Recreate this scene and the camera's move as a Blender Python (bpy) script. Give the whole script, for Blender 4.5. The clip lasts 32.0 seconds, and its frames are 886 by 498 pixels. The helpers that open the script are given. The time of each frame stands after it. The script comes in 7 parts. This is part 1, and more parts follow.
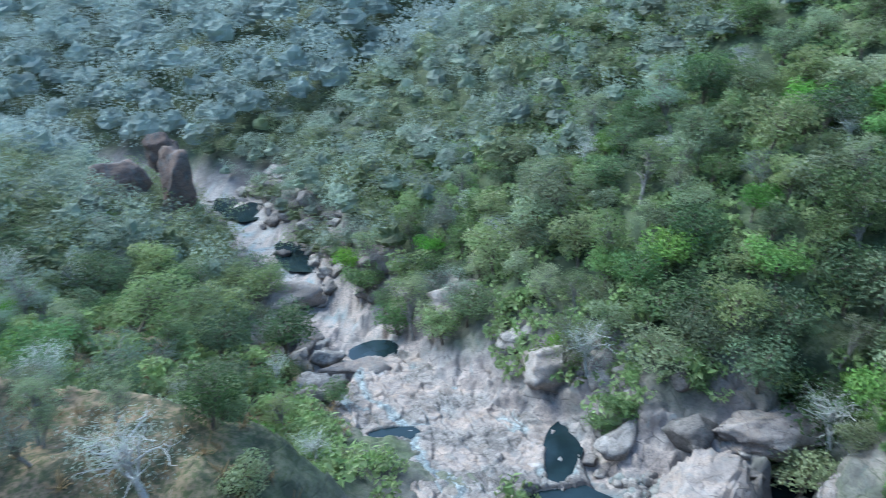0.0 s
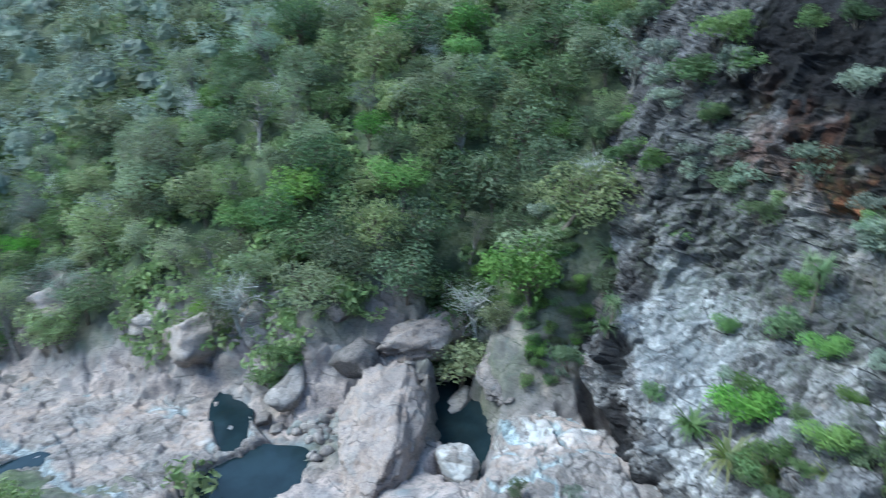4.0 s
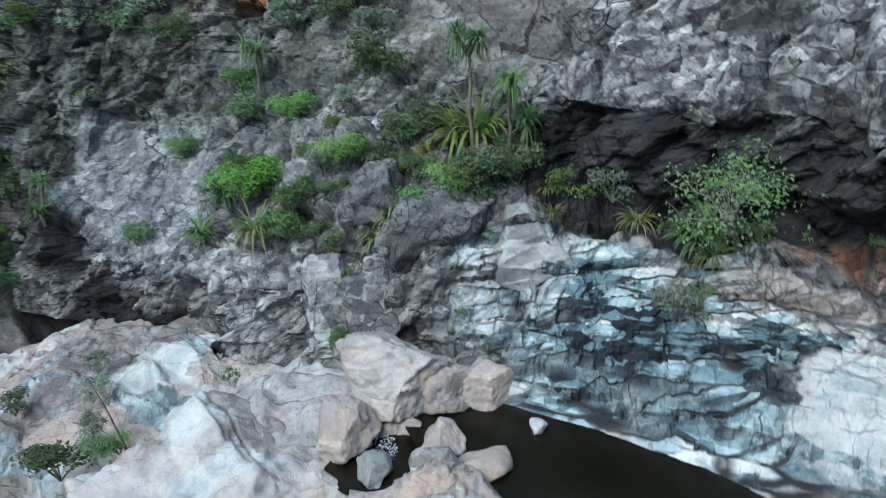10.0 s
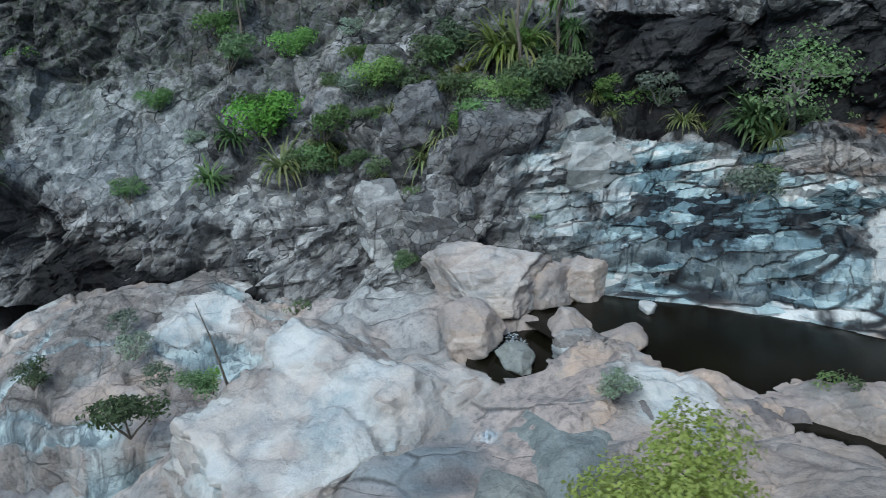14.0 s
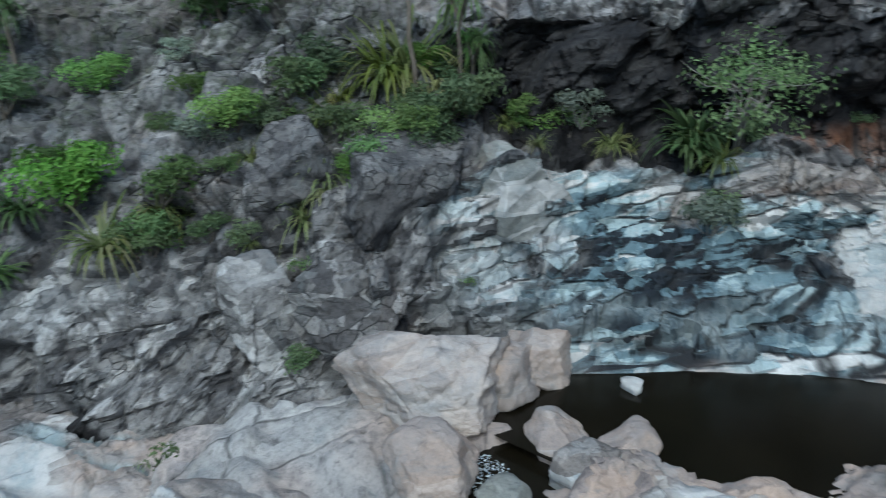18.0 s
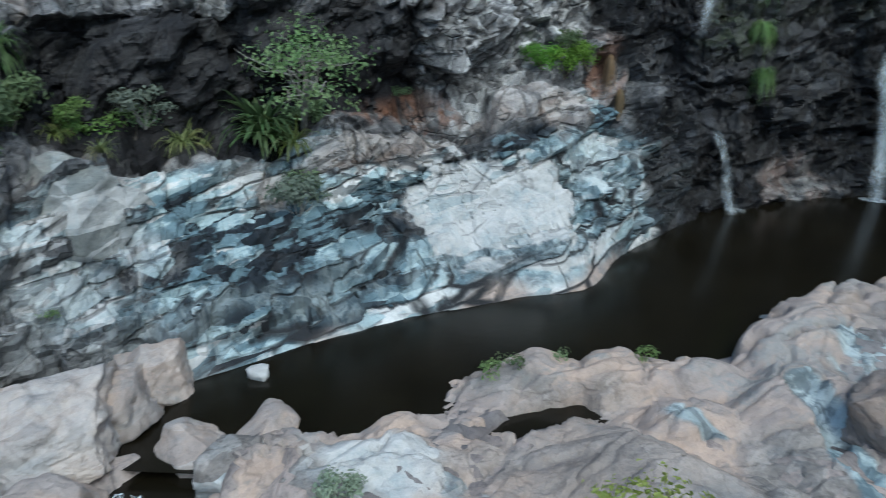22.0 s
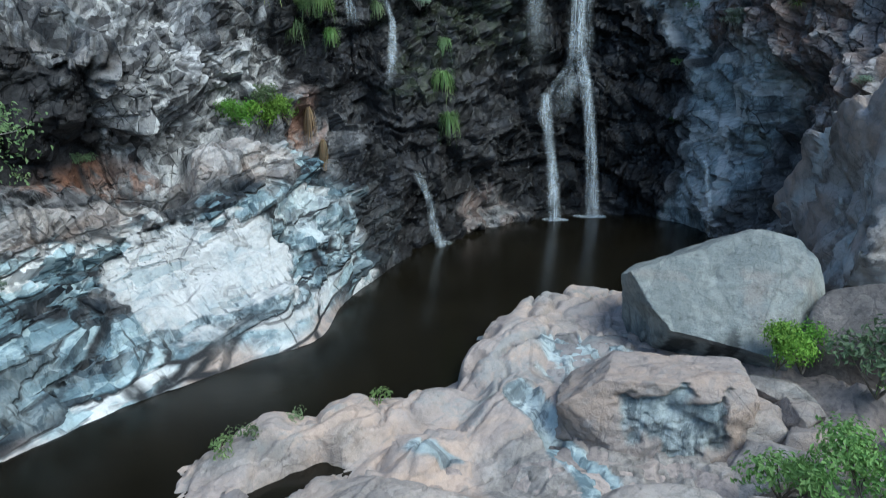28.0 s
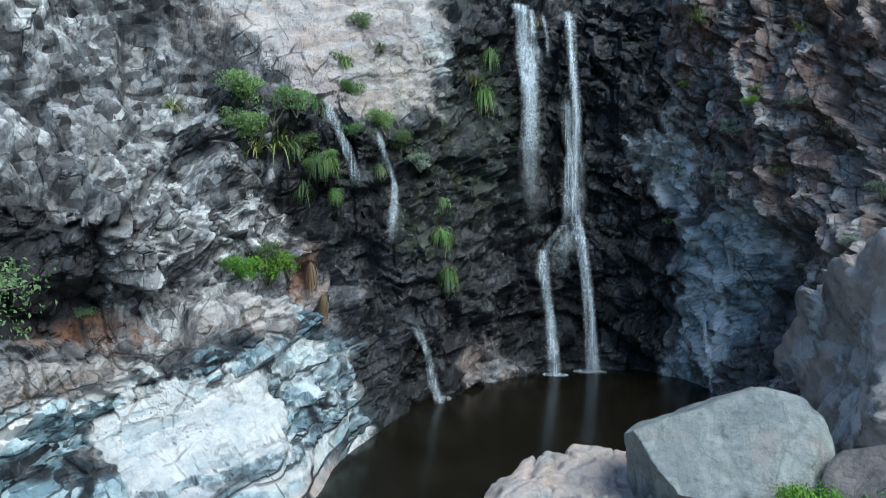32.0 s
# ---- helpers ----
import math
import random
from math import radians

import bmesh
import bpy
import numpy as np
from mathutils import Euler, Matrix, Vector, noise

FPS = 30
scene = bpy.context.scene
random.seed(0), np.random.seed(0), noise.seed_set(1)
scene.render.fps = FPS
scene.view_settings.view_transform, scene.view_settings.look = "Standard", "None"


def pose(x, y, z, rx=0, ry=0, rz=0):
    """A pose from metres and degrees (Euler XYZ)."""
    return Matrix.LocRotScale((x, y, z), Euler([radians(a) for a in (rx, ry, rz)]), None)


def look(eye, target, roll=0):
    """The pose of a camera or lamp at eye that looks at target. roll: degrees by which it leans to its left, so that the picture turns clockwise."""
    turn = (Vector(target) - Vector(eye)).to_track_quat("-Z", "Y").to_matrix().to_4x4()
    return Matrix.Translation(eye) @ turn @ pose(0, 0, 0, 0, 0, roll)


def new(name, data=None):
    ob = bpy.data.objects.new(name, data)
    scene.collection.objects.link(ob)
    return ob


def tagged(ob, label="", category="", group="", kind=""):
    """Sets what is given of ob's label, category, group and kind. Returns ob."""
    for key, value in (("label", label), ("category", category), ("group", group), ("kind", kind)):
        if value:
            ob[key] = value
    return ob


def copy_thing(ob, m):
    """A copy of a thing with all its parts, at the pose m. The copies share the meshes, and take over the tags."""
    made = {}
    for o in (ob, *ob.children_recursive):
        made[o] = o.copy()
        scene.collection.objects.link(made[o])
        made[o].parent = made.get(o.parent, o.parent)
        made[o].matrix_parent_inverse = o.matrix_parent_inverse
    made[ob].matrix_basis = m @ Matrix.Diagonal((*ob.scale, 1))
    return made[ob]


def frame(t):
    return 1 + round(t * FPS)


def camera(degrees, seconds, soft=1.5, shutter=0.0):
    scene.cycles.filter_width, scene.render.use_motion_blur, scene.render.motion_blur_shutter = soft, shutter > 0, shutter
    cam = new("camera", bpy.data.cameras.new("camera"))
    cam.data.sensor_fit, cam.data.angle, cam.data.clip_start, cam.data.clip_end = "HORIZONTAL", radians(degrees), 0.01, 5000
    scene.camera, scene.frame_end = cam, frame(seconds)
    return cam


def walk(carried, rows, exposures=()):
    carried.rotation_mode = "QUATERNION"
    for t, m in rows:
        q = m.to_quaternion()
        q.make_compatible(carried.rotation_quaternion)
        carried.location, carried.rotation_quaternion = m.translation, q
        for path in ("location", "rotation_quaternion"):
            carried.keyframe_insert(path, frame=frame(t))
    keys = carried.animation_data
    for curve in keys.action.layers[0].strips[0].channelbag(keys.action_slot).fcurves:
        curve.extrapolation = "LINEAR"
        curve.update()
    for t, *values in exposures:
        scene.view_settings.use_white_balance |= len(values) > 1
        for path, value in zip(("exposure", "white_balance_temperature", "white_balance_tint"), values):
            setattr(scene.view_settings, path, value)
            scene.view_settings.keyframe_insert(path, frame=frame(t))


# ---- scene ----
cam = camera(64.8, 32.0, soft=0.75, shutter=0.8)
METRES, EYE, TILT, LEAN, TURN = 33.0, 27.1, -22.0, 1.5, 0.0
ROWS = [
    (0.0, 0.0, 0.0, 0.0, 0.0, 0.0, 0.0),
    (0.5, -0.0006, 0.0274, -0.0094, -3.97, -0.02, 1.56),
    (1.0, -0.0008, 0.0514, -0.0213, -7.64, -0.17, 2.97),
    (1.5, 0.0002, 0.0706, -0.0348, -10.47, -0.3, 4.06),
    (2.0, 0.0023, 0.0812, -0.0525, -13.24, -0.61, 5.1),
    (2.5, 0.0043, 0.0907, -0.0723, -17.11, -1.06, 6.53),
    (3.0, 0.0042, 0.1002, -0.0927, -21.3, -1.65, 8.01),
    (3.5, 0.0035, 0.1102, -0.1146, -25.46, -2.28, 9.42),
    (5.5, 0.0049, 0.1474, -0.2106, -45.4, -6.58, 15.45),
    (6.0, 0.0021, 0.157, -0.2322, -50.49, -8.03, 16.69),
    (6.5, -0.0022, 0.1691, -0.2528, -55.57, -9.52, 17.77),
    (7.0, -0.0088, 0.1833, -0.271, -60.04, -11.0, 18.67),
    (7.5, -0.0184, 0.202, -0.2869, -64.21, -12.39, 19.38),
    (8.0, -0.0287, 0.2242, -0.3019, -68.41, -13.82, 19.97),
    (8.5, -0.0397, 0.2496, -0.3161, -72.32, -15.16, 20.42),
    (9.0, -0.0496, 0.277, -0.3296, -76.18, -16.52, 20.78),
    (9.5, -0.0593, 0.3072, -0.341, -80.32, -18.05, 21.11),
    (10.0, -0.0685, 0.3409, -0.3529, -84.42, -19.46, 21.23),
    (10.5, -0.0758, 0.3739, -0.3627, -87.95, -20.77, 21.43),
    (11.0, -0.0819, 0.4092, -0.3702, -91.3, -22.01, 21.46),
    (11.5, -0.087, 0.4435, -0.377, -94.33, -22.98, 21.42),
    (12.0, -0.09, 0.4756, -0.3805, -97.59, -24.24, 21.45),
    (12.5, -0.0913, 0.5033, -0.3764, -97.93, -24.44, 21.51),
    (13.0, -0.0923, 0.5259, -0.3682, -97.83, -24.27, 21.52),
    (13.5, -0.0927, 0.546, -0.361, -97.7, -24.19, 21.57),
    (14.0, -0.0918, 0.5634, -0.3552, -97.61, -24.19, 21.62),
    (14.5, -0.0842, 0.576, -0.3509, -97.51, -24.18, 21.73),
    (16.5, 0.0255, 0.6026, -0.3449, -102.5, -25.65, 21.73),
    (17.0, 0.0617, 0.6026, -0.3462, -104.83, -26.31, 21.64),
    (17.5, 0.0849, 0.6018, -0.3485, -109.41, -27.5, 21.33),
    (18.0, 0.0922, 0.602, -0.3506, -114.85, -29.34, 20.87),
    (18.5, 0.0936, 0.6017, -0.3522, -119.45, -30.95, 20.24),
    (19.0, 0.0942, 0.6011, -0.3537, -123.74, -32.41, 19.49),
    (19.5, 0.0934, 0.6018, -0.3562, -128.15, -33.62, 18.71),
    (20.0, 0.0923, 0.6031, -0.3578, -133.24, -35.15, 17.63),
    (20.5, 0.0922, 0.6051, -0.3593, -138.26, -36.58, 16.42),
    (21.0, 0.0918, 0.607, -0.3607, -142.64, -37.72, 15.18),
    (21.5, 0.0905, 0.6071, -0.362, -145.77, -38.41, 14.21),
    (22.0, 0.0897, 0.6071, -0.3622, -149.81, -39.36, 13.0),
    (22.5, 0.0899, 0.6079, -0.3631, -153.45, -40.05, 11.86),
    (23.0, 0.0902, 0.6086, -0.3633, -156.32, -40.55, 10.88),
    (23.5, 0.0906, 0.6079, -0.3626, -158.89, -40.95, 9.98),
    (24.0, 0.0879, 0.605, -0.3632, -162.1, -41.36, 8.96),
    (24.5, 0.086, 0.6033, -0.3644, -165.98, -41.77, 7.63),
    (25.0, 0.0848, 0.6021, -0.3645, -169.5, -42.2, 6.44),
    (25.5, 0.0833, 0.6008, -0.3647, -171.85, -42.48, 5.66),
    (27.5, 0.0833, 0.5984, -0.3643, -172.08, -40.63, 5.38),
    (28.0, 0.0831, 0.5979, -0.3641, -172.07, -39.05, 5.4),
    (28.5, 0.0828, 0.5971, -0.3639, -172.05, -37.4, 5.39),
    (29.0, 0.0826, 0.5972, -0.3632, -172.03, -35.78, 5.37),
    (29.5, 0.0824, 0.598, -0.3625, -172.04, -34.21, 5.34),
    (30.0, 0.0822, 0.5994, -0.3621, -172.04, -32.69, 5.27),
    (30.5, 0.0821, 0.5997, -0.3614, -172.08, -31.14, 5.2),
    (31.0, 0.0821, 0.6003, -0.3609, -172.1, -29.57, 5.13),
    (31.5, 0.0822, 0.5996, -0.3604, -172.03, -28.11, 5.16),
    (32.0, 0.0819, 0.5993, -0.3599, -171.99, -26.6, 5.19),
]
walk(cam, [(t, pose(0, 0, EYE, TILT, LEAN, TURN) @ pose(METRES * x, METRES * y, METRES * z, 90 + pitch, roll, yaw)) for t, x, y, z, yaw, pitch, roll in ROWS],
     [(t, stops, 5480 if t < 4 else 5850, -4) for t, stops in ((0, 1.95), (2, 2.0), (3.5, 1.88), (6.5, 1.52), (10, 1.27), (12, 1.08), (14.5, 0.88), (17, 0.84), (22, 1.0), (25.5, 1.12), (28, 1.32), (32, 1.5))])

# ---- light ----
world = bpy.data.worlds.new("world")
scene.world = world
world.use_nodes = True
wn = world.node_tree
sky = wn.nodes.new("ShaderNodeTexSky")
sky.sky_type = "NISHITA"
sky.sun_disc = False
SUN_EL, SUN_AZ = radians(52), radians(304)
sky.sun_elevation, sky.sun_rotation = SUN_EL, SUN_AZ
wn.links.new(sky.outputs[0], wn.nodes["Background"].inputs[0])
wn.nodes["Background"].inputs[1].default_value = 0.125
sun_data = bpy.data.lights.new("sun", "SUN")
sun_data.energy, sun_data.angle, sun_data.color = 1.4, radians(40), (1.0, 0.96, 0.9)
sun = new("sun", sun_data)
sun_dir = Vector((math.sin(SUN_AZ) * math.cos(SUN_EL), math.cos(SUN_AZ) * math.cos(SUN_EL), math.sin(SUN_EL)))
sun.matrix_world = look(sun_dir * 100, (0, 0, 0))


# ---- noise and mesh tools ----
def hashed(i, j, k, seed):
    """Uniform numbers in 0..1 from whole-number lattice places."""
    h = (i.astype(np.int64) * 374761393 + j.astype(np.int64) * 668265263 + k.astype(np.int64) * 2147483647 + seed * 1274126177) & 0xFFFFFFFF
    h = ((h ^ (h >> 13)) * 1274126177) & 0xFFFFFFFF
    h = ((h ^ (h >> 16)) * 2246822519) & 0xFFFFFFFF
    return ((h ^ (h >> 15)) & 0xFFFFFF) / float(0xFFFFFF)


def value_noise(p, seed=0):
    """Smooth noise in -1..1 at points p (n, 3)."""
    c = np.floor(p)
    f = p - c
    f = f * f * f * (f * (f * 6 - 15) + 10)
    i, j, k = (c[:, a].astype(np.int64) for a in range(3))
    out = np.zeros(len(p))
    for a in (0, 1):
        wa = f[:, 0] if a else 1 - f[:, 0]
        for b in (0, 1):
            wb = f[:, 1] if b else 1 - f[:, 1]
            for c2 in (0, 1):
                wc = f[:, 2] if c2 else 1 - f[:, 2]
                out += wa * wb * wc * hashed(i + a, j + b, k + c2, seed)
    return out * 2 - 1


def fbm(p, octaves=4, seed=0, gain=0.5):
    out, amp = np.zeros(len(p)), 1.0
    for o in range(octaves):
        out += amp * value_noise(p * 2.03 ** o + 17.3 * o, seed + o)
        amp *= gain
    return out


def blocks(p, seed=0):
    """Fractured rock: for each point the step and tilt of its block, easing over at the joints, and how near a joint it lies (0 at the joint)."""
    c = np.floor(p).astype(np.int64)
    best, second = np.full(len(p), 9.0), np.full(len(p), 9.0)
    step, other = np.zeros(len(p)), np.zeros(len(p))
    for a in (-1, 0, 1):
        for b in (-1, 0, 1):
            for d in (-1, 0, 1):
                i, j, k = c[:, 0] + a, c[:, 1] + b, c[:, 2] + d
                r0, r1, r2 = hashed(i, j, k, seed), hashed(i, j, k, seed + 1), hashed(i, j, k, seed + 2)
                v = p - np.stack([i + r0, j + r1, k + r2], 1)
                dist = np.sqrt((v * v).sum(1))
                h = (hashed(i, j, k, seed + 3) - 0.5) + ((np.stack([r1, r2, r0], 1) - 0.5) * v).sum(1) * 1.9
                near = dist < best
                next_ = ~near & (dist < second)
                other = np.where(near, step, np.where(next_, h, other))
                second = np.where(near, best, np.where(next_, dist, second))
                step = np.where(near, h, step)
                best = np.where(near, dist, best)
    gap = second - best
    return step + 0.5 * (other - step) * smooth(0.15, 0.0, gap), gap


def strata(p, strike, across, depth, thick, long, seed=0):
    """Bedded rock broken into blocks: how far each block stands out, from its bed and its place along it."""
    u, v, w = p @ np.array(strike), p @ np.array(depth), p @ np.array(across)
    w = w / thick + 0.22 * fbm(p / (thick * 5), 2, seed + 7)
    bed = np.floor(w)
    shift = hashed(bed, bed * 0 + 3, bed * 0, seed)
    u = u / (long * (0.6 + 0.9 * shift)) + 7 * shift + 0.35 * value_noise(p / long, seed + 9)
    block = np.floor(u)
    deep = np.floor(v / (long * 2.5) + shift)
    h = hashed(bed, block, deep, seed + 1) - 0.5
    fw, fu = w - bed, u - block
    return h + 0.35 * (fw - 0.5) * (hashed(bed, block, deep, seed + 2) - 0.3) + 0.4 * (fu - 0.5) * (hashed(bed, block, deep, seed + 3) - 0.5)


def smooth(a, b, x):
    t = np.clip((x - a) / (b - a), 0, 1)
    return t * t * (3 - 2 * t)


def raw_mesh(name, verts, faces, uniform=4, smooth_shade=False):
    """A mesh from number arrays; all faces have `uniform` corners."""
    me = bpy.data.meshes.new(name)
    verts, faces = np.asarray(verts, np.float32), np.asarray(faces, np.int32)
    me.vertices.add(len(verts))
    me.vertices.foreach_set("co", verts.ravel())
    me.loops.add(faces.size)
    me.loops.foreach_set("vertex_index", faces.ravel())
    me.polygons.add(len(faces))
    me.polygons.foreach_set("loop_start", np.arange(0, faces.size, uniform, dtype=np.int32))
    me.update(calc_edges=True)
    me.polygons.foreach_set("use_smooth", np.full(len(faces), smooth_shade, bool))
    return me


def grid_faces(rows, cols):
    i = np.arange(rows * cols).reshape(rows, cols)
    return np.stack([i[:-1, :-1], i[:-1, 1:], i[1:, 1:], i[1:, :-1]], -1).reshape(-1, 4)


def grid_normals(p):
    """Normals of a (rows, cols, 3) sheet."""
    n = np.cross(np.gradient(p, axis=1), np.gradient(p, axis=0))
    return n / np.maximum(np.linalg.norm(n, axis=-1, keepdims=True), 1e-9)


def field(me, name, values):
    me.attributes.new(name, "FLOAT", "POINT").data.foreach_set("value", np.asarray(values, np.float32).ravel())


def part(name, data, material, parent=None, label=""):
    """Links a mesh (or a bmesh) as one object under a thing."""
    if isinstance(data, bmesh.types.BMesh):
        me = bpy.data.meshes.new(name)
        data.to_mesh(me)
        data.free()
        data = me
    if not data.materials:
        data.materials.append(material)
    ob = new(name, data)
    ob.parent = parent
    if label:
        ob["label"] = label
    return ob


def poly_distance(x, y, pts, closed=False):
    """Distance to a line of points, the place along it (index + fraction), and the side (+ left, - right)."""
    pts = np.asarray(pts, float)
    ends = np.vstack([pts[1:], pts[:1]]) if closed else pts[1:]
    best, along, side = np.full(x.shape, 1e9), np.zeros(x.shape), np.ones(x.shape)
    for n, (a, b) in enumerate(zip(pts, ends)):
        d = b[:2] - a[:2]
        t = np.clip(((x - a[0]) * d[0] + (y - a[1]) * d[1]) / (d @ d), 0, 1)
        ex, ey = x - a[0] - t * d[0], y - a[1] - t * d[1]
        dist = np.hypot(ex, ey)
        near = dist < best
        best = np.where(near, dist, best)
        along = np.where(near, n + t, along)
        side = np.where(near, np.sign(d[0] * (y - a[1]) - d[1] * (x - a[0])), side)
    return best, along, side


def inside(x, y, pts):
    hit = np.zeros(x.shape, bool)
    for (ax, ay), (bx, by) in zip(pts, pts[1:] + pts[:1]):
        cross = ((ay > y) != (by > y)) & (x < (bx - ax) * (y - ay) / (by - ay + 1e-12) + ax)
        hit ^= cross
    return hit


# ---- materials ----
class Nodes:
    """A small hand for node materials."""

    def __init__(self, name):
        self.mat = bpy.data.materials.new(name)
        self.mat.use_nodes = True
        self.tree = self.mat.node_tree
        self.bsdf = self.tree.nodes["Principled BSDF"]
        self.coord = self.add("ShaderNodeTexCoord").outputs["Object"]

    def add(self, kind, **values):
        node = self.tree.nodes.new(kind)
        for key, value in values.items():
            if key == "op":
                node.operation = value
            elif key == "blend":
                node.blend_type = value
        return node

    def put(self, socket, value):
        if isinstance(value, bpy.types.NodeSocket):
            self.tree.links.new(value, socket)
        else:
            socket.default_value = value

    def noise(self, scale, detail=5.0, rough=0.6, coord=None, distort=0.0, stretch=None):
        n = self.add("ShaderNodeTexNoise")
        c = coord or self.coord
        if stretch:
            m = self.add("ShaderNodeMapping")
            self.put(m.inputs["Vector"], c)
            m.inputs["Scale"].default_value = stretch
            c = m.outputs[0]
        self.put(n.inputs["Vector"], c)
        n.inputs["Scale"].default_value, n.inputs["Detail"].default_value = scale, detail
        n.inputs["Roughness"].default_value, n.inputs["Distortion"].default_value = rough, distort
        return n.outputs["Fac"]

    def voronoi_edge(self, scale, coord=None, stretch=None, warp=0.0):
        v = self.add("ShaderNodeTexVoronoi")
        v.feature = "DISTANCE_TO_EDGE"
        c = coord or self.coord
        if warp:
            n = self.add("ShaderNodeTexNoise")
            self.put(n.inputs["Vector"], c)
            n.inputs["Scale"].default_value, n.inputs["Detail"].default_value = scale * 1.3, 4
            m = self.add("ShaderNodeVectorMath", op="MULTIPLY_ADD")
            self.put(m.inputs[0], n.outputs["Color"])
            m.inputs[1].default_value = (warp, warp, warp)
            self.put(m.inputs[2], c)
            c = m.outputs[0]
        if stretch:
            m = self.add("ShaderNodeMapping")
            self.put(m.inputs["Vector"], c)
            m.inputs["Scale"].default_value = stretch
            c = m.outputs[0]
        self.put(v.inputs["Vector"], c)
        v.inputs["Scale"].default_value = scale
        return v.outputs["Distance"]

    def bedded(self, coord):
        """Coordinates along the beds of the rock: strike, down the face, across the beds."""
        c = self.add("ShaderNodeCombineXYZ")
        for k, axis in enumerate(((0.57, 0.80, -0.20), (0.81, -0.58, 0.0), (0.11, 0.16, 0.98))):
            d = self.add("ShaderNodeVectorMath", op="DOT_PRODUCT")
            self.put(d.inputs[0], coord)
            d.inputs[1].default_value = axis
            self.put(c.inputs[k], d.outputs["Value"])
        return c.outputs[0]

    def joint_set(self, coord, axis, gap, width, seed=0.0):
        """A set of nearly parallel, broken cracks: 0 in the crack, 1 beside it."""
        d = self.add("ShaderNodeVectorMath", op="DOT_PRODUCT")
        self.put(d.inputs[0], coord)
        d.inputs[1].default_value = axis
        wob = self.noise(0.35 / gap, 3, 0.55, coord)
        ph = self.math("ADD", self.math("MULTIPLY", d.outputs["Value"], 1.0 / gap), self.math("MULTIPLY", wob, 0.7))
        f = self.math("FRACT", self.math("ADD", ph, seed))
        line = self.ramp(self.math("ABSOLUTE", self.math("SUBTRACT", f, 0.5)), 0.0, width / gap)
        cut = self.ramp(self.noise(0.55 / gap, 4, 0.6, coord), 0.40, 0.46)
        return self.math("MAXIMUM", line, cut)

    def cells(self, coord, scale, stretch, warp):
        """Irregular blocks: distance to the joint, a tone for each block, and the height of its tilted face."""
        n = self.add("ShaderNodeTexNoise")
        self.put(n.inputs["Vector"], coord)
        n.inputs["Scale"].default_value, n.inputs["Detail"].default_value = scale * 0.9, 4
        w = self.add("ShaderNodeVectorMath", op="MULTIPLY_ADD")
        self.put(w.inputs[0], n.outputs["Color"])
        w.inputs[1].default_value = (warp / stretch[0], warp / stretch[1], warp / stretch[2])
        self.put(w.inputs[2], coord)
        c = self.add("ShaderNodeMapping")
        self.put(c.inputs["Vector"], w.outputs[0])
        c.inputs["Scale"].default_value = stretch
        edge, cell = self.add("ShaderNodeTexVoronoi"), self.add("ShaderNodeTexVoronoi")
        edge.feature, cell.feature = "DISTANCE_TO_EDGE", "F1"
        for v in (edge, cell):
            self.put(v.inputs["Vector"], c.outputs[0])
            v.inputs["Scale"].default_value = scale
        tone = self.add("ShaderNodeSeparateColor")
        self.put(tone.inputs[0], cell.outputs["Color"])
        off = self.add("ShaderNodeVectorMath", op="SUBTRACT")
        self.put(off.inputs[0], c.outputs[0])
        self.put(off.inputs[1], cell.outputs["Position"])
        way = self.add("ShaderNodeVectorMath", op="SUBTRACT")
        self.put(way.inputs[0], cell.outputs["Color"])
        way.inputs[1].default_value = (0.5, 0.5, 0.5)
        tilt = self.add("ShaderNodeVectorMath", op="DOT_PRODUCT")
        self.put(tilt.inputs[0], off.outputs[0])
        self.put(tilt.inputs[1], way.outputs[0])
        return edge.outputs["Distance"], tone.outputs[0], tilt.outputs["Value"]

    def ramp(self, fac, a, b, lo=0.0, hi=1.0):
        m = self.add("ShaderNodeMapRange")
        m.interpolation_type = "SMOOTHSTEP"
        self.put(m.inputs["Value"], fac)
        for i, v in ((1, a), (2, b), (3, lo), (4, hi)):
            m.inputs[i].default_value = v
        return m.outputs[0]

    def math(self, op, a, b=0.0):
        m = self.add("ShaderNodeMath", op=op)
        self.put(m.inputs[0], a)
        self.put(m.inputs[1], b)
        return m.outputs[0]

    def mix(self, fac, a, b, blend="MIX"):
        m = self.add("ShaderNodeMix")
        m.data_type, m.blend_type = "RGBA", blend
        self.put(m.inputs[0], fac)
        self.put(m.inputs[6], (*a, 1) if isinstance(a, tuple) else a)
        self.put(m.inputs[7], (*b, 1) if isinstance(b, tuple) else b)
        return m.outputs[2]

    def attr(self, name):
        a = self.add("ShaderNodeAttribute")
        a.attribute_name = name
        return a.outputs["Fac"]

    def bump(self, height, strength, distance, below=None):
        b = self.add("ShaderNodeBump")
        self.put(b.inputs["Height"], height)
        b.inputs["Strength"].default_value, b.inputs["Distance"].default_value = strength, distance
        if below:
            self.put(b.inputs["Normal"], below)
        return b.outputs[0]

    def done(self, color, rough=0.85, normal=None, spec=0.3):
        self.put(self.bsdf.inputs["Base Color"], (*color, 1) if isinstance(color, tuple) else color)
        self.put(self.bsdf.inputs["Roughness"], rough)
        self.bsdf.inputs["Specular IOR Level"].default_value = spec
        if normal:
            self.put(self.bsdf.inputs["Normal"], normal)
        return self.mat


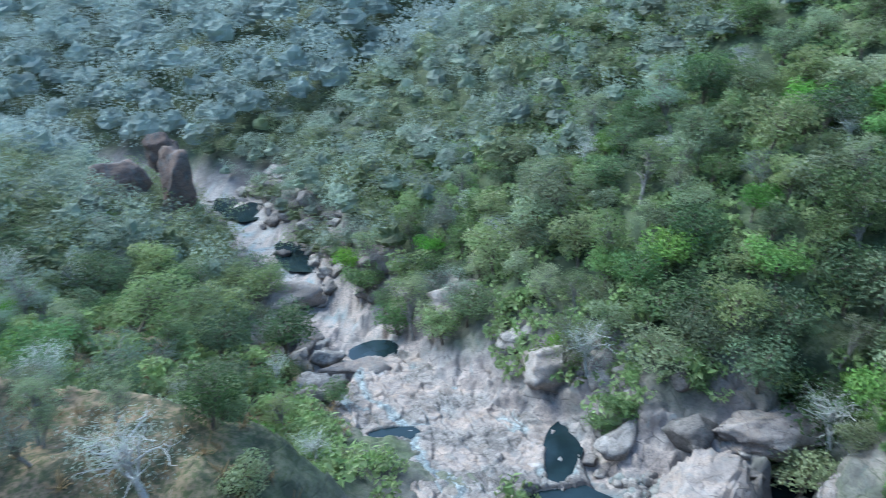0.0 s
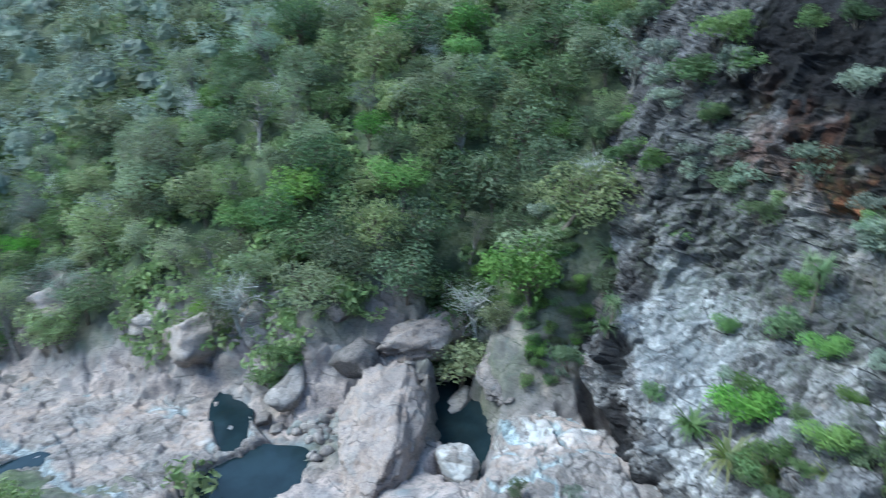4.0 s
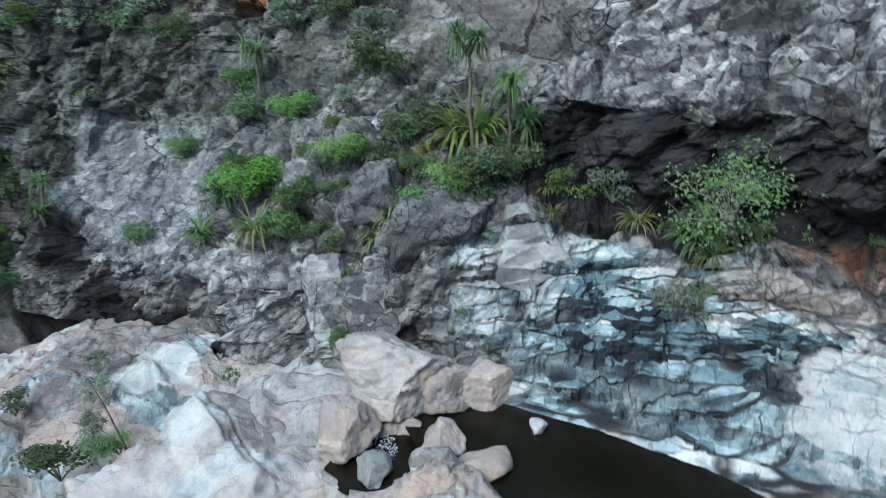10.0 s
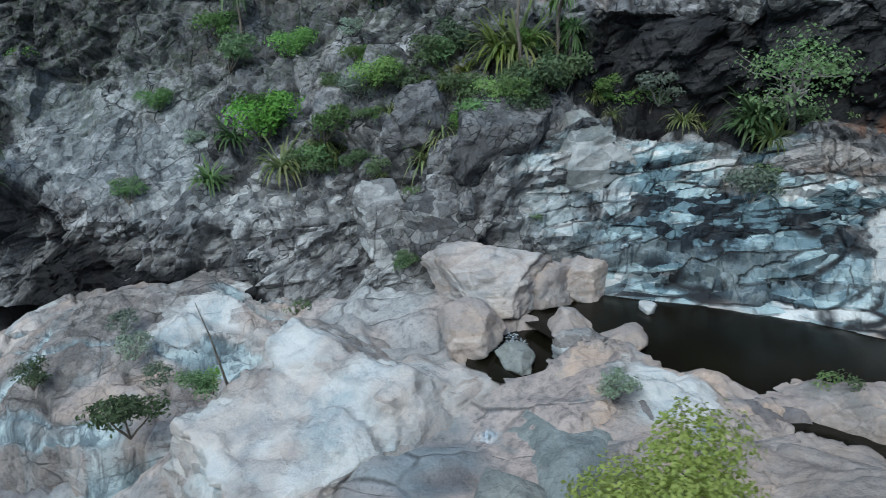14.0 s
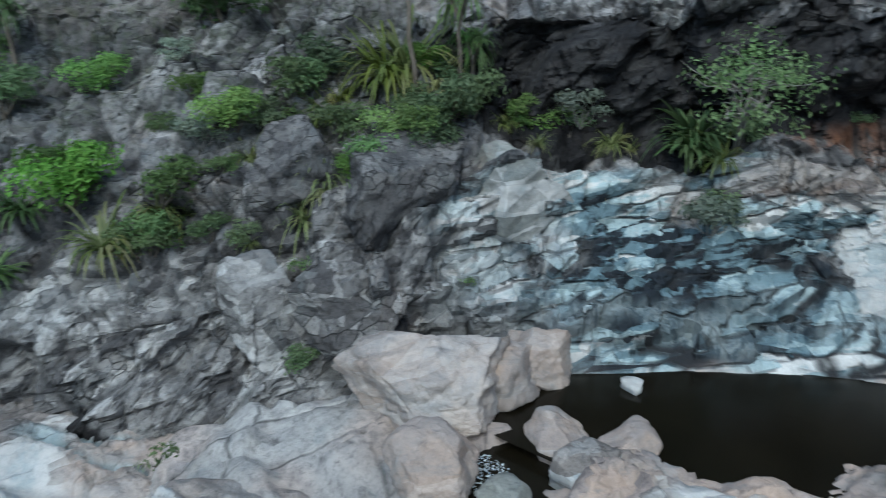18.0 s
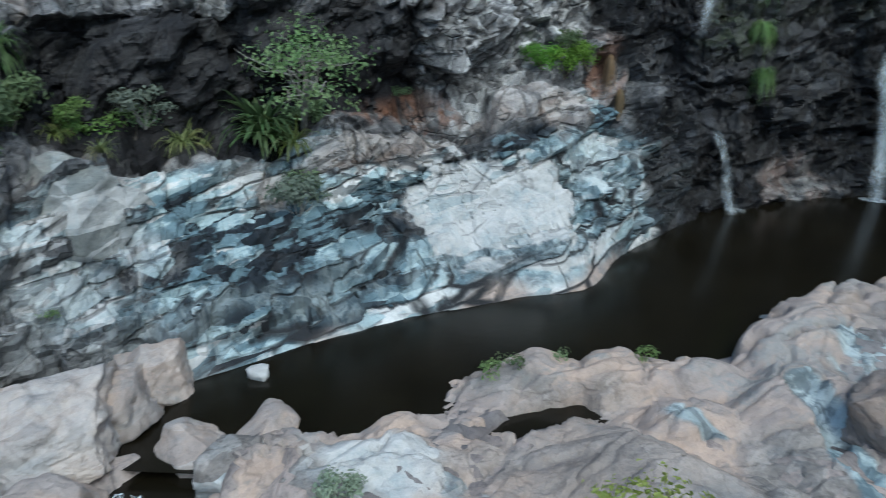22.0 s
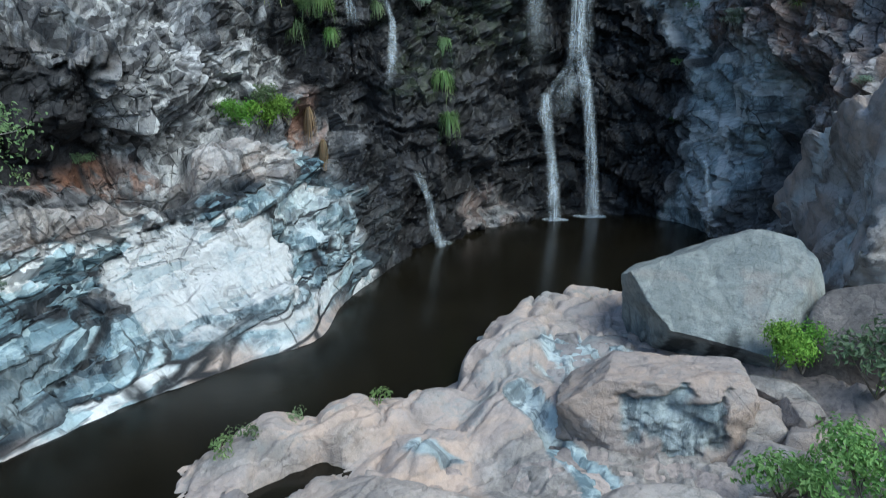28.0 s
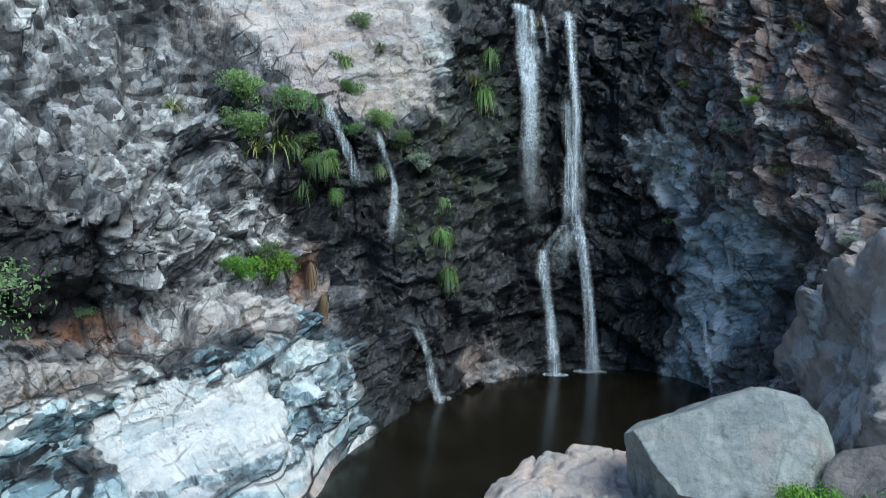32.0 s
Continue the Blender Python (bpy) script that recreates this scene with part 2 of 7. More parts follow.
def rock_material(name, dark, mid, pale, joints=1.0, speck=1.0):
    m = Nodes(name)
    pos = m.add("ShaderNodeNewGeometry").outputs["Position"]
    beds = m.bedded(pos)
    turned = m.add("ShaderNodeMapping")
    m.put(turned.inputs["Vector"], pos)
    turned.inputs["Rotation"].default_value = (0.7, 0.35, 0.5)
    slant = turned.outputs[0]
    big = m.noise(0.28, 6, 0.62, pos, 0.4)
    small = m.noise(2.6, 8, 0.7, pos)
    grain = m.noise(38, 4, 0.7, pos)
    patch = m.noise(1.1, 8, 0.72, pos, 0.15, (1, 1, 1.6))
    stain = m.noise(0.7, 7, 0.66, pos, 0.3)
    fleck = m.noise(7.0, 8, 0.75, pos, 0.3)
    # lens-shaped blocks of the washed beds
    long_edge, long_tone, long_face = m.cells(beds, 1.0, (0.30, 0.36, 1.7), 0.16)
    short_edge, short_tone, short_face = m.cells(beds, 2.3, (0.42, 0.5, 1.5), 0.10)
    # angular blocks of the dry rock, each with its own tone
    block_edge, block_tone, block_face = m.cells(slant, 0.85, (1.0, 0.62, 1.35), 0.16)
    chip_edge, chip_tone, chip_face = m.cells(slant, 2.7, (1.0, 0.6, 1.4), 0.07)
    open_joint = m.ramp(m.noise(0.6, 4, 0.6, pos), 0.34, 0.52)
    bed_crack = m.math("MAXIMUM", m.ramp(long_edge, 0.012, 0.075), m.math("SUBTRACT", 1.0, open_joint))
    block_crack = m.math("MAXIMUM", m.ramp(block_edge, 0.004, 0.045), m.ramp(m.noise(0.5, 4, 0.6, pos, 0.3), 0.60, 0.50))
    chip_crack = m.math("MAXIMUM", m.ramp(chip_edge, 0.0, 0.06), m.ramp(m.noise(0.9, 4, 0.6, pos), 0.58, 0.48))
    tones = m.math("ADD", m.math("MULTIPLY", block_tone, 0.55), m.math("MULTIPLY", chip_tone, 0.45))
    shade = m.math("ADD", m.math("ADD", m.math("MULTIPLY", big, 0.45), m.math("MULTIPLY", patch, 0.42)), m.math("MULTIPLY", tones, 0.22))
    col = m.mix(m.ramp(shade, 0.44, 0.66), mid, pale)
    col = m.mix(m.ramp(small, 0.52, 0.64, 0, 0.8 * speck), col, dark)
    col = m.mix(m.ramp(m.noise(0.55, 5, 0.6, pos, 0.8), 0.54, 0.72, 0, 0.5), col, (0.32, 0.255, 0.215))
    # bleached and blue-grey water wash
    tone = m.math("ADD", m.math("ADD", m.math("MULTIPLY", long_tone, 0.36), m.math("MULTIPLY", short_tone, 0.22)), m.math("ADD", 0.035, m.math("MULTIPLY", m.noise(0.5, 7, 0.68, beds, 0.2, (0.5, 0.6, 2.0)), 0.86)))
    tone = m.math("SUBTRACT", tone, m.math("MULTIPLY", m.attr("stain"), 0.085))
    white = m.ramp(m.math("ADD", m.attr("white"), m.math("MULTIPLY", m.math("SUBTRACT", tone, 0.76), 0.9)), 0.28, 0.62)
    washed = m.mix(m.ramp(tone, 0.655, 0.715), (0.014, 0.020, 0.028), (0.15, 0.225, 0.26))
    washed = m.mix(m.ramp(tone, 0.75, 0.80), washed, (0.43, 0.53, 0.55))
    washed = m.mix(m.ramp(tone, 0.85, 0.89), washed, (0.72, 0.705, 0.685))
    col = m.mix(m.attr("wash"), col, washed)
    seep = m.noise(1.0, 7, 0.68, pos, 0.7, (1.6, 1.6, 0.35))
    blue = m.mix(m.ramp(seep, 0.42, 0.54), (0.12, 0.165, 0.19), m.mix(m.ramp(stain, 0.42, 0.6), (0.27, 0.345, 0.37), (0.50, 0.57, 0.58)))
    col = m.mix(m.attr("blue"), col, blue)
    bleached = m.mix(m.ramp(stain, 0.42, 0.62), (0.58, 0.565, 0.55), m.mix(m.ramp(patch, 0.4, 0.6), (0.37, 0.41, 0.425), (0.49, 0.475, 0.46)))
    bleached = m.mix(m.ramp(tone, 0.60, 0.54, 0, 0.7), bleached, (0.30, 0.355, 0.37))
    col = m.mix(white, col, bleached)
    facet = m.math("ADD", m.math("ADD", m.math("MULTIPLY", m.noise(0.9, 8, 0.72, slant, 0.1, (0.8, 0.8, 1.5)), 0.42), m.math("MULTIPLY", chip_tone, 0.28)), m.math("MULTIPLY", block_tone, 0.22))
    light = m.mix(m.ramp(facet, 0.34, 0.45), (0.06, 0.056, 0.057), (0.27, 0.26, 0.254))
    light = m.mix(m.ramp(facet, 0.50, 0.60), light, (0.57, 0.555, 0.54))
    col = m.mix(m.attr("pale"), col, light)
    rosy = m.mix(m.ramp(stain, 0.40, 0.56), (0.50, 0.375, 0.305), (0.385, 0.315, 0.285))
    rosy = m.mix(m.ramp(patch, 0.55, 0.68, 0, 0.6), rosy, (0.30, 0.255, 0.235))
    rosy = m.mix(m.ramp(m.noise(0.45, 7, 0.7, pos, 0.4), 0.56, 0.64, 0, 0.5), rosy, (0.25, 0.28, 0.285))
    col = m.mix(m.attr("pink"), col, rosy)
    worn_line = m.noise(1.1, 7, 0.62, beds, 0.4, (0.35, 1.5, 2.4))
    smoothed = m.math("MAXIMUM", m.attr("pink"), m.math("MULTIPLY", white, 0.5))
    col = m.mix(m.math("MULTIPLY", smoothed, m.ramp(worn_line, 0.53, 0.62, 0, 0.5)), col, (0.22, 0.22, 0.225))
    clean = m.math("MAXIMUM", m.math("MAXIMUM", white, m.attr("wash")), m.math("MAXIMUM", m.attr("pink"), m.attr("blue")))
    worn = m.math("SUBTRACT", 1.0, m.math("MULTIPLY", clean, 0.8))
    cool = m.noise(0.8, 6, 0.62, pos, 0.8, (1, 1, 0.6))
    col = m.mix(m.math("MULTIPLY", worn, m.ramp(cool, 0.54, 0.70, 0, 0.45)), col, (0.19, 0.215, 0.225))
    lichen = m.ramp(m.noise(1.9, 7, 0.7, pos, 0.4, (1, 1, 0.7)), 0.57, 0.68, 0, 0.7 * speck)
    col = m.mix(m.math("MULTIPLY", lichen, worn), col, dark)
    # black crust with some shade painted in, rust, moss
    streak = m.noise(1.3, 7, 0.65, pos, 0.5, (1, 1, 0.35))
    crust_shade = m.math("MULTIPLY", m.attr("crust_shade"), m.ramp(streak, 0.3, 0.5, 0.9, 1))
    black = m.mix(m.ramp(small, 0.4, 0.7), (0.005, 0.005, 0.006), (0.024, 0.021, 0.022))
    # Glints of the wet wall, painted as lighter bluish chips.
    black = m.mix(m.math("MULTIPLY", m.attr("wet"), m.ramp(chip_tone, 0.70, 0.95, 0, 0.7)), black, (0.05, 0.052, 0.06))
    col = m.mix(crust_shade, col, black)
    col = m.mix(m.math("MULTIPLY", m.attr("rust"), m.ramp(m.noise(0.9, 7, 0.65, pos, 0.6, (1, 1, 0.45)), 0.40, 0.52)), col, m.mix(small, (0.40, 0.17, 0.085), (0.16, 0.08, 0.05)))
    col = m.mix(m.math("MULTIPLY", m.attr("moss"), m.ramp(small, 0.42, 0.58)), col, (0.05, 0.075, 0.02))
    # cracks
    crack = m.math("MINIMUM", m.joint_set(pos, (0.75, 0.35, -0.56), 1.5, 0.03, 0.3), m.joint_set(pos, (-0.35, 0.9, 0.25), 1.9, 0.035, 0.6))
    crack = m.math("MAXIMUM", crack, m.math("MULTIPLY", m.math("MAXIMUM", white, m.attr("wash")), 0.3))
    crack = m.math("MINIMUM", crack, m.math("MAXIMUM", bed_crack, m.math("SUBTRACT", 1.0, m.attr("wash"))))
    crack = m.math("MINIMUM", crack, m.math("MAXIMUM", block_crack, m.math("MULTIPLY", clean, 0.4)))
    crack = m.math("MINIMUM", crack, m.math("MAXIMUM", m.ramp(chip_crack, 0, 1, 0.2, 1), m.math("MULTIPLY", clean, 0.85)))
    crack = m.math("MINIMUM", crack, m.math("SUBTRACT", 1.0, m.attr("joint")))
    col = m.mix(m.math("MULTIPLY", m.math("SUBTRACT", 1.0, crack), m.math("MULTIPLY", m.math("SUBTRACT", 1.0, m.math("MULTIPLY", white, 0.35)), m.ramp(big, 0.35, 0.6, 0.6 * joints, 1.0 * joints))), col, (0.020, 0.020, 0.022))
    col = m.mix(m.ramp(grain, 0.3, 0.7, 0, 0.14), col, (0.04, 0.04, 0.04))
    col = m.mix(m.math("MULTIPLY", worn, m.ramp(fleck, 0.49, 0.60, 0, 0.6 * speck)), col, (0.34, 0.34, 0.36), "MULTIPLY")
    wet = m.attr("wet")
    rough = m.math("SUBTRACT", 0.88, m.math("MULTIPLY", wet, m.ramp(small, 0.35, 0.6, 0.25, 0.66)))
    dry = m.math("SUBTRACT", 1.0, m.math("MAXIMUM", m.attr("wash"), m.math("MAXIMUM", m.attr("pink"), white)))
    faces = m.math("ADD", m.math("MULTIPLY", block_face, 0.55), m.math("MULTIPLY", chip_face, 0.30))
    beds_up = m.math("ADD", m.math("MULTIPLY", long_face, 0.30), m.math("MULTIPLY", short_face, 0.2))
    n = m.bump(m.math("ADD", m.math("MULTIPLY", faces, dry), m.math("MULTIPLY", beds_up, m.attr("wash"))), 1.0, joints)
    n = m.bump(m.noise(1.7, 9, 0.68, pos), 0.6, 0.2, n)
    n = m.bump(m.noise(5.0, 6, 0.65, pos), 0.6, 0.07, n)
    n = m.bump(crack, 0.8 * joints, 0.08, n)
    n = m.bump(m.noise(14, 5, 0.7, pos), 0.45, 0.03, n)
    mat = m.done(col, rough, n, 0.35)
    m.put(m.bsdf.inputs["Specular IOR Level"], m.math("ADD", m.ramp(crust_shade, 0.0, 1.0, 0.35, 0.06), m.math("MULTIPLY", wet, 0.22)))
    return mat


def leaf_material(name, a, b, old, translucent=0.35):
    m = Nodes(name)
    info = m.add("ShaderNodeObjectInfo").outputs["Random"]
    island = m.add("ShaderNodeNewGeometry").outputs["Random Per Island"]
    patch = m.noise(0.7, 3, 0.6)
    col = m.mix(island, a, b)
    col = m.mix(m.ramp(patch, 0.35, 0.7, 0, 0.7), col, old)
    hue = m.add("ShaderNodeHueSaturation")
    m.put(hue.inputs["Color"], col)
    stand = m.ramp(m.noise(0.17, 3, 0.6), 0.3, 0.7, 0.72, 1.28)
    m.put(hue.inputs["Value"], m.math("MULTIPLY", stand, m.ramp(info, 0, 1, 0.7, 1.25)))
    m.put(hue.inputs["Hue"], m.ramp(m.math("FRACT", m.math("MULTIPLY", info, 7.3)), 0, 1, 0.487, 0.515))
    m.put(hue.inputs["Saturation"], m.ramp(m.math("FRACT", m.math("MULTIPLY", info, 13.7)), 0, 1, 0.75, 1.1))
    mat = m.done(hue.outputs[0], 0.6, None, 0.25)
    tr = m.add("ShaderNodeBsdfTranslucent")
    m.put(tr.inputs["Color"], hue.outputs[0])
    mixer = m.add("ShaderNodeMixShader")
    mixer.inputs[0].default_value = translucent
    m.put(mixer.inputs[1], m.bsdf.outputs[0])
    m.put(mixer.inputs[2], tr.outputs[0])
    m.put(m.tree.nodes["Material Output"].inputs["Surface"], mixer.outputs[0])
    return mat


def bark_material(name, a, b):
    m = Nodes(name)
    f = m.noise(9, 6, 0.7, None, 0.3, (1, 1, 0.25))
    return m.done(m.mix(m.ramp(f, 0.35, 0.65), a, b), 0.9, m.bump(f, 0.6, 0.02), 0.2)


def water_material(name, tint, rough=0.04):
    m = Nodes(name)
    bed = m.noise(0.4, 5, 0.6)
    n = m.bump(m.noise(3.5, 4, 0.6), 0.12, 0.03)
    mat = m.done(m.mix(m.ramp(bed, 0.35, 0.7), tint, tuple(c * 1.6 for c in tint)), rough, n, 0.5)
    m.bsdf.inputs["IOR"].default_value = 1.33
    return mat


def ground_material():
    m = Nodes("ground")
    pos = m.add("ShaderNodeNewGeometry").outputs["Position"]
    n1, n2 = m.noise(0.35, 6, 0.65, pos), m.noise(3.0, 7, 0.7, pos)
    soil = m.mix(m.ramp(n1, 0.35, 0.65), (0.075, 0.105, 0.06), (0.14, 0.15, 0.09))
    soil = m.mix(m.attr("dry"), soil, m.mix(n2, (0.30, 0.22, 0.14), (0.20, 0.13, 0.09)))
    soil = m.mix(m.ramp(n2, 0.42, 0.6, 0, 0.8), soil, (0.06, 0.085, 0.03))
    soil = m.mix(m.ramp(m.noise(0.55, 6, 0.7, pos), 0.44, 0.58, 0, 0.8), soil, (0.03, 0.042, 0.024))
    rock = m.mix(m.ramp(n1, 0.38, 0.62), (0.135, 0.12, 0.122), (0.27, 0.245, 0.24))
    rock = m.mix(m.ramp(n2, 0.5, 0.72, 0, 0.8), rock, (0.12, 0.11, 0.11))
    rock = m.mix(m.attr("white"), rock, m.mix(m.ramp(n2, 0.3, 0.7), (0.55, 0.535, 0.515), (0.34, 0.335, 0.33)))
    rock = m.mix(m.attr("blue"), rock, m.mix(m.ramp(n2, 0.35, 0.65), (0.11, 0.17, 0.20), (0.28, 0.35, 0.38)))
    rock = m.mix(m.attr("pink"), rock, m.mix(m.ramp(n2, 0.3, 0.7), (0.55, 0.435, 0.38), (0.26, 0.215, 0.20)))
    crack = m.math("MINIMUM", m.joint_set(pos, (0.85, -0.5, 0.1), 1.8, 0.03), m.joint_set(pos, (0.35, 0.9, 0.1), 2.6, 0.03, 0.4))
    slab_edge, slab_tone, _ = m.cells(pos, 0.55, (1.0, 0.62, 1.0), 0.25)
    rock = m.mix(m.ramp(slab_tone, 0.3, 0.9, 0, 0.22), rock, (0.17, 0.155, 0.15))
    crack = m.math("MINIMUM", crack, m.ramp(slab_edge, 0.0, 0.035))
    rock = m.mix(m.math("MULTIPLY", m.math("SUBTRACT", 1.0, crack), m.ramp(n1, 0.45, 0.6, 0.0, 0.7)), rock, (0.04, 0.04, 0.04))
    rock = m.mix(m.ramp(m.noise(0.8, 6, 0.62, pos, 0.8), 0.56, 0.70, 0, 0.5), rock, (0.16, 0.195, 0.205))
    rock = m.mix(m.ramp(m.noise(1.9, 7, 0.7, pos, 0.4), 0.57, 0.70, 0, 0.75), rock, (0.07, 0.065, 0.065))
    rock = m.mix(m.ramp(m.noise(6.0, 9, 0.78, pos, 0.3), 0.49, 0.63, 0, 0.35), rock, (0.36, 0.36, 0.38), "MULTIPLY")
    col = m.mix(m.attr("bare"), soil, rock)
    n = m.bump(m.noise(1.6, 9, 0.66, pos), 0.7, 0.2)
    n = m.bump(crack, 0.5, 0.05, n)
    n = m.bump(m.noise(15, 5, 0.7, pos), 0.4, 0.03, n)
    return m.done(col, 0.88, n, 0.3)


ROCK = rock_material("rock", (0.026, 0.025, 0.027), (0.115, 0.11, 0.113), (0.35, 0.338, 0.333))
SLAB_ROCK = rock_material("slab_rock", (0.06, 0.054, 0.052), (0.165, 0.145, 0.137), (0.31, 0.275, 0.258), 0.65, 0.7)
BOULDER = rock_material("boulder_rock", (0.075, 0.067, 0.063), (0.22, 0.195, 0.18), (0.40, 0.36, 0.335), 0.33, 0.55)
DARK_BOULDER = rock_material("dark_rock", (0.05, 0.047, 0.047), (0.125, 0.11, 0.105), (0.2, 0.175, 0.165), 0.4, 0.7)
GREY_BOULDER = rock_material("grey_rock", (0.085, 0.09, 0.088), (0.17, 0.178, 0.17), (0.285, 0.288, 0.265), 0.22, 0.5)
GROUND = ground_material()
POOL = water_material("dark_pool_water", (0.006, 0.005, 0.003), 0.2)
CREEK = water_material("creek_water", (0.010, 0.018, 0.022), 0.03)
LEAF_DARK = leaf_material("dark_leaves", (0.075, 0.13, 0.05), (0.14, 0.22, 0.085), (0.12, 0.15, 0.08))
LEAF_MID = leaf_material("green_leaves", (0.115, 0.21, 0.065), (0.20, 0.325, 0.105), (0.18, 0.23, 0.10), 0.4)
LEAF_TREE = leaf_material("tree_leaves", (0.18, 0.25, 0.105), (0.31, 0.385, 0.18), (0.27, 0.285, 0.17), 0.45)
LEAF_GREY = leaf_material("grey_green_leaves", (0.19, 0.255, 0.18), (0.30, 0.37, 0.27), (0.24, 0.27, 0.21))
LEAF_LIME = leaf_material("lime_leaves", (0.42, 0.56, 0.05), (0.60, 0.72, 0.11), (0.34, 0.47, 0.04), 0.5)
LEAF_BRIGHT = leaf_material("fresh_leaves", (0.125, 0.26, 0.05), (0.215, 0.38, 0.085), (0.16, 0.24, 0.07), 0.35)
# LEAF_FAR and LEAF_HAZE carry the haze of distance in their colour.
LEAF_FAR = leaf_material("haze_blue_leaves", (0.27, 0.345, 0.30), (0.34, 0.42, 0.37), (0.31, 0.375, 0.34), 0.5)
LEAF_HAZE = leaf_material("haze_pale_leaves", (0.34, 0.41, 0.31), (0.49, 0.56, 0.44), (0.44, 0.47, 0.40), 0.45)
GRASS = leaf_material("grass_blades", (0.130, 0.195, 0.046), (0.221, 0.286, 0.078), (0.260, 0.221, 0.091))
DRY = leaf_material("dry_grass_blades", (0.28, 0.20, 0.11), (0.38, 0.27, 0.15), (0.20, 0.15, 0.09))
BARK = bark_material("grey_brown_bark", (0.09, 0.075, 0.06), (0.2, 0.17, 0.14))
SILVER_BARK = bark_material("silver_bark", (0.38, 0.37, 0.36), (0.6, 0.585, 0.57))
PALE_BARK = bark_material("pale_bark", (0.16, 0.145, 0.13), (0.32, 0.30, 0.27))


def fall_material(name, veil):
    m = Nodes(name)
    f = m.noise(2.2, 7, 0.68, None, 0.25, (6.5, 6.5, 0.12))
    mat = m.done(m.mix(f, (0.70, 0.83, 0.93), (0.93, 0.97, 1.0)), 0.5, None, 0.4)
    fine = m.ramp(f, 0.42, 0.68, 0.12, 1.0)
    m.put(m.bsdf.inputs["Alpha"], m.math("MULTIPLY", fine, m.math("MULTIPLY", m.attr("veil"), 0.34)) if veil else m.ramp(f, 0.42, 0.66, 0.06, 0.8))
    return mat


FALL = fall_material("foam_water", False)
VEIL = fall_material("falling_water", True)


# ---- the lie of the land ----
POOL_RIM = [(16.4, 7.6), (14.2, 2.4), (12, -1.8), (11, -4), (11, -7), (10, -11), (9, -15), (6, -19), (1.3, -20.2), (-3, -19.8), (-5.2, -16.6), (-6.6, -12),
            (-3.4, -9.4), (-0.1, -7.6), (1.9, -6.4), (4.1, -4.6), (4.7, -3.0), (6.2, 0.2), (7.7, 2.0), (9.1, 3.5), (9.5, 4.7), (11.2, 6.3), (13.0, 7.4)]
CREEK_LINE = [(11.8, 8.6, -0.4), (9.0, 10.8, -2.0), (7.5, 16, -4.5), (11, 26, -7.5), (18, 34, -9.6), (16, 41, -10.6), (10, 46, -11.8), (3, 54, -13.2), (-5, 63, -14.6),
              (-11, 75, -16), (-20, 90, -16.2), (-31, 110, -16.4), (-46, 136, -16.8), (-80, 158, -18), (-180, 190, -22)]
GULLY_LINE = [(-40, 128, -15), (-10, 160, 0), (60, 205, 26), (200, 290, 70)]
CLIFF_TOP = [(54, 50, 24), (46, 36, 24), (43, 29, 22), (38, 17.5, 20), (38, 11, 18), (38, 7, 18), (36, 2, 19), (31, -5, 21), (27, -11, 25), (23, -16, 28), (19, -20, 28),
             (16, -24, 28), (8, -27, 28), (3.2, -29, 28), (-3, -28, 29), (-8, -24, 29), (-13, -20, 28), (-17, -17, 27), (-25, -14, 24), (-36, 0, 18)]
FOOT = [(42, 52, -9), (33, 37, -8), (27.8, 28, -6), (21, 19, -4), (18.6, 13.6, -2), (15, 7.4, -0.4), (12.6, 2.3, -0.4), (10, -1.5, -0.4), (8.5, -3.6, -0.4), (8.8, -6.6, -0.4),
        (7.9, -11, -0.4), (6.9, -13.7, -0.4), (4.3, -17, -0.4), (1.3, -19, -0.4), (-2.5, -18.7, -0.4), (-4.2, -16.6, -0.4), (-5.5, -12.2, -0.4), (-6.5, -7.5, -1), (-10, -2, 0), (-20, 5, 1)]
BOWLS = [(24.2, 39.6, -11.3, 2.4, 8.2, -26), (8.4, 40.6, -10.9, 3.4, 2.3, -15), (9.0, 48.0, -11.0, 1.2, 3.4, -15), (-5.4, 52.2, -11.85, 2.1, 0.8, 5), (-8.8, 71.6, -14.6, 2.2, 1.7, 10),
         (-23.7, 106, -16.0, 3.4, 6.0, 25), (-41, 133, -16.2, 4.0, 7.0, 30), (11.9, 8.6, -0.25, 0.8, 1.2, 30), (7.15, 3.25, 0.12, 1.15, 0.4, 55)]


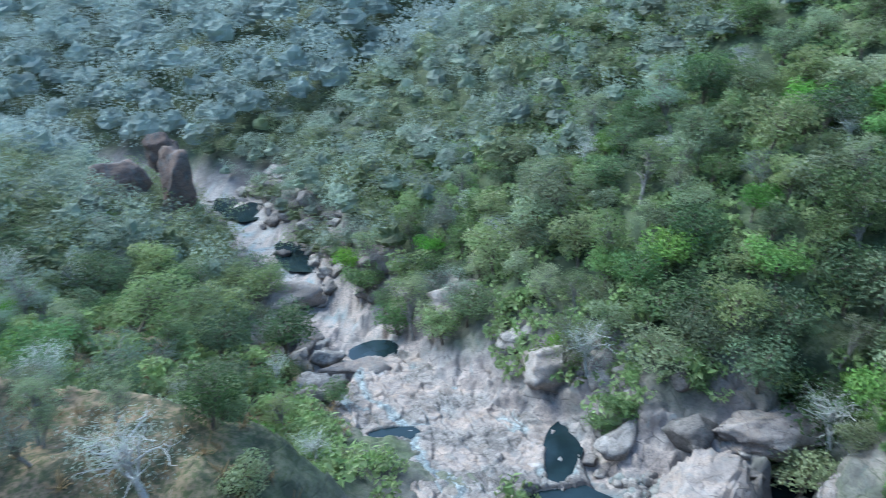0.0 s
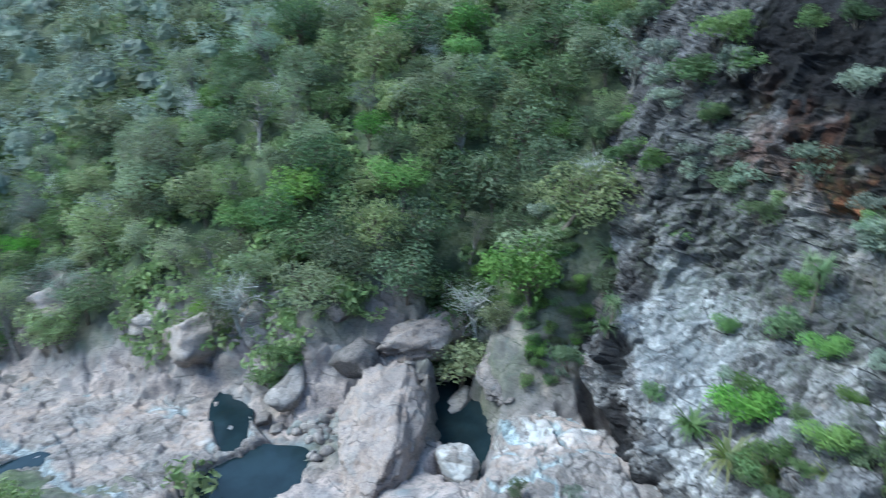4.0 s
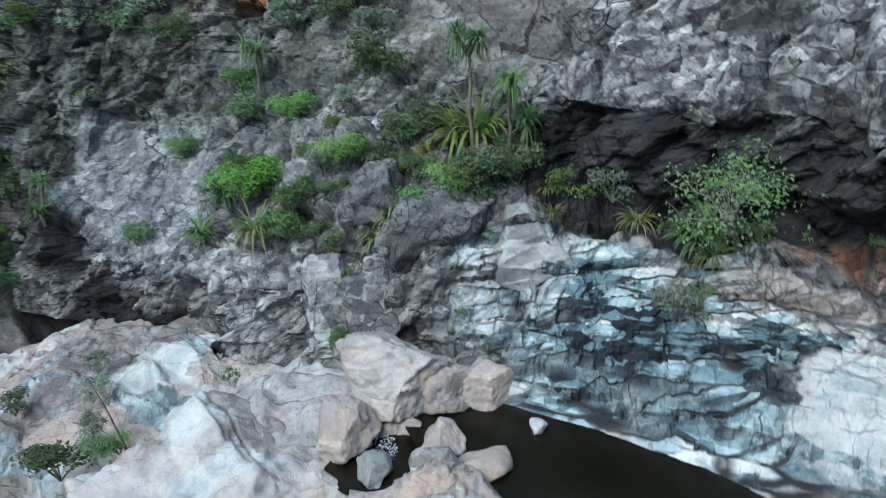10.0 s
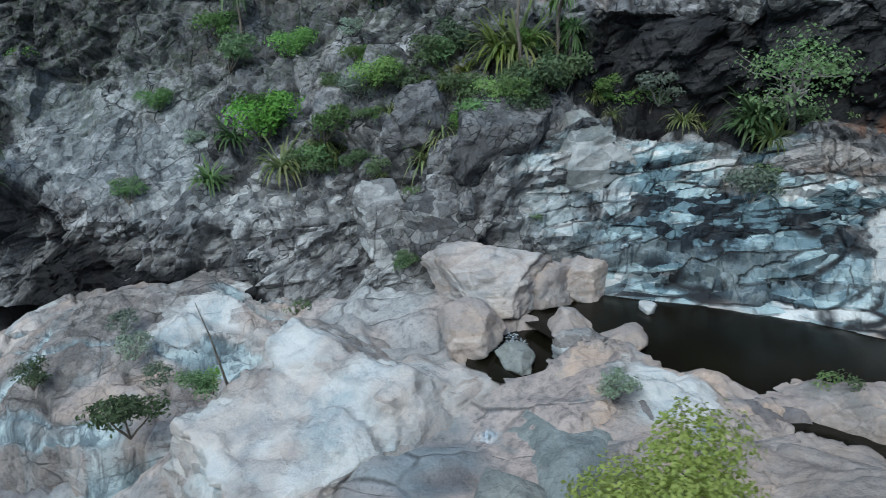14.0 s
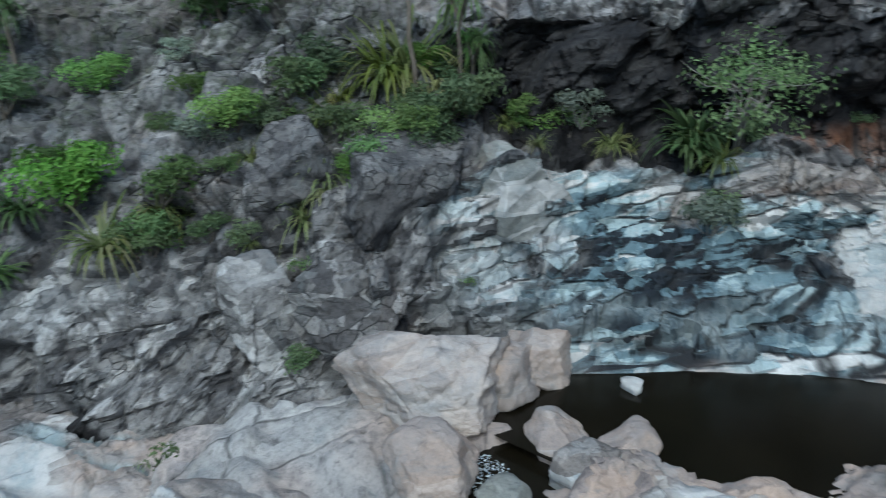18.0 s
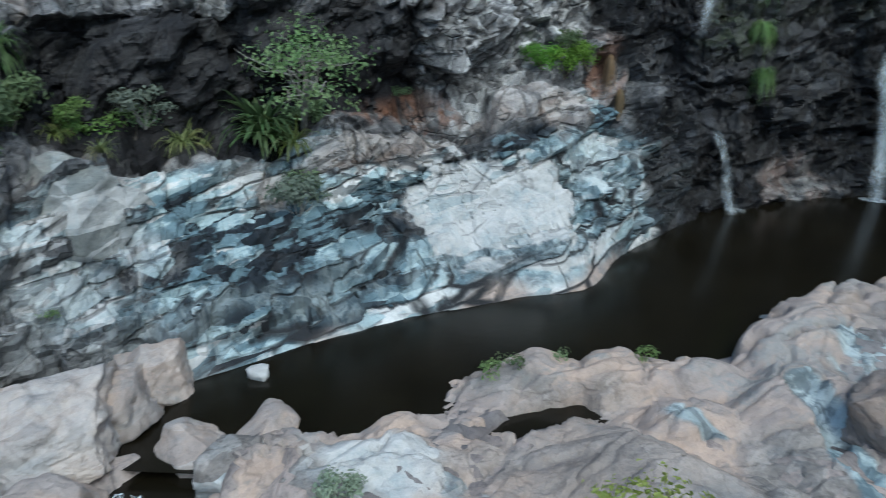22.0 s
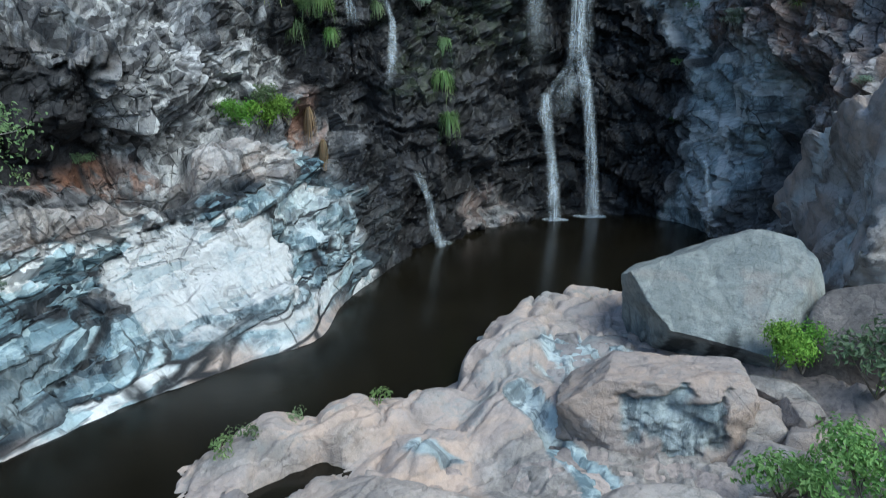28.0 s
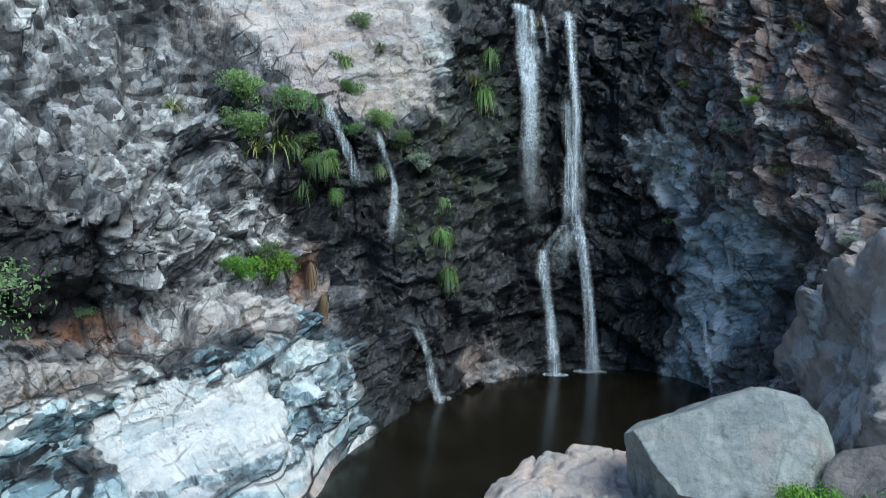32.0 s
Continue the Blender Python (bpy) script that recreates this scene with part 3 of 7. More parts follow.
def land(x, y):
    """Height of the ground sheet, and how near the creek, at plan places."""
    x, y = np.asarray(x, float), np.asarray(y, float)
    p = np.stack([x, y, np.zeros_like(x)], 1)
    d, along, side = poly_distance(x, y, CREEK_LINE)
    bed = np.interp(along, range(len(CREEK_LINE)), [c[2] for c in CREEK_LINE])
    d = np.maximum(d + 1.6 * fbm(p / 7, 3, 5), 0)
    rise = np.where(side < 0, 0.80, 0.42)
    flat = np.where(side < 0, 2.0, 5.0)
    far = np.maximum(d - flat, 0)
    hill = bed + 0.10 * np.minimum(d, flat) + 130 * (1 - np.exp(-rise * far / 130))
    hill -= 5.5 * np.exp(-((x - 30) / 6.5) ** 2 - ((y - 45.5) / 6.0) ** 2)
    g, galong, _ = poly_distance(x, y, GULLY_LINE)
    gbed = np.interp(galong, range(len(GULLY_LINE)), [c[2] for c in GULLY_LINE])
    hill = np.minimum(hill, gbed + 130 * (1 - np.exp(-0.75 * g / 130)))
    hill += smooth(6, 40, d) * (3.0 * fbm(p / 23, 3, 9))
    # floor of the gorge
    floor = np.interp(y, [-30, 5, 9, 13, 20, 28, 36, 46], [0.7, 0.3, -0.2, -1.2, -4.2, -8.0, -10.2, -11.2])
    floor = floor + 0.45 * np.maximum(-4 - x, 0) * smooth(26, 12, y)
    floor -= 1.0 * smooth(14.5, 17, y) * smooth(24, 19, y) * smooth(9, 11, x)
    floor += 0.28 * fbm(p / 2.6, 4, 31) + 0.35 * value_noise(p / 6, 33)
    w = np.maximum(smooth(34, 44, y + 0.25 * (x - 20)), smooth(2, -12, x) * smooth(10, 26, y))
    z = floor * (1 - w) + hill * w
    # bedrock drops away under the cliff's foot
    fd, _, fside = poly_distance(x, y, FOOT)
    under = np.where(fside > 0, fd, -fd)
    z = z - 3.5 * smooth(-0.6, 1.0, under) * smooth(38, 28, y)
    # high ground behind the cliffs
    td, _, tside = poly_distance(x, y, CLIFF_TOP)
    behind = np.where(tside < 0, -td, td)
    out = smooth(-2.5, 1.0, behind) * smooth(62, 50, y)
    top = 26 + 0.25 * np.maximum(behind, 0) + 2 * fbm(p / 20, 3, 12)
    z = z * (1 - out) + np.maximum(top, z) * out
    # pool and creek basins
    rim, _, _ = poly_distance(x, y, POOL_RIM, True)
    rim = np.where(inside(x, y, POOL_RIM), -rim, rim) + 0.25 * fbm(p / 1.3, 3, 40)
    low = smooth(0.9, -0.6, rim)
    z = np.where(low > 0, z * (1 - low) + low * np.maximum(-0.4 + 0.8 * np.minimum(rim, 0), -2.6), z)
    for bx, by, bz, rx, ry, turn in BOWLS:
        c, s = math.cos(radians(turn)), math.sin(radians(turn))
        u, v = ((x - bx) * c + (y - by) * s) / rx, (-(x - bx) * s + (y - by) * c) / ry
        r = np.hypot(u, v) + 0.34 * fbm(p / 1.7, 4, 44)
        k = smooth(1.35, 0.75, r)
        z = z * (1 - k) + (bz - 0.5) * k
    return z, d, w, out, rim


def spaced(lo, near_lo, near_hi, hi, step, growth):
    mid = list(np.arange(near_lo, near_hi, step))
    a, b, s = [near_lo], [near_hi], step
    while a[-1] > lo or b[-1] < hi:
        s *= growth
        a.append(max(a[-1] - s, lo) if a[-1] > lo else lo)
        b.append(min(b[-1] + s, hi) if b[-1] < hi else hi)
    return np.unique(np.array(a[1:] + mid + b))


GX, GY = spaced(-420, -26, 36, 420, 0.22, 1.05), spaced(-260, -20, 60, 620, 0.22, 1.05)
xx, yy = np.meshgrid(GX, GY)
gz, gd, gw, gout, grim = land(xx.ravel(), yy.ravel())
gp = np.stack([xx.ravel(), yy.ravel(), gz], 1)
step1, joint1 = blocks(gp / np.array([2.6, 2.6, 2.0]), 71)
step2, joint2 = blocks(gp / np.array([0.9, 0.9, 0.8]), 75)
bare = np.maximum((1 - gw), smooth(13, 6, gd + 4 * fbm(gp / 6, 3, 50)) * gw) * (1 - gout)
bare *= 1 - 0.8 * smooth(-9, -14, gp[:, 0]) * (1 - gw)
near_creek = smooth(3.0, 0.4, gd + 1.3 * fbm(gp / 2.2, 3, 52))
gp[:, 2] += bare * (1 - 0.45 * near_creek) * ((0.25 + 0.6 * gw) * step1 + (0.2 + 0.25 * gw) * step2 + (0.12 + 0.3 * gw) * strata(gp, (0.5, 0.85, 0), (0.3, -0.2, 0.9), (0.85, -0.5, 0), 0.5, 2.2, 95) - 0.22 * smooth(0.12, 0.0, joint1) - 0.08 * smooth(0.15, 0.0, joint2))
gp[:, 2] += (1 - bare) * 0.3 * fbm(gp / 1.8, 3, 54)
me = raw_mesh("ground", gp, grid_faces(len(GY), len(GX)), 4, True)
field(me, "bare", bare)
field(me, "blue", near_creek * smooth(0.15, -0.3, fbm(gp / np.array([1.5, 3.0, 1.5]), 4, 55)) * (0.45 + 0.45 * gw) + 0.4 * smooth(0.6, 0.1, np.abs(grim)) * (1 - gw))
field(me, "white", smooth(2.0, -2.0, gp[:, 1] - 22 + 3 * fbm(gp / 3, 3, 57)) * smooth(8, 12, gp[:, 1]) * smooth(10, 16, gp[:, 0]) * 0.8 + 0.15 * gw * smooth(5, 1, gd))
field(me, "dry", smooth(-8, -16, gp[:, 0]) * smooth(75, 60, gp[:, 1]))
field(me, "pink", smooth(-0.3, 0.3, fbm(gp / 3.0, 4, 58)) * (0.7 - 0.5 * gw * smooth(2.5, 7, gd)))
me.materials.append(GROUND)
tagged(new("ground", me), "pale bedrock gorge floor and leaf-littered hill slopes", "ground", kind="structure")
GROUND_GRID = gp.reshape(len(GY), len(GX), 3)


def ground_at(x, y):
    """Height of the finished ground sheet."""
    i = min(max(int(np.searchsorted(GY, y)) - 1, 0), len(GY) - 2)
    j = min(max(int(np.searchsorted(GX, x)) - 1, 0), len(GX) - 2)
    fy, fx = (y - GY[i]) / (GY[i + 1] - GY[i]), (x - GX[j]) / (GX[j + 1] - GX[j])
    q = GROUND_GRID[i:i + 2, j:j + 2, 2]
    return float((q[0, 0] * (1 - fx) + q[0, 1] * fx) * (1 - fy) + (q[1, 0] * (1 - fx) + q[1, 1] * fx) * fy)


# ---- the cliff: seven lines from the north spur round the pool to the west ----
WASH = [(43, 51, -5), (33.5, 35.5, -3), (26.8, 26, -0.7), (21.7, 18, -0.1), (18.7, 12, 1.3), (16.9, 7, 1.6), (15.6, 2.8, 1.2), (13.9, -2.4, 1.7), (11.4, -4.6, 1.7), (10.1, -6.8, 2),
        (8.5, -11.7, 1), (7.1, -14, 2), (4.4, -17.4, 2.5), (1.5, -19.4, 3), (-2.7, -18.9, 3.5), (-4.2, -16.4, 4), (-5.7, -12.2, 3), (-6.8, -7.7, 2.5), (-10.5, -2.5, 2.5), (-20.5, 5, 3)]
SHELF = [(44, 51, -2), (34.5, 34, 0.5), (31, 27.5, 0.6), (25.5, 18.5, 2), (21.2, 12, 3.6), (18.9, 6, 4.4), (18.4, 2.4, 3.8), (15.8, -1.9, 3.4), (13, -4.4, 3.9), (12, -7.4, 4.8),
         (9.5, -12, 3.5), (7.6, -14.2, 4.5), (4.5, -17.7, 5), (1.6, -19.7, 6), (-2.9, -18.8, 7), (-4.4, -16.2, 7.5), (-6.3, -12.4, 6.5), (-7.6, -8, 5), (-11.5, -3.2, 4.5), (-21.5, 5, 5)]
BENCH = [(45, 50, 2), (35.5, 34, 3.2), (32.7, 26.3, 3.5), (28, 17.5, 4), (23.5, 10.5, 5.6), (21.6, 6, 5.4), (20.2, 2.9, 4.5), (17.4, -1.6, 4.5), (14.6, -4.2, 4.7), (12.8, -8, 5.6),
         (10.2, -12.2, 6), (8.4, -13.6, 7), (4.9, -18.2, 9), (1.9, -20.1, 8.3), (-3, -19, 9), (-4.8, -16.3, 9), (-7, -12.6, 8.5), (-8.5, -8.5, 7.5), (-13, -4, 7), (-23, 4.5, 7)]
BROW = [(46, 49, 8), (37, 34, 8), (35, 26.5, 7), (31, 17, 7.5), (24.6, 9.5, 7.5), (22.4, 5.4, 7.8), (20, 2.3, 7.7), (16.2, -2.2, 8.3), (14.3, -3.8, 7.8), (13.4, -8.2, 8.2),
        (10.8, -11.8, 9), (9.1, -13.2, 10.5), (5.1, -18.6, 13), (2.2, -20.6, 13), (-2.9, -19.8, 13), (-5, -16.8, 13), (-7.7, -13.2, 11.5), (-9.5, -9.5, 10), (-15, -5.5, 10), (-25, 4, 9)]
SLAB = [(48, 48, 14), (39, 33, 13), (37.2, 29, 11), (33, 17.4, 10.6), (30, 11, 10.3), (28.4, 7, 10.3), (26, 4, 11), (20, -2.5, 11), (18, -5.5, 11), (14.6, -8.8, 11.2),
        (12.5, -11.5, 12), (11.2, -14.3, 14.5), (5.6, -19.2, 16), (2.6, -21.2, 16.8), (-2.6, -20.8, 17), (-5.3, -17.6, 17), (-8.5, -14, 15), (-11, -11, 14), (-18, -8, 13), (-28, 3, 11)]
LINES = np.array([FOOT, WASH, SHELF, BENCH, BROW, SLAB, CLIFF_TOP], float)


def bend(points, s):
    """A smooth curve through points (n, 3) at places s."""
    n = len(points)
    i = np.clip(np.floor(s).astype(int), 0, n - 2)
    t = (s - i)[:, None]
    a, b, c, d = points[np.maximum(i - 1, 0)], points[i], points[i + 1], points[np.minimum(i + 2, n - 1)]
    return 0.5 * (2 * b + (c - a) * t + (2 * a - 5 * b + 4 * c - d) * t ** 2 + (3 * b - a - 3 * c + d) * t ** 3)


S_STEPS = np.concatenate([np.linspace(0, 1, 30)[:-1], np.linspace(1, 2, 90)[:-1], np.linspace(2, 4, 200)[:-1], np.linspace(4, 8, 310)[:-1], np.linspace(8, 14, 340)[:-1],
                          np.linspace(14, 17, 130)[:-1], np.linspace(17, 19, 50)])
V_STEPS = np.concatenate([np.linspace(k, k + 1, n)[:-1] for k, n in enumerate((30, 40, 26, 42, 74, 100))] + [[6.0]])
rings = np.stack([bend(line, S_STEPS) for line in LINES])
vi = np.minimum(V_STEPS.astype(int), 5)
vf = (V_STEPS - vi)[:, None, None]
sheet = rings[vi] * (1 - vf) + rings[vi + 1] * vf
for _ in range(3):
    sheet[1:-1] = 0.25 * sheet[:-2] + 0.5 * sheet[1:-1] + 0.25 * sheet[2:]
normal = grid_normals(sheet)
if ((np.array([4, 2, 8]) - sheet) * normal).sum(-1).mean() < 0:
    normal = -normal
flat_p, flat_n = sheet.reshape(-1, 3), normal.reshape(-1, 3)
S, V = np.broadcast_to(S_STEPS, sheet.shape[:2]).ravel(), np.broadcast_to(V_STEPS[:, None], sheet.shape[:2]).ravel()


def zone(s0, s1, v0, v1, ds=0.25, dv=0.25, wob=0.35, seed=0):
    """A patch of the cliff between two stations and two levels, with a ragged edge."""
    e = wob * fbm(flat_p / 2.2, 4, 300 + seed)
    a, b = S + e, V + e
    return smooth(s0 - ds, s0 + ds, a) * smooth(s1 + ds, s1 - ds, a) * smooth(v0 - dv, v0 + dv, b) * smooth(v1 + dv, v1 - dv, b)


def patch(points, soft=0.12, wob=0.16, seed=0):
    """A patch of the cliff inside an outline of (station, level) corners, with a ragged edge."""
    e, g = wob * fbm(flat_p / 1.7, 5, 340 + seed, 0.6), wob * fbm(flat_p / 1.7 + 31, 5, 360 + seed, 0.6)
    a, b = (S + e * 0.55) * 1.8, V + g
    pts = [(x * 1.8, y) for x, y in points]
    d, _, _ = poly_distance(a, b, pts, True)
    return smooth(-soft, soft, np.where(inside(a, b, pts), d, -d))


z_white = patch([(8.07, 1.75), (8.73, 1.23), (8.76, 0.76), (8.39, 0.42), (7.94, 0.36), (7.08, 0.55), (6.86, 0.75), (6.77, 1.2), (7.33, 1.56), (7.61, 1.9), (7.85, 2.1)], 0.22, 0.3, 1)
z_fallow = patch([(6.2, 1.62), (7.3, 1.7), (7.7, 2.05), (8.1, 1.95), (9.1, 1.5), (9.35, 2.0), (9.1, 2.6), (7.6, 2.45), (6.6, 2.05)], 0.1, 0.14, 2)
z_upslab = patch([(2.82, 4.14), (3.72, 4.74), (4.65, 5.33), (5.62, 5.3), (6.03, 4.93), (5.5, 4.5), (5.0, 4.27), (3.92, 4.32), (3.08, 4.04)], 0.2, 0.2, 3)
z_topslab = patch([(8.6, 5.6), (9.1, 5.35), (9.75, 5.26), (10.18, 5.0), (10.88, 4.37), (11.49, 3.95), (11.58, 4.6), (11.75, 5.3), (11.8, 6.2), (8.0, 6.2), (7.0, 5.7)], 0.1, 0.12, 4)
z_wash = zone(4.9, 9.9, 0.0, 1.95, 0.2, 0.2, 0.25, 3)
z_spur = patch([(1.51, 2.8), (2.0, 3.0), (2.53, 3.02), (2.71, 2.88), (2.93, 1.85), (3.14, 1.31), (2.5, 0.93), (2.22, 1.15), (1.75, 1.3)], 0.15, 0.2, 5)
z_face = patch([(6.03, 4.51), (6.28, 4.14), (6.41, 3.8), (6.91, 3.9), (7.3, 4.3), (7.66, 3.9), (8.0, 3.9), (8.1, 3.2), (7.9, 2.6), (9.2, 2.4), (9.4, 3.2), (9.6, 3.6), (9.62, 4.7), (9.2, 4.95), (8.6, 5.5), (8.0, 6.3), (6.4, 6.3), (6.2, 5.2)], 0.12, 0.2, 6)
# Band under the brow: black rock and the overhang's shade in one colour.
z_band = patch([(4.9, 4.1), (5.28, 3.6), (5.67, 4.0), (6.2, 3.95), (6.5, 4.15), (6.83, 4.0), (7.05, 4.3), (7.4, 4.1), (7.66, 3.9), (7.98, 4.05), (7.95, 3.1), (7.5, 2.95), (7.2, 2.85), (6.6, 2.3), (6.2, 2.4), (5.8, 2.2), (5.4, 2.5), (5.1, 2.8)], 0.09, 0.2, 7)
z_wet = patch([(9.62, 4.9), (9.66, 4.25), (9.66, 3.56), (9.5, 3.29), (9.84, 2.84), (9.7, 1.95), (9.5, 0.9), (9.6, -0.3), (13.9, -0.3), (14.2, 0.8), (14.1, 1.8), (13.65, 2.8), (13.9, 3.4), (14.1, 5.7), (11.9, 5.7), (11.7, 4.9), (11.45, 3.9), (10.88, 4.3), (10.18, 4.9)], 0.12, 0.22, 8)
z_base = patch([(11.2, 0.1), (11.5, 0.75), (11.9, 0.7), (12.3, 0.1)], 0.1, 0.2, 9)
z_blueslab = patch([(14.26, 1.92), (14.8, 2.2), (15.4, 2.36), (15.7, 1.9), (15.5, 1.2), (15.3, 0.41), (14.7, 0.0), (13.88, 0.0), (14.44, 0.83), (14.28, 1.49)], 0.06, 0.1, 10)
z_streak = patch([(13.65, 3.4), (14.1, 3.45), (14.25, 2.4), (14.15, 1.8), (13.95, 1.9), (13.8, 2.6)], 0.08, 0.2, 11)
z_brown = patch([(14.0, 5.8), (14.05, 3.6), (14.4, 2.2), (15.3, 2.4), (15.8, 2.3), (16.1, 3.2), (16.5, 5.8)], 0.15, 0.25, 12)
z_hollow = patch([(15.45, 2.1), (15.95, 2.25), (16.25, 1.2), (15.9, 0.3), (15.3, 0.3), (15.4, 1.2)], 0.1, 0.15, 13)
# The second outline paints the shadowed slot of the spur dark.
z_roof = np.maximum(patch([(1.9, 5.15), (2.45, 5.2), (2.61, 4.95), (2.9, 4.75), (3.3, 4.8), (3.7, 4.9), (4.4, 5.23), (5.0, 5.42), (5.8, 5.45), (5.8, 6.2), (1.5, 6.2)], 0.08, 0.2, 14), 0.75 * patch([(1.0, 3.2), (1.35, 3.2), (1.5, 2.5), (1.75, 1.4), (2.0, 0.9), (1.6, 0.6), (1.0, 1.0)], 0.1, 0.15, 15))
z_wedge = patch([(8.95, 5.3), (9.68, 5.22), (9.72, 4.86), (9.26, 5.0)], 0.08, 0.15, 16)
# Shade in the recess under the slab nose, painted as a dark patch.
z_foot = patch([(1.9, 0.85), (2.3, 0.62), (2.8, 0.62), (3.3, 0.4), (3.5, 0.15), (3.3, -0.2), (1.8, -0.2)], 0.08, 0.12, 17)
skew = flat_p + 0.15 * np.stack([fbm(flat_p / 1.5, 2, 91), fbm(flat_p / 1.5, 2, 92), fbm(flat_p / 1.5, 2, 93)], 1)
skew[:, 2] += 0.45 * flat_p[:, 1] - 0.25 * flat_p[:, 0]
calm = 1 - 0.72 * np.clip(z_white + z_topslab + 0.45 * z_blueslab, 0, 1) - 0.55 * z_upslab - 0.5 * z_spur
big, jb = blocks(skew / np.array([3.6, 3.6, 3.0]), 11)
mid, jm = blocks(skew / np.array([1.5, 1.5, 1.1]), 15)
fine, jf = blocks(skew / np.array([0.62, 0.62, 0.5]), 19)
falls_part = smooth(9.8, 10.6, S)
STRIKE, ACROSS, DOWN = (0.57, 0.80, -0.20), (0.11, 0.16, 0.98), (0.81, -0.58, 0.0)
bed1, bed2 = strata(flat_p, STRIKE, ACROSS, DOWN, 0.8, 2.6, 61), strata(flat_p, STRIKE, ACROSS, DOWN, 0.34, 1.2, 65)
col1, col2 = strata(skew, (0, 0, 1), (0.75, -0.66, 0), (0.66, 0.75, 0), 1.3, 3.0, 81), strata(skew, (0, 0, 1), (0.75, -0.66, 0.1), (0.66, 0.75, 0), 0.5, 1.2, 85)
bedded = np.clip(z_wash + z_fallow, 0, 1)
s1 = bed1 * (0.3 + 0.4 * bedded) * (1 - falls_part) + 0.75 * col1 * falls_part
s2 = bed2 * (0.12 + 0.2 * bedded) * (1 - falls_part) + 0.3 * col2 * falls_part
lump = 1.3 - 1.05 * z_wash - 0.6 * falls_part - 0.5 * z_upslab
push = calm * (lump * big + (0.55 - 0.2 * bedded) * mid + (0.24 - 0.08 * bedded) * fine + s1 + s2 - 0.2 * smooth(0.10, 0, jb) - 0.11 * smooth(0.10, 0, jm) - 0.05 * smooth(0.1, 0, jf)) + 0.4 * fbm(flat_p / 5, 3, 23)
# overhang of the black band, the pothole over the white slab, the slots beside the blue slab
push -= 0.5 * z_band * smooth(2.9, 3.7, V) - 0.35 * z_face * smooth(4.6, 3.9, V) * (S < 8.2)
push -= 0.7 * zone(8.02, 8.2, 2.08, 2.3, 0.05, 0.08, 0.06, 5) + 0.7 * z_hollow
push -= 0.9 * zone(4.9, 10.3, -0.2, 0.45, 0.2, 0.15, 0.1, 4) * (push - 0.1)
cliff_p = flat_p + flat_n * (push * smooth(-0.2, 0.5, V) * smooth(6.0, 5.4, V))[:, None]
CLIFF_GRID = cliff_p.reshape(sheet.shape)
me = raw_mesh("cliff", cliff_p, grid_faces(*sheet.shape[:2]), 4, False)
me.flip_normals() if (grid_normals(sheet) * normal).sum() > 0 else None
most = np.maximum.reduce
field(me, "wash", z_wash * (1 - 0.95 * z_white))
field(me, "stain", patch([(4.9, 0.4), (5.0, 1.5), (5.6, 1.75), (6.5, 1.6), (6.75, 1.1), (7.0, 0.5), (7.6, 0.36), (6.4, 0.34)], 0.15, 0.2, 41))
z_stripe = np.maximum(zone(6.5, 8.9, 0.2, 0.33, 0.2, 0.05, 0.08, 45), zone(6.7, 8.8, 0.5, 0.62, 0.2, 0.05, 0.12, 46))
field(me, "blue", most([0.85 * z_stripe, 0.5 * zone(4.9, 9.6, 0.42, 0.8, 0.2, 0.12, 0.25, 6), 0.55 * zone(8.2, 9.4, 1.2, 1.6, 0.2, 0.12, 0.2, 7), 0.3 * z_spur, 0.62 * z_blueslab, 0.7 * patch([(8.8, 0.5), (8.85, 1.25), (9.2, 1.7), (9.6, 1.6), (9.45, 0.6)], 0.12, 0.2, 33), 0.6 * z_streak, 0.3 * zone(11.75, 11.95, 3.0, 4.2, 0.08, 0.3, 0.2, 34)]))
field(me, "white", most([z_white, 0.45 * z_fallow, 0.4 * z_topslab, 0.05 * z_spur, 0.42 * z_blueslab, 0.26 * z_face * smooth(4.5, 5.3, V), 0.9 * zone(14.95, 15.1, 0.2, 1.7, 0.05, 0.2, 0.15, 25), 0.75 * z_streak, 0.9 * zone(11.5, 11.62, 3.7, 6, 0.03, 0.2, 0.06, 8), 0.65 * zone(6.9, 8.8, 0.36, 0.48, 0.2, 0.05, 0.1, 9)]) * (1 - 0.8 * z_stripe))
field(me, "pink", most([0.6 * z_topslab, 0.4 * z_fallow, 0.2 * z_upslab, 0.9 * zone(4.9, 8.9, -0.5, 0.2, 0.2, 0.08, 0.12, 21), 0.4 * zone(16.2, 19, 0.0, 6, 0.2, 0.3, 0.3, 22)]))
# Black rock, plus painted shade in z_band, z_foot and z_roof's slot.
crust_shade = most([0.84 * z_band, 0.96 * z_wet, 0.1 * z_brown, 0.4 * z_hollow, 0.5 * zone(0, 2.3, 3.2, 6, 0.2, 0.3, 0.4, 42), 0.97 * z_roof, 0.6 * z_wedge, 0.95 * z_foot, 0.3 * zone(1.0, 5.0, 3.1, 4.3, 0.3, 0.3, 0.5, 31), 0.3 * z_upslab * smooth(-0.1, 0.35, fbm(np.stack([S * 2.2 + V * 1.6, V * 0.5, 0 * S], 1), 4, 44)), 0.5 * zone(14.2, 14.4, 0.2, 2.1, 0.05, 0.2, 0.1, 35)])
field(me, "crust_shade", crust_shade * (1 - z_white) * (1 - 0.8 * z_base) * (1 - 0.7 * z_streak) * (1 - 0.9 * z_blueslab))
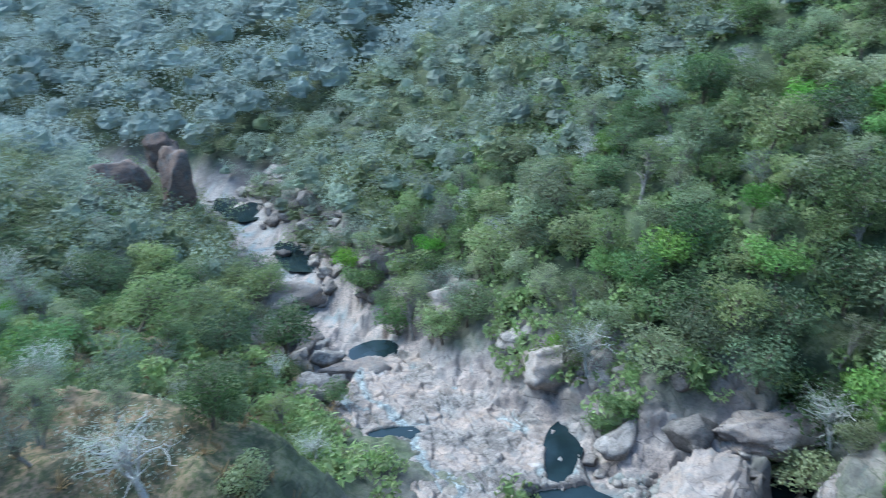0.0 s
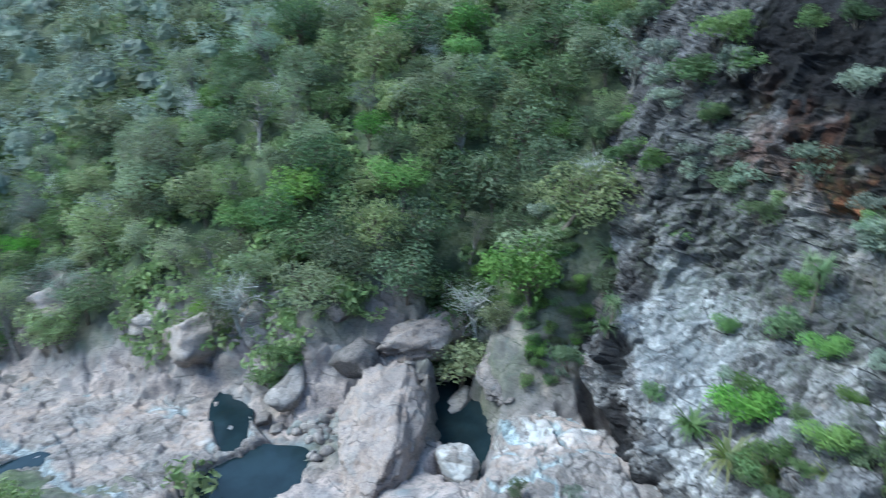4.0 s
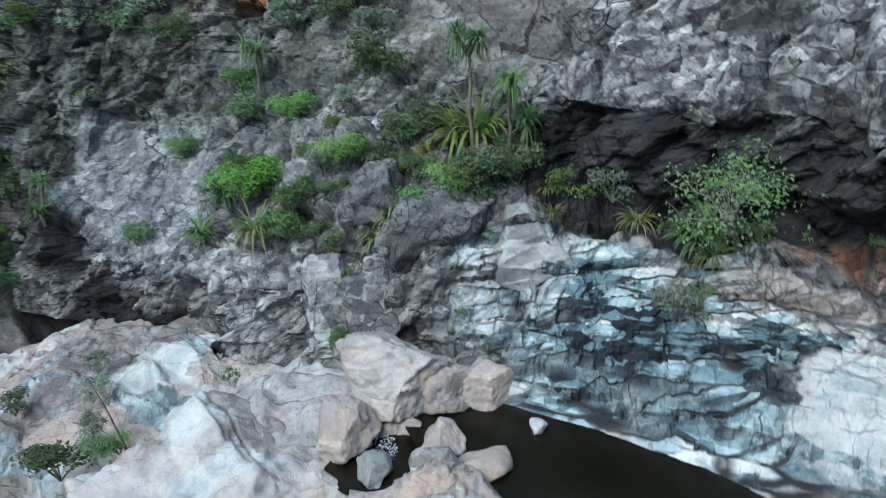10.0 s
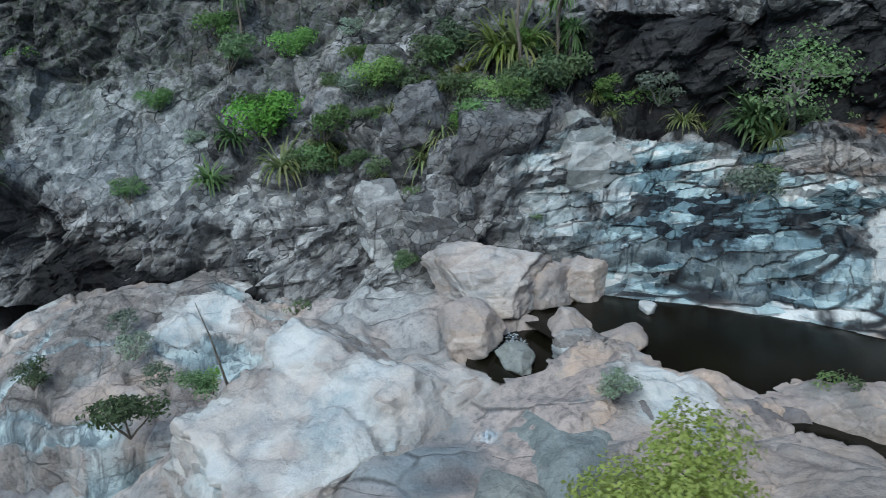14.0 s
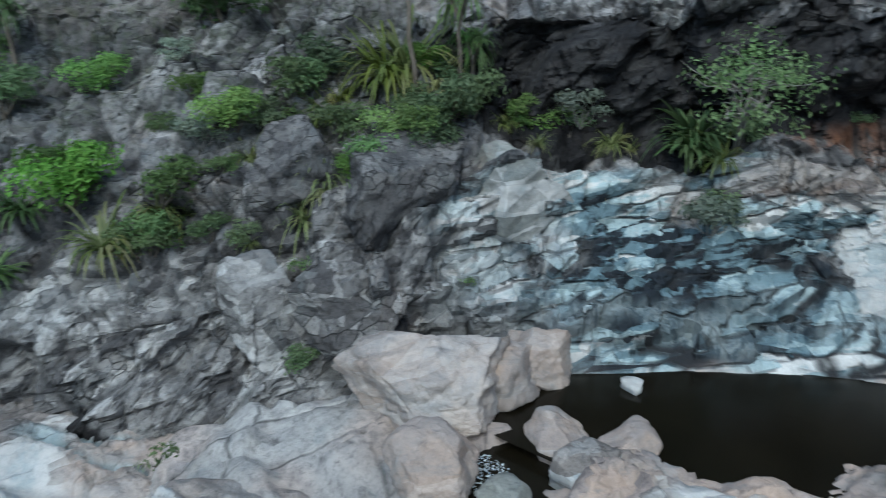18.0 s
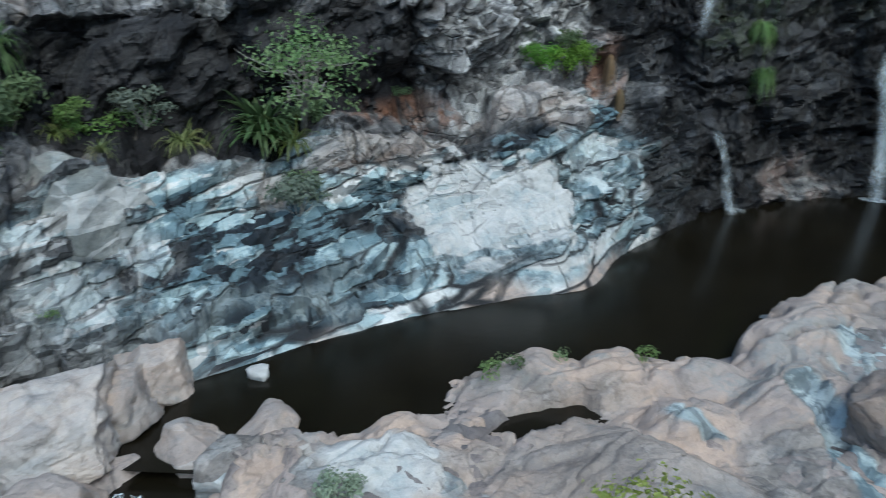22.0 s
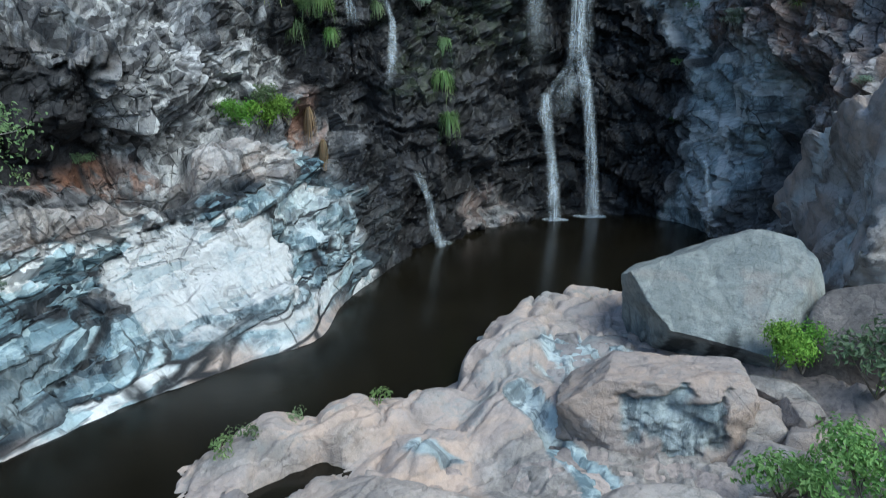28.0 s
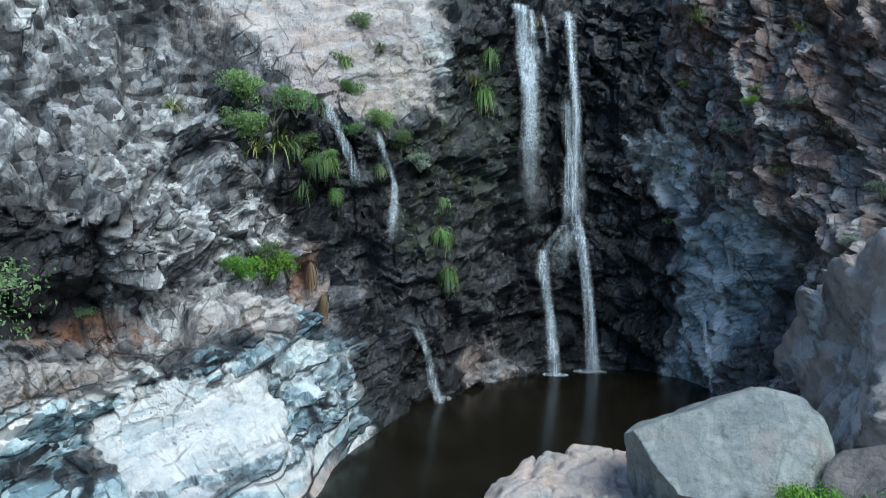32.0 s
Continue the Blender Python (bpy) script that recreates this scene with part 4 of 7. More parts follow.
field(me, "rust", most([0.95 * zone(2.8, 3.12, 4.72, 5.05, 0.08, 0.12, 0.15, 16), 0.6 * zone(7.0, 8.2, 2.6, 2.95, 0.1, 0.1, 0.2, 17), 0.25 * zone(15.6, 18.5, 1.5, 6, 0.3, 0.3, 0.4, 37), 0.7 * zone(9.5, 9.75, 2.4, 3.2, 0.06, 0.2, 0.12, 38), 0.28 * z_base, 0.4 * z_brown, 0.3 * zone(2.0, 2.8, 4.6, 5.2, 0.2, 0.2, 0.2, 39)]))
field(me, "moss", np.maximum(0.4 * zone(10.8, 12.3, 2.4, 4.8, 0.3, 0.4, 0.5, 18), 0.35 * zone(1, 5, 2.5, 5, 0.3, 0.4, 0.6, 19)))
# z_brown's share lightens the colour of a corner that little light reaches.
field(me, "pale", most([0.95 * z_face, 0.45 * z_brown, 0.5 * z_fallow, 0.6 * zone(3.0, 5.2, 0.2, 1.7, 0.3, 0.3, 0.4, 28), 0.85 * zone(16.2, 19, 0.0, 6.0, 0.2, 0.4, 0.3, 29), 0.55 * zone(2.4, 4.2, 0.6, 1.5, 0.3, 0.2, 0.4, 30), 0.5 * zone(3.2, 5.0, 3.2, 4.2, 0.3, 0.3, 0.4, 40), 0.32 * z_spur]))
field(me, "joint", most([0.9 * smooth(0.07, 0.0, jb), 0.75 * smooth(0.08, 0.0, jm), 0.6 * smooth(0.1, 0.0, jf)]) * calm * (1 - 0.75 * z_wash))
field(me, "wet", np.maximum(z_wet, 0.5 * zone(13.5, 16, 0.0, 3, 0.3, 0.3, 0.3, 20)))
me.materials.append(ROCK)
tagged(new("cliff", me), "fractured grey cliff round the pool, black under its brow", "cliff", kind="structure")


def cliff_at(x, y, z):
    """The cliff's nearest place to a point."""
    d = ((cliff_p - np.array([x, y, z])) ** 2).sum(1)
    return Vector(cliff_p[int(d.argmin())])


# ---- water ----
def water_disc(name, cx, cy, z, rx, ry, turn, material, label, seed):
    n = 64
    a = np.linspace(0, 2 * np.pi, n, endpoint=False)
    ring = [np.zeros((1, 2))]
    for k in (0.5, 1.0, 1.45):
        wob = 1 + 0.12 * fbm(np.stack([np.cos(a) * 2, np.sin(a) * 2, np.full(n, seed)], 1), 3, seed)
        ring.append(np.stack([np.cos(a) * rx * k * wob, np.sin(a) * ry * k * wob], 1))
    p = np.vstack(ring)
    c, s = math.cos(radians(turn)), math.sin(radians(turn))
    v = np.stack([cx + p[:, 0] * c - p[:, 1] * s, cy + p[:, 0] * s + p[:, 1] * c, np.full(len(p), z)], 1)
    i = np.arange(n)
    j = (i + 1) % n
    f = [np.stack([1 + i, 1 + j, np.zeros(n, int)], 1)]
    for k in (0, 1):
        o = 1 + k * n
        f += [np.stack([o + i, o + n + i, o + n + j], 1), np.stack([o + i, o + n + j, o + j], 1)]
    tri = np.vstack(f)
    m = raw_mesh(name, v, tri, 3, True)
    m.materials.append(material)
    return tagged(new(name, m), label, "water", kind="structure")


bm = bmesh.new()
bm.faces.new([bm.verts.new((x, y, 0.0)) for x, y in [(17, 10), (15, -4), (13, -10), (11, -16), (5, -22), (-4, -22), (-9, -15), (-5, -8.6), (0, -6.6), (3, -4.2), (5.2, 0.8), (7.6, 3.6), (8.8, 5.6), (11, 7.3), (13, 8.4)]])
tagged(part("water_pool", bm, POOL), "still black peaty water under the falls", "water", kind="structure")
for n, (bx, by, bz, rx, ry, turn) in enumerate(BOWLS):
    water_disc("water_creek", bx, by, bz + 0.02, rx, ry, turn, POOL if n in (7, 8) else CREEK, "small still creek pool between pale slabs", n)


# ---- sculpted bedrock between the pool and the near bank ----
NEAR_RIM = [(-4.0, -9.8), (0.5, -7.7), (2.9, -5.8), (4.35, -3.8), (4.6, -2.4), (4.6, -1.2), (5.85, -0.85), (6.85, -0.15), (8.05, 0.95), (8.95, 2.05), (9.55, 2.95), (9.3, 3.9), (10.4, 5.3), (11.2, 6.3), (11.6, 8.0)]
MOUNDS = [(7.1, 1.75, 2.3, 1.0, 45, 0.95), (5.0, 0.3, 1.5, 0.9, 50, 0.75), (3.2, -3.0, 2.3, 1.2, 70, 1.15), (2.0, -5.6, 2.4, 1.2, 42, 1.1), (0.0, -6.6, 1.8, 1.2, 20, 0.9), (3.1, 0.0, 2.0, 1.3, 75, 0.95),
          (2.3, 2.2, 1.2, 0.9, 20, 0.55), (4.3, 4.2, 3.1, 1.5, -6, 1.05), (8.9, 6.2, 1.7, 1.15, 35, 0.75), (9.5, 4.9, 1.3, 0.7, 50, 0.55), (6.7, 6.7, 2.0, 1.3, 25, 0.6), (0.4, -1.8, 1.8, 1.8, 0, 0.8), (1.4, 6.4, 1.9, 1.3, 0, 0.5), (4.9, 2.2, 1.1, 0.8, 20, 0.7)]
NX, NY = np.arange(-2.2, 11.8, 0.06), np.arange(-9.2, 9.2, 0.06)
bx, by = (g.ravel() for g in np.meshgrid(NX, NY))
bp = np.stack([bx, by, 0 * bx], 1)
warp = bp + 0.3 * np.stack([fbm(bp / 1.4, 3, 401), fbm(bp / 1.4, 3, 402), 0 * bx], 1)
rim, _, side = poly_distance(warp[:, 0], warp[:, 1], NEAR_RIM)
inland = np.where(side > 0, rim, -rim) + 0.12 * fbm(bp / 0.6, 3, 403)
total = np.full(len(bx), math.exp(0.15 / 0.09))
for mx, my, rx, ry, turn, top in MOUNDS:
    c, s = math.cos(radians(turn)), math.sin(radians(turn))
    u, v = ((warp[:, 0] - mx) * c + (warp[:, 1] - my) * s) / rx, (-(warp[:, 0] - mx) * s + (warp[:, 1] - my) * c) / ry
    total += np.exp((top - 0.8 * np.maximum((u ** 4 + v ** 4) ** 0.5, 0)) / 0.09)
bh = 0.09 * np.log(total)
# worn flutes, joints and shallow steps
along, across = warp @ np.array([0.62, 0.78, 0.0]), warp @ np.array([-0.78, 0.62, 0.0])
flute = np.abs(value_noise(np.stack([along / 1.9, across / 0.55, 0 * along], 1), 405))
bstep, bjoint = blocks(np.stack([along / 2.3, across / 0.95, bh * 0.3], 1), 407)
bstep2, bjoint2 = blocks(np.stack([along / 0.8, across / 0.4, bh], 1), 411)
grey_slab = np.exp(-((bx - 4.4) / 2.6) ** 4 - ((by - 4.5) / 1.3) ** 4)
bh += (0.15 * bstep - 0.12 * smooth(0.08, 0, bjoint) + 0.03 * bstep2 - 0.03 * smooth(0.08, 0, bjoint2)) * (1 - 0.4 * grey_slab) - 0.11 * smooth(0.2, 0.0, flute) * (1 - 0.8 * grey_slab) + 0.07 * fbm(bp / 0.9, 4, 409)
for hx, hy, hr, hd in [(1.9, -3.3, 0.4, 0.8), (2.8, -2.7, 0.3, 0.3), (3.3, -2.1, 0.26, 0.25), (3.8, -3.2, 0.3, 0.3), (4.0, -1.7, 0.35, 0.35)]:
    bh -= hd * smooth(hr, hr * 0.5, np.hypot(bx - hx, by - hy) + 0.06 * fbm(bp / 0.3, 2, 413))
bu, bv = ((bx - 7.15) * 0.574 + (by - 3.25) * 0.819) / 1.25, (-(bx - 7.15) * 0.819 + (by - 3.25) * 0.574) / 0.42
bowl = smooth(1.25, 0.8, np.hypot(bu, bv) + 0.2 * fbm(bp / 0.7, 3, 415))
bh = bh * (1 - bowl) - 0.35 * bowl
channel, _, _ = poly_distance(warp[:, 0], warp[:, 1], [(3.0, -0.2), (2.1, 1.1), (1.4, 2.2), (1.2, 3.0)])
bh -= 0.4 * smooth(0.45, 0.1, channel)
ground_z = np.array([GROUND_GRID[i, j, 2] for i, j in zip(np.clip(np.searchsorted(GY, by), 0, len(GY) - 1), np.clip(np.searchsorted(GX, bx), 0, len(GX) - 1))])
bh = np.where(bowl > 0.05, bh, np.maximum(bh, np.minimum(ground_z + 0.05, bh + 0.5)))
bh = bh * smooth(-0.12, 0.30, inland) - 1.2 * smooth(0.25, -0.55, inland)
edge = np.minimum.reduce([smooth(-2.2, -1.2, bx), smooth(9.2, 7.8, by), smooth(-9.2, -8.6, by)])
bh = bh * edge + (ground_z - 0.5) * (1 - edge)
BANK_GRID = bh.reshape(len(NY), len(NX))


def bank_at(x, y):
    """Height of the sculpted bedrock."""
    return float(BANK_GRID[int(round((y - NY[0]) / 0.06)), int(round((x - NX[0]) / 0.06))])


me = raw_mesh("bedrock_bank", np.stack([bx, by, bh], 1), grid_faces(len(NY), len(NX)), 4, True)
seep = np.maximum.reduce([1.1 * np.exp(-((bx - 1.7) / 1.5) ** 2 - ((by + 2.7) / 0.95) ** 2), 0.9 * np.exp(-((bx - 4.4) / 1.0) ** 2 - ((by - 2.1) / 0.35) ** 2), smooth(0.6, 0.25, channel), 0.7 * smooth(0.25, 0.0, np.abs(inland)), 0.5 * np.exp(-((bx - 6.8) / 1.6) ** 2 - ((by - 6.2) / 0.9) ** 2)])
seep = smooth(0.35, 0.6, seep + 0.3 * fbm(bp / 0.7, 4, 417))
field(me, "blue", seep)
field(me, "pink", (1 - 0.85 * seep) * (1 - 0.75 * grey_slab) * smooth(-0.55, 0.1, fbm(bp / 2.2, 3, 419) + 0.5 * smooth(2.0, 0.2, inland)) * 0.95)
field(me, "white", 0.7 * np.exp(-((bx - 9.0) / 1.6) ** 2 - ((by - 6.0) / 1.2) ** 2) + 0.08 * smooth(1.6, 0.4, inland))
field(me, "joint", np.maximum(0.8 * smooth(0.05, 0.0, bjoint), 0.5 * smooth(0.05, 0.0, bjoint2)) * (1 - 0.5 * grey_slab))
me.materials.append(BOULDER)
tagged(new("bedrock_bank", me), "waterworn pinkish bedrock with potholes beside the pool", "rock", kind="structure")



def worn_sheet(name, label, origin, way, us, vs, height, fields, seed):
    """A sheet of waterworn bedrock in its own plan: u along the way, v to the right of it; height(u, v, x, y) gives its level."""
    c, q = way
    u, v = (g.ravel() for g in np.meshgrid(us, vs))
    x, y = origin[0] + u * c + v * q, origin[1] + u * q - v * c
    p = np.stack([x, y, 0 * x], 1)
    wu, wv = u + 0.5 * fbm(p / 2.2, 3, seed), v + 0.35 * fbm(p / 1.6, 3, seed + 3)
    h = height(wu, wv, x, y)
    step, joint = blocks(np.stack([wu / 3.6, wv / 1.25, h * 0.2], 1), seed + 5)
    step2, joint2 = blocks(np.stack([wu / 1.3, wv / 0.6, h * 0.4], 1), seed + 9)
    groove = np.abs(value_noise(np.stack([wu / 5.5, wv / 1.1, 0 * u], 1), seed + 12))
    h = h + 0.34 * step - 0.22 * smooth(0.09, 0, joint) + 0.07 * step2 - 0.05 * smooth(0.1, 0, joint2) - 0.22 * smooth(0.16, 0, groove) + 0.10 * fbm(p / 1.0, 4, seed + 14)
    m = raw_mesh(name, np.stack([x, y, h], 1), grid_faces(len(vs), len(us)), 4, True)
    for key, value in fields(p, wu, wv, groove).items():
        field(m, key, value)
    field(m, "joint", np.maximum(0.9 * smooth(0.05, 0.0, joint), 0.5 * smooth(0.06, 0.0, joint2)))
    m.materials.append(SLAB_ROCK)
    return tagged(new(name, m), label, "rock", kind="structure")


# long pale slab from the outlet down to the cave pool
def slab_height(u, v, x, y):
    top = np.interp(u, [-5, -1, 3, 8, 13, 18, 23, 26], [-2.9, -2.2, -1.7, -3.0, -5.3, -7.9, -10.7, -12.5])
    left, right = np.interp(u, [-5, 0, 5, 10, 17, 22], [-5.0, -6.2, -7.0, -6.0, -3.4, -2.2]), np.interp(u, [-5, 0, 6, 18, 23], [0.8, 1.4, 2.6, 2.6, 2.0])
    z = top - 0.22 * np.maximum(-v, 0) - 0.03 * v ** 2
    return z - 3.2 * smooth(0.9, -0.9, v - left) - 2.5 * smooth(-0.5, 0.9, v - right)


worn_sheet("bedrock_slab", "long white waterworn slab below the cliff", (19.0, 15.8), (0.385, 0.923), np.arange(-5, 26, 0.1), np.arange(-9, 4.2, 0.1), slab_height,
           lambda p, u, v, g: {"white": (0.36 + 0.3 * fbm(p / 3, 3, 431)) * smooth(0.05, 0.2, g), "pink": smooth(-0.3, 0.4, fbm(p / 2.6, 3, 433)) * 0.6 * smooth(0.05, 0.2, g), "blue": 0.85 * smooth(0.22, 0.05, g)}, 441)


# smooth creek bed of pale slabs below the wooded hill
CREEK_SLAB = [(10.6, 44.0), (10.4, 52.5), (9.2, 55.5), (5.4, 62.0), (4.6, 70.5), (-4.0, 74.0), (-9.5, 72.0), (-11.0, 63.0), (-13.0, 55.0), (-16.0, 46.0), (-12.0, 41.0), (2.0, 40.5), (6.5, 42.6)]


def creek_height(u, v, x, y):
    z = -10.7 - 0.135 * (y - 45) + 0.05 * np.maximum(x - 3, 0) + 0.05 * np.maximum(-6 - x, 0)
    d, _, _ = poly_distance(x, y, CREEK_SLAB, True)
    d = np.where(inside(x, y, CREEK_SLAB), d, -d)
    z = z - 2.6 * smooth(0.6, -1.2, d)
    for bx, by, bz, rx, ry, turn in BOWLS[1:5]:
        c, q = math.cos(radians(turn)), math.sin(radians(turn))
        r = np.hypot(((x - bx) * c + (y - by) * q) / rx, (-(x - bx) * q + (y - by) * c) / ry)
        z = np.where(r < 1.5, np.minimum(z, bz + 0.3 - 1.7 * smooth(1.25, 0.85, r) + 9 * smooth(1.2, 1.5, r)), z)
    return z


def creek_stains(p, u, v, g):
    """Blue-grey water stains along the creek bed, pinkish rock between them."""
    wet = np.maximum(smooth(0.16, 0.02, g) * smooth(-0.2, 0.3, fbm(p / 6, 2, 457)), smooth(0.8, 0.3, np.abs(v + 1.2 + 1.2 * value_noise(p / 4, 455))))
    return {"white": (0.05 + 0.22 * fbm(p / 3, 3, 451)) * (1 - wet), "pink": 0.6 * smooth(-0.6, 0.2, fbm(p / 3.4, 3, 453)) * (1 - 0.9 * wet), "blue": 0.6 * wet}


worn_sheet("bedrock_creek", "smooth pale creek bed of waterworn slabs with blue-grey stains", (2.0, 40.0), (-0.39, 0.921), np.arange(-3, 38, 0.13), np.arange(-15, 14.5, 0.13), creek_height,
           creek_stains, 461)

# ---- plants: makers ----
def tube(points, radii, sides=6):
    """A tapered limb along points, as verts and quads."""
    points, radii = np.asarray(points, float), np.asarray(radii, float)
    tang = np.gradient(points, axis=0)
    tang /= np.maximum(np.linalg.norm(tang, axis=1, keepdims=True), 1e-9)
    ref = np.where(np.abs(tang[:, 2:3]) > 0.9, np.array([[1.0, 0, 0]]), np.array([[0, 0, 1.0]]))
    u = np.cross(tang, ref)
    u /= np.maximum(np.linalg.norm(u, axis=1, keepdims=True), 1e-9)
    w = np.cross(tang, u)
    a = np.linspace(0, 2 * np.pi, sides, endpoint=False)
    v = points[:, None] + radii[:, None, None] * (u[:, None] * np.cos(a)[None, :, None] + w[:, None] * np.sin(a)[None, :, None])
    n = len(points)
    i = np.arange(n - 1)[:, None] * sides + np.arange(sides)[None]
    j = np.arange(n - 1)[:, None] * sides + (np.arange(sides) + 1)[None] % sides
    f = np.stack([i, j, j + sides, i + sides], -1).reshape(-1, 4)
    return v.reshape(-1, 3), f


def joined(pieces):
    vs, fs, o = [], [], 0
    for v, f in pieces:
        vs.append(v)
        fs.append(f + o)
        o += len(v)
    return np.vstack(vs), np.vstack(fs)


def leaf_cards(centres, facing, size, slim, rng):
    """Small folded leaves at centres, turned roughly towards facing."""
    n = len(centres)
    nrm = facing + rng.normal(0, 0.55, (n, 3))
    nrm /= np.maximum(np.linalg.norm(nrm, axis=1, keepdims=True), 1e-9)
    u = np.cross(nrm, rng.normal(0, 1, (n, 3)))
    u /= np.maximum(np.linalg.norm(u, axis=1, keepdims=True), 1e-9)
    w = np.cross(nrm, u)
    s = (size * rng.uniform(0.6, 1.4, n))[:, None]
    v = np.stack([centres - u * s, centres + w * s * slim + nrm * s * 0.25, centres + u * s, centres - w * s * slim + nrm * s * 0.25], 1)
    return v.reshape(-1, 3), np.arange(n * 4).reshape(n, 4)


def crown_points(lobes, count, rng, seed, shell=0.35):
    """Points and outward ways on the ragged shells of several lobes (centre, radii)."""
    area = np.array([r[0] * r[1] + r[0] * r[2] for _, r in lobes])
    share = np.maximum((count * area / area.sum()).astype(int), 4)
    cs, ns = [], []
    for (c, r), k in zip(lobes, share):
        d = rng.normal(0, 1, (k, 3))
        d[:, 2] = np.abs(d[:, 2]) * np.where(rng.random(k) < 0.75, 1, -0.6)
        d /= np.linalg.norm(d, axis=1, keepdims=True)
        rad = 1 - shell * rng.random(k) ** 1.5
        rad *= 1 + 0.30 * value_noise(d * 2.6 + np.array(c), seed)
        cs.append(np.array(c) + d * np.array(r) * rad[:, None])
        ns.append(d + np.array([0, 0, 0.35]))
    return np.vstack(cs), np.vstack(ns)


def plant(name, label, category, wood, leaves, wood_mat, leaf_mat, wood_name="trunk", leaf_name="crown"):
    """A plant standing at the origin: an empty with its wood and its leaves."""
    base = tagged(new(name), label, category)
    base.empty_display_size = 0.2
    if wood:
        part(wood_name, raw_mesh(wood_name, *wood, 4, True), wood_mat, base)
    if leaves:
        part(leaf_name, raw_mesh(leaf_name, *leaves, 4, False), leaf_mat, base)
    return base


def tree_shape(seed, height, spread, lobes, cards, leaf, slim=0.55, bare=False, open_=0.0):
    rng = np.random.default_rng(seed)
    lean = rng.normal(0, 0.12, 2)
    trunk_top = np.array([lean[0] * height, lean[1] * height, height * 0.55])
    ts = np.linspace(0, 1, 6)[:, None]
    base_pts = ts * trunk_top + 0.08 * height * np.sin(ts * 3) * np.array([[rng.normal(0, 0.4), rng.normal(0, 0.4), 0]])
    base_pts[0, 2] = -0.5
    wood = [tube(base_pts, np.linspace(0.035, 0.02, 6) * height, 6)]
    balls = []
    for k in range(lobes):
        a = 2 * np.pi * (k + rng.uniform(-0.3, 0.3)) / lobes
        out = spread * rng.uniform(0.35, 0.78) * (0.25 if k == 0 else 1)
        tip = np.array([trunk_top[0] + out * np.cos(a), trunk_top[1] + out * np.sin(a), height * rng.uniform(0.38, 0.9) + (0.08 * height if k == 0 else 0)])
        start = base_pts[rng.integers(2, 6)]
        q = np.linspace(0, 1, 6)[:, None]
        limb = start * (1 - q) + tip * q + np.array([[0, 0, 1]]) * 0.06 * height * np.sin(q * np.pi) + rng.normal(0, 0.03 * height, (6, 3)) * q * (1 - q) * 3
        wood.append(tube(limb, np.linspace(0.016, 0.004, 6) * height, 5))
        for _ in range(5 if bare else 1):
            b = limb[rng.integers(2, 6)]
            e = b + np.array([rng.normal(0, 1), rng.normal(0, 1), rng.uniform(0.2, 1)]) * spread * 0.33
            wood.append(tube(np.linspace(b, e, 4) + rng.normal(0, 0.04 * spread, (4, 3)), np.linspace(0.006, 0.0015, 4) * height, 4))
        r = spread * rng.uniform(0.42, 0.66)
        balls.append((tip, (r, r, r * rng.uniform(0.55, 0.8))))
    c, n = crown_points(balls, cards, rng, seed, 0.35 + open_)
    return joined(wood), leaf_cards(c, n, leaf, slim, rng)


def shrub_shape(seed, radius, height, cards, leaf, slim=0.5, stems=6):
    rng = np.random.default_rng(seed)
    wood, balls = [], []
    for k in range(stems):
        a = rng.uniform(0, 2 * np.pi)
        tip = np.array([np.cos(a) * radius * rng.uniform(0.15, 0.75), np.sin(a) * radius * rng.uniform(0.15, 0.75), height * rng.uniform(0.15, 0.8)])
        q = np.linspace(0, 1, 5)[:, None]
        wood.append(tube(q * tip + np.array([[0, 0, -0.15]]) * (1 - q) + rng.normal(0, 0.04, (5, 3)) * q, np.linspace(0.03, 0.008, 5) * radius, 4))
        r = radius * rng.uniform(0.3, 0.5)
        balls.append((tip, (r, r, r * 0.75)))
    c, n = crown_points(balls, cards, rng, seed, 0.6)
    return joined(wood), leaf_cards(c, n, leaf, slim, rng)


def blades(seed, count, length, width, droop, rise=0.75, base=(0, 0, 0), reach=1.0):
    """Arching strap leaves from one root."""
    rng = np.random.default_rng(seed)
    a = rng.uniform(0, 2 * np.pi, count)
    ln = length * rng.uniform(0.55, 1.15, count)
    up = rise * rng.uniform(0.4, 1.25, count)
    t = np.linspace(0, 1, 6)
    out = np.stack([np.cos(a), np.sin(a), np.zeros(count)], 1)
    across = np.stack([-np.sin(a), np.cos(a), np.zeros(count)], 1)
    mid = out[:, None] * (reach * ln[:, None] * t * (1 - 0.25 * t))[..., None]
    mid[..., 2] += ln[:, None] * (up[:, None] * t - (droop * rng.uniform(0.55, 1.3, count))[:, None] * t ** 2)
    mid += np.array(base) + 0.04 * rng.normal(0, 1, (count, 1, 3))
    wide = (width * np.sin(np.pi * (0.12 + 0.86 * t)) ** 0.7)[None, :, None]
    left, right = mid - across[:, None] * wide, mid + across[:, None] * wide
    v = np.stack([left, right], 2).reshape(-1, 3)
    k = np.arange(count)[:, None] * 12 + np.arange(5)[None] * 2
    f = np.stack([k, k + 1, k + 3, k + 2], -1).reshape(-1, 4)
    return v, f


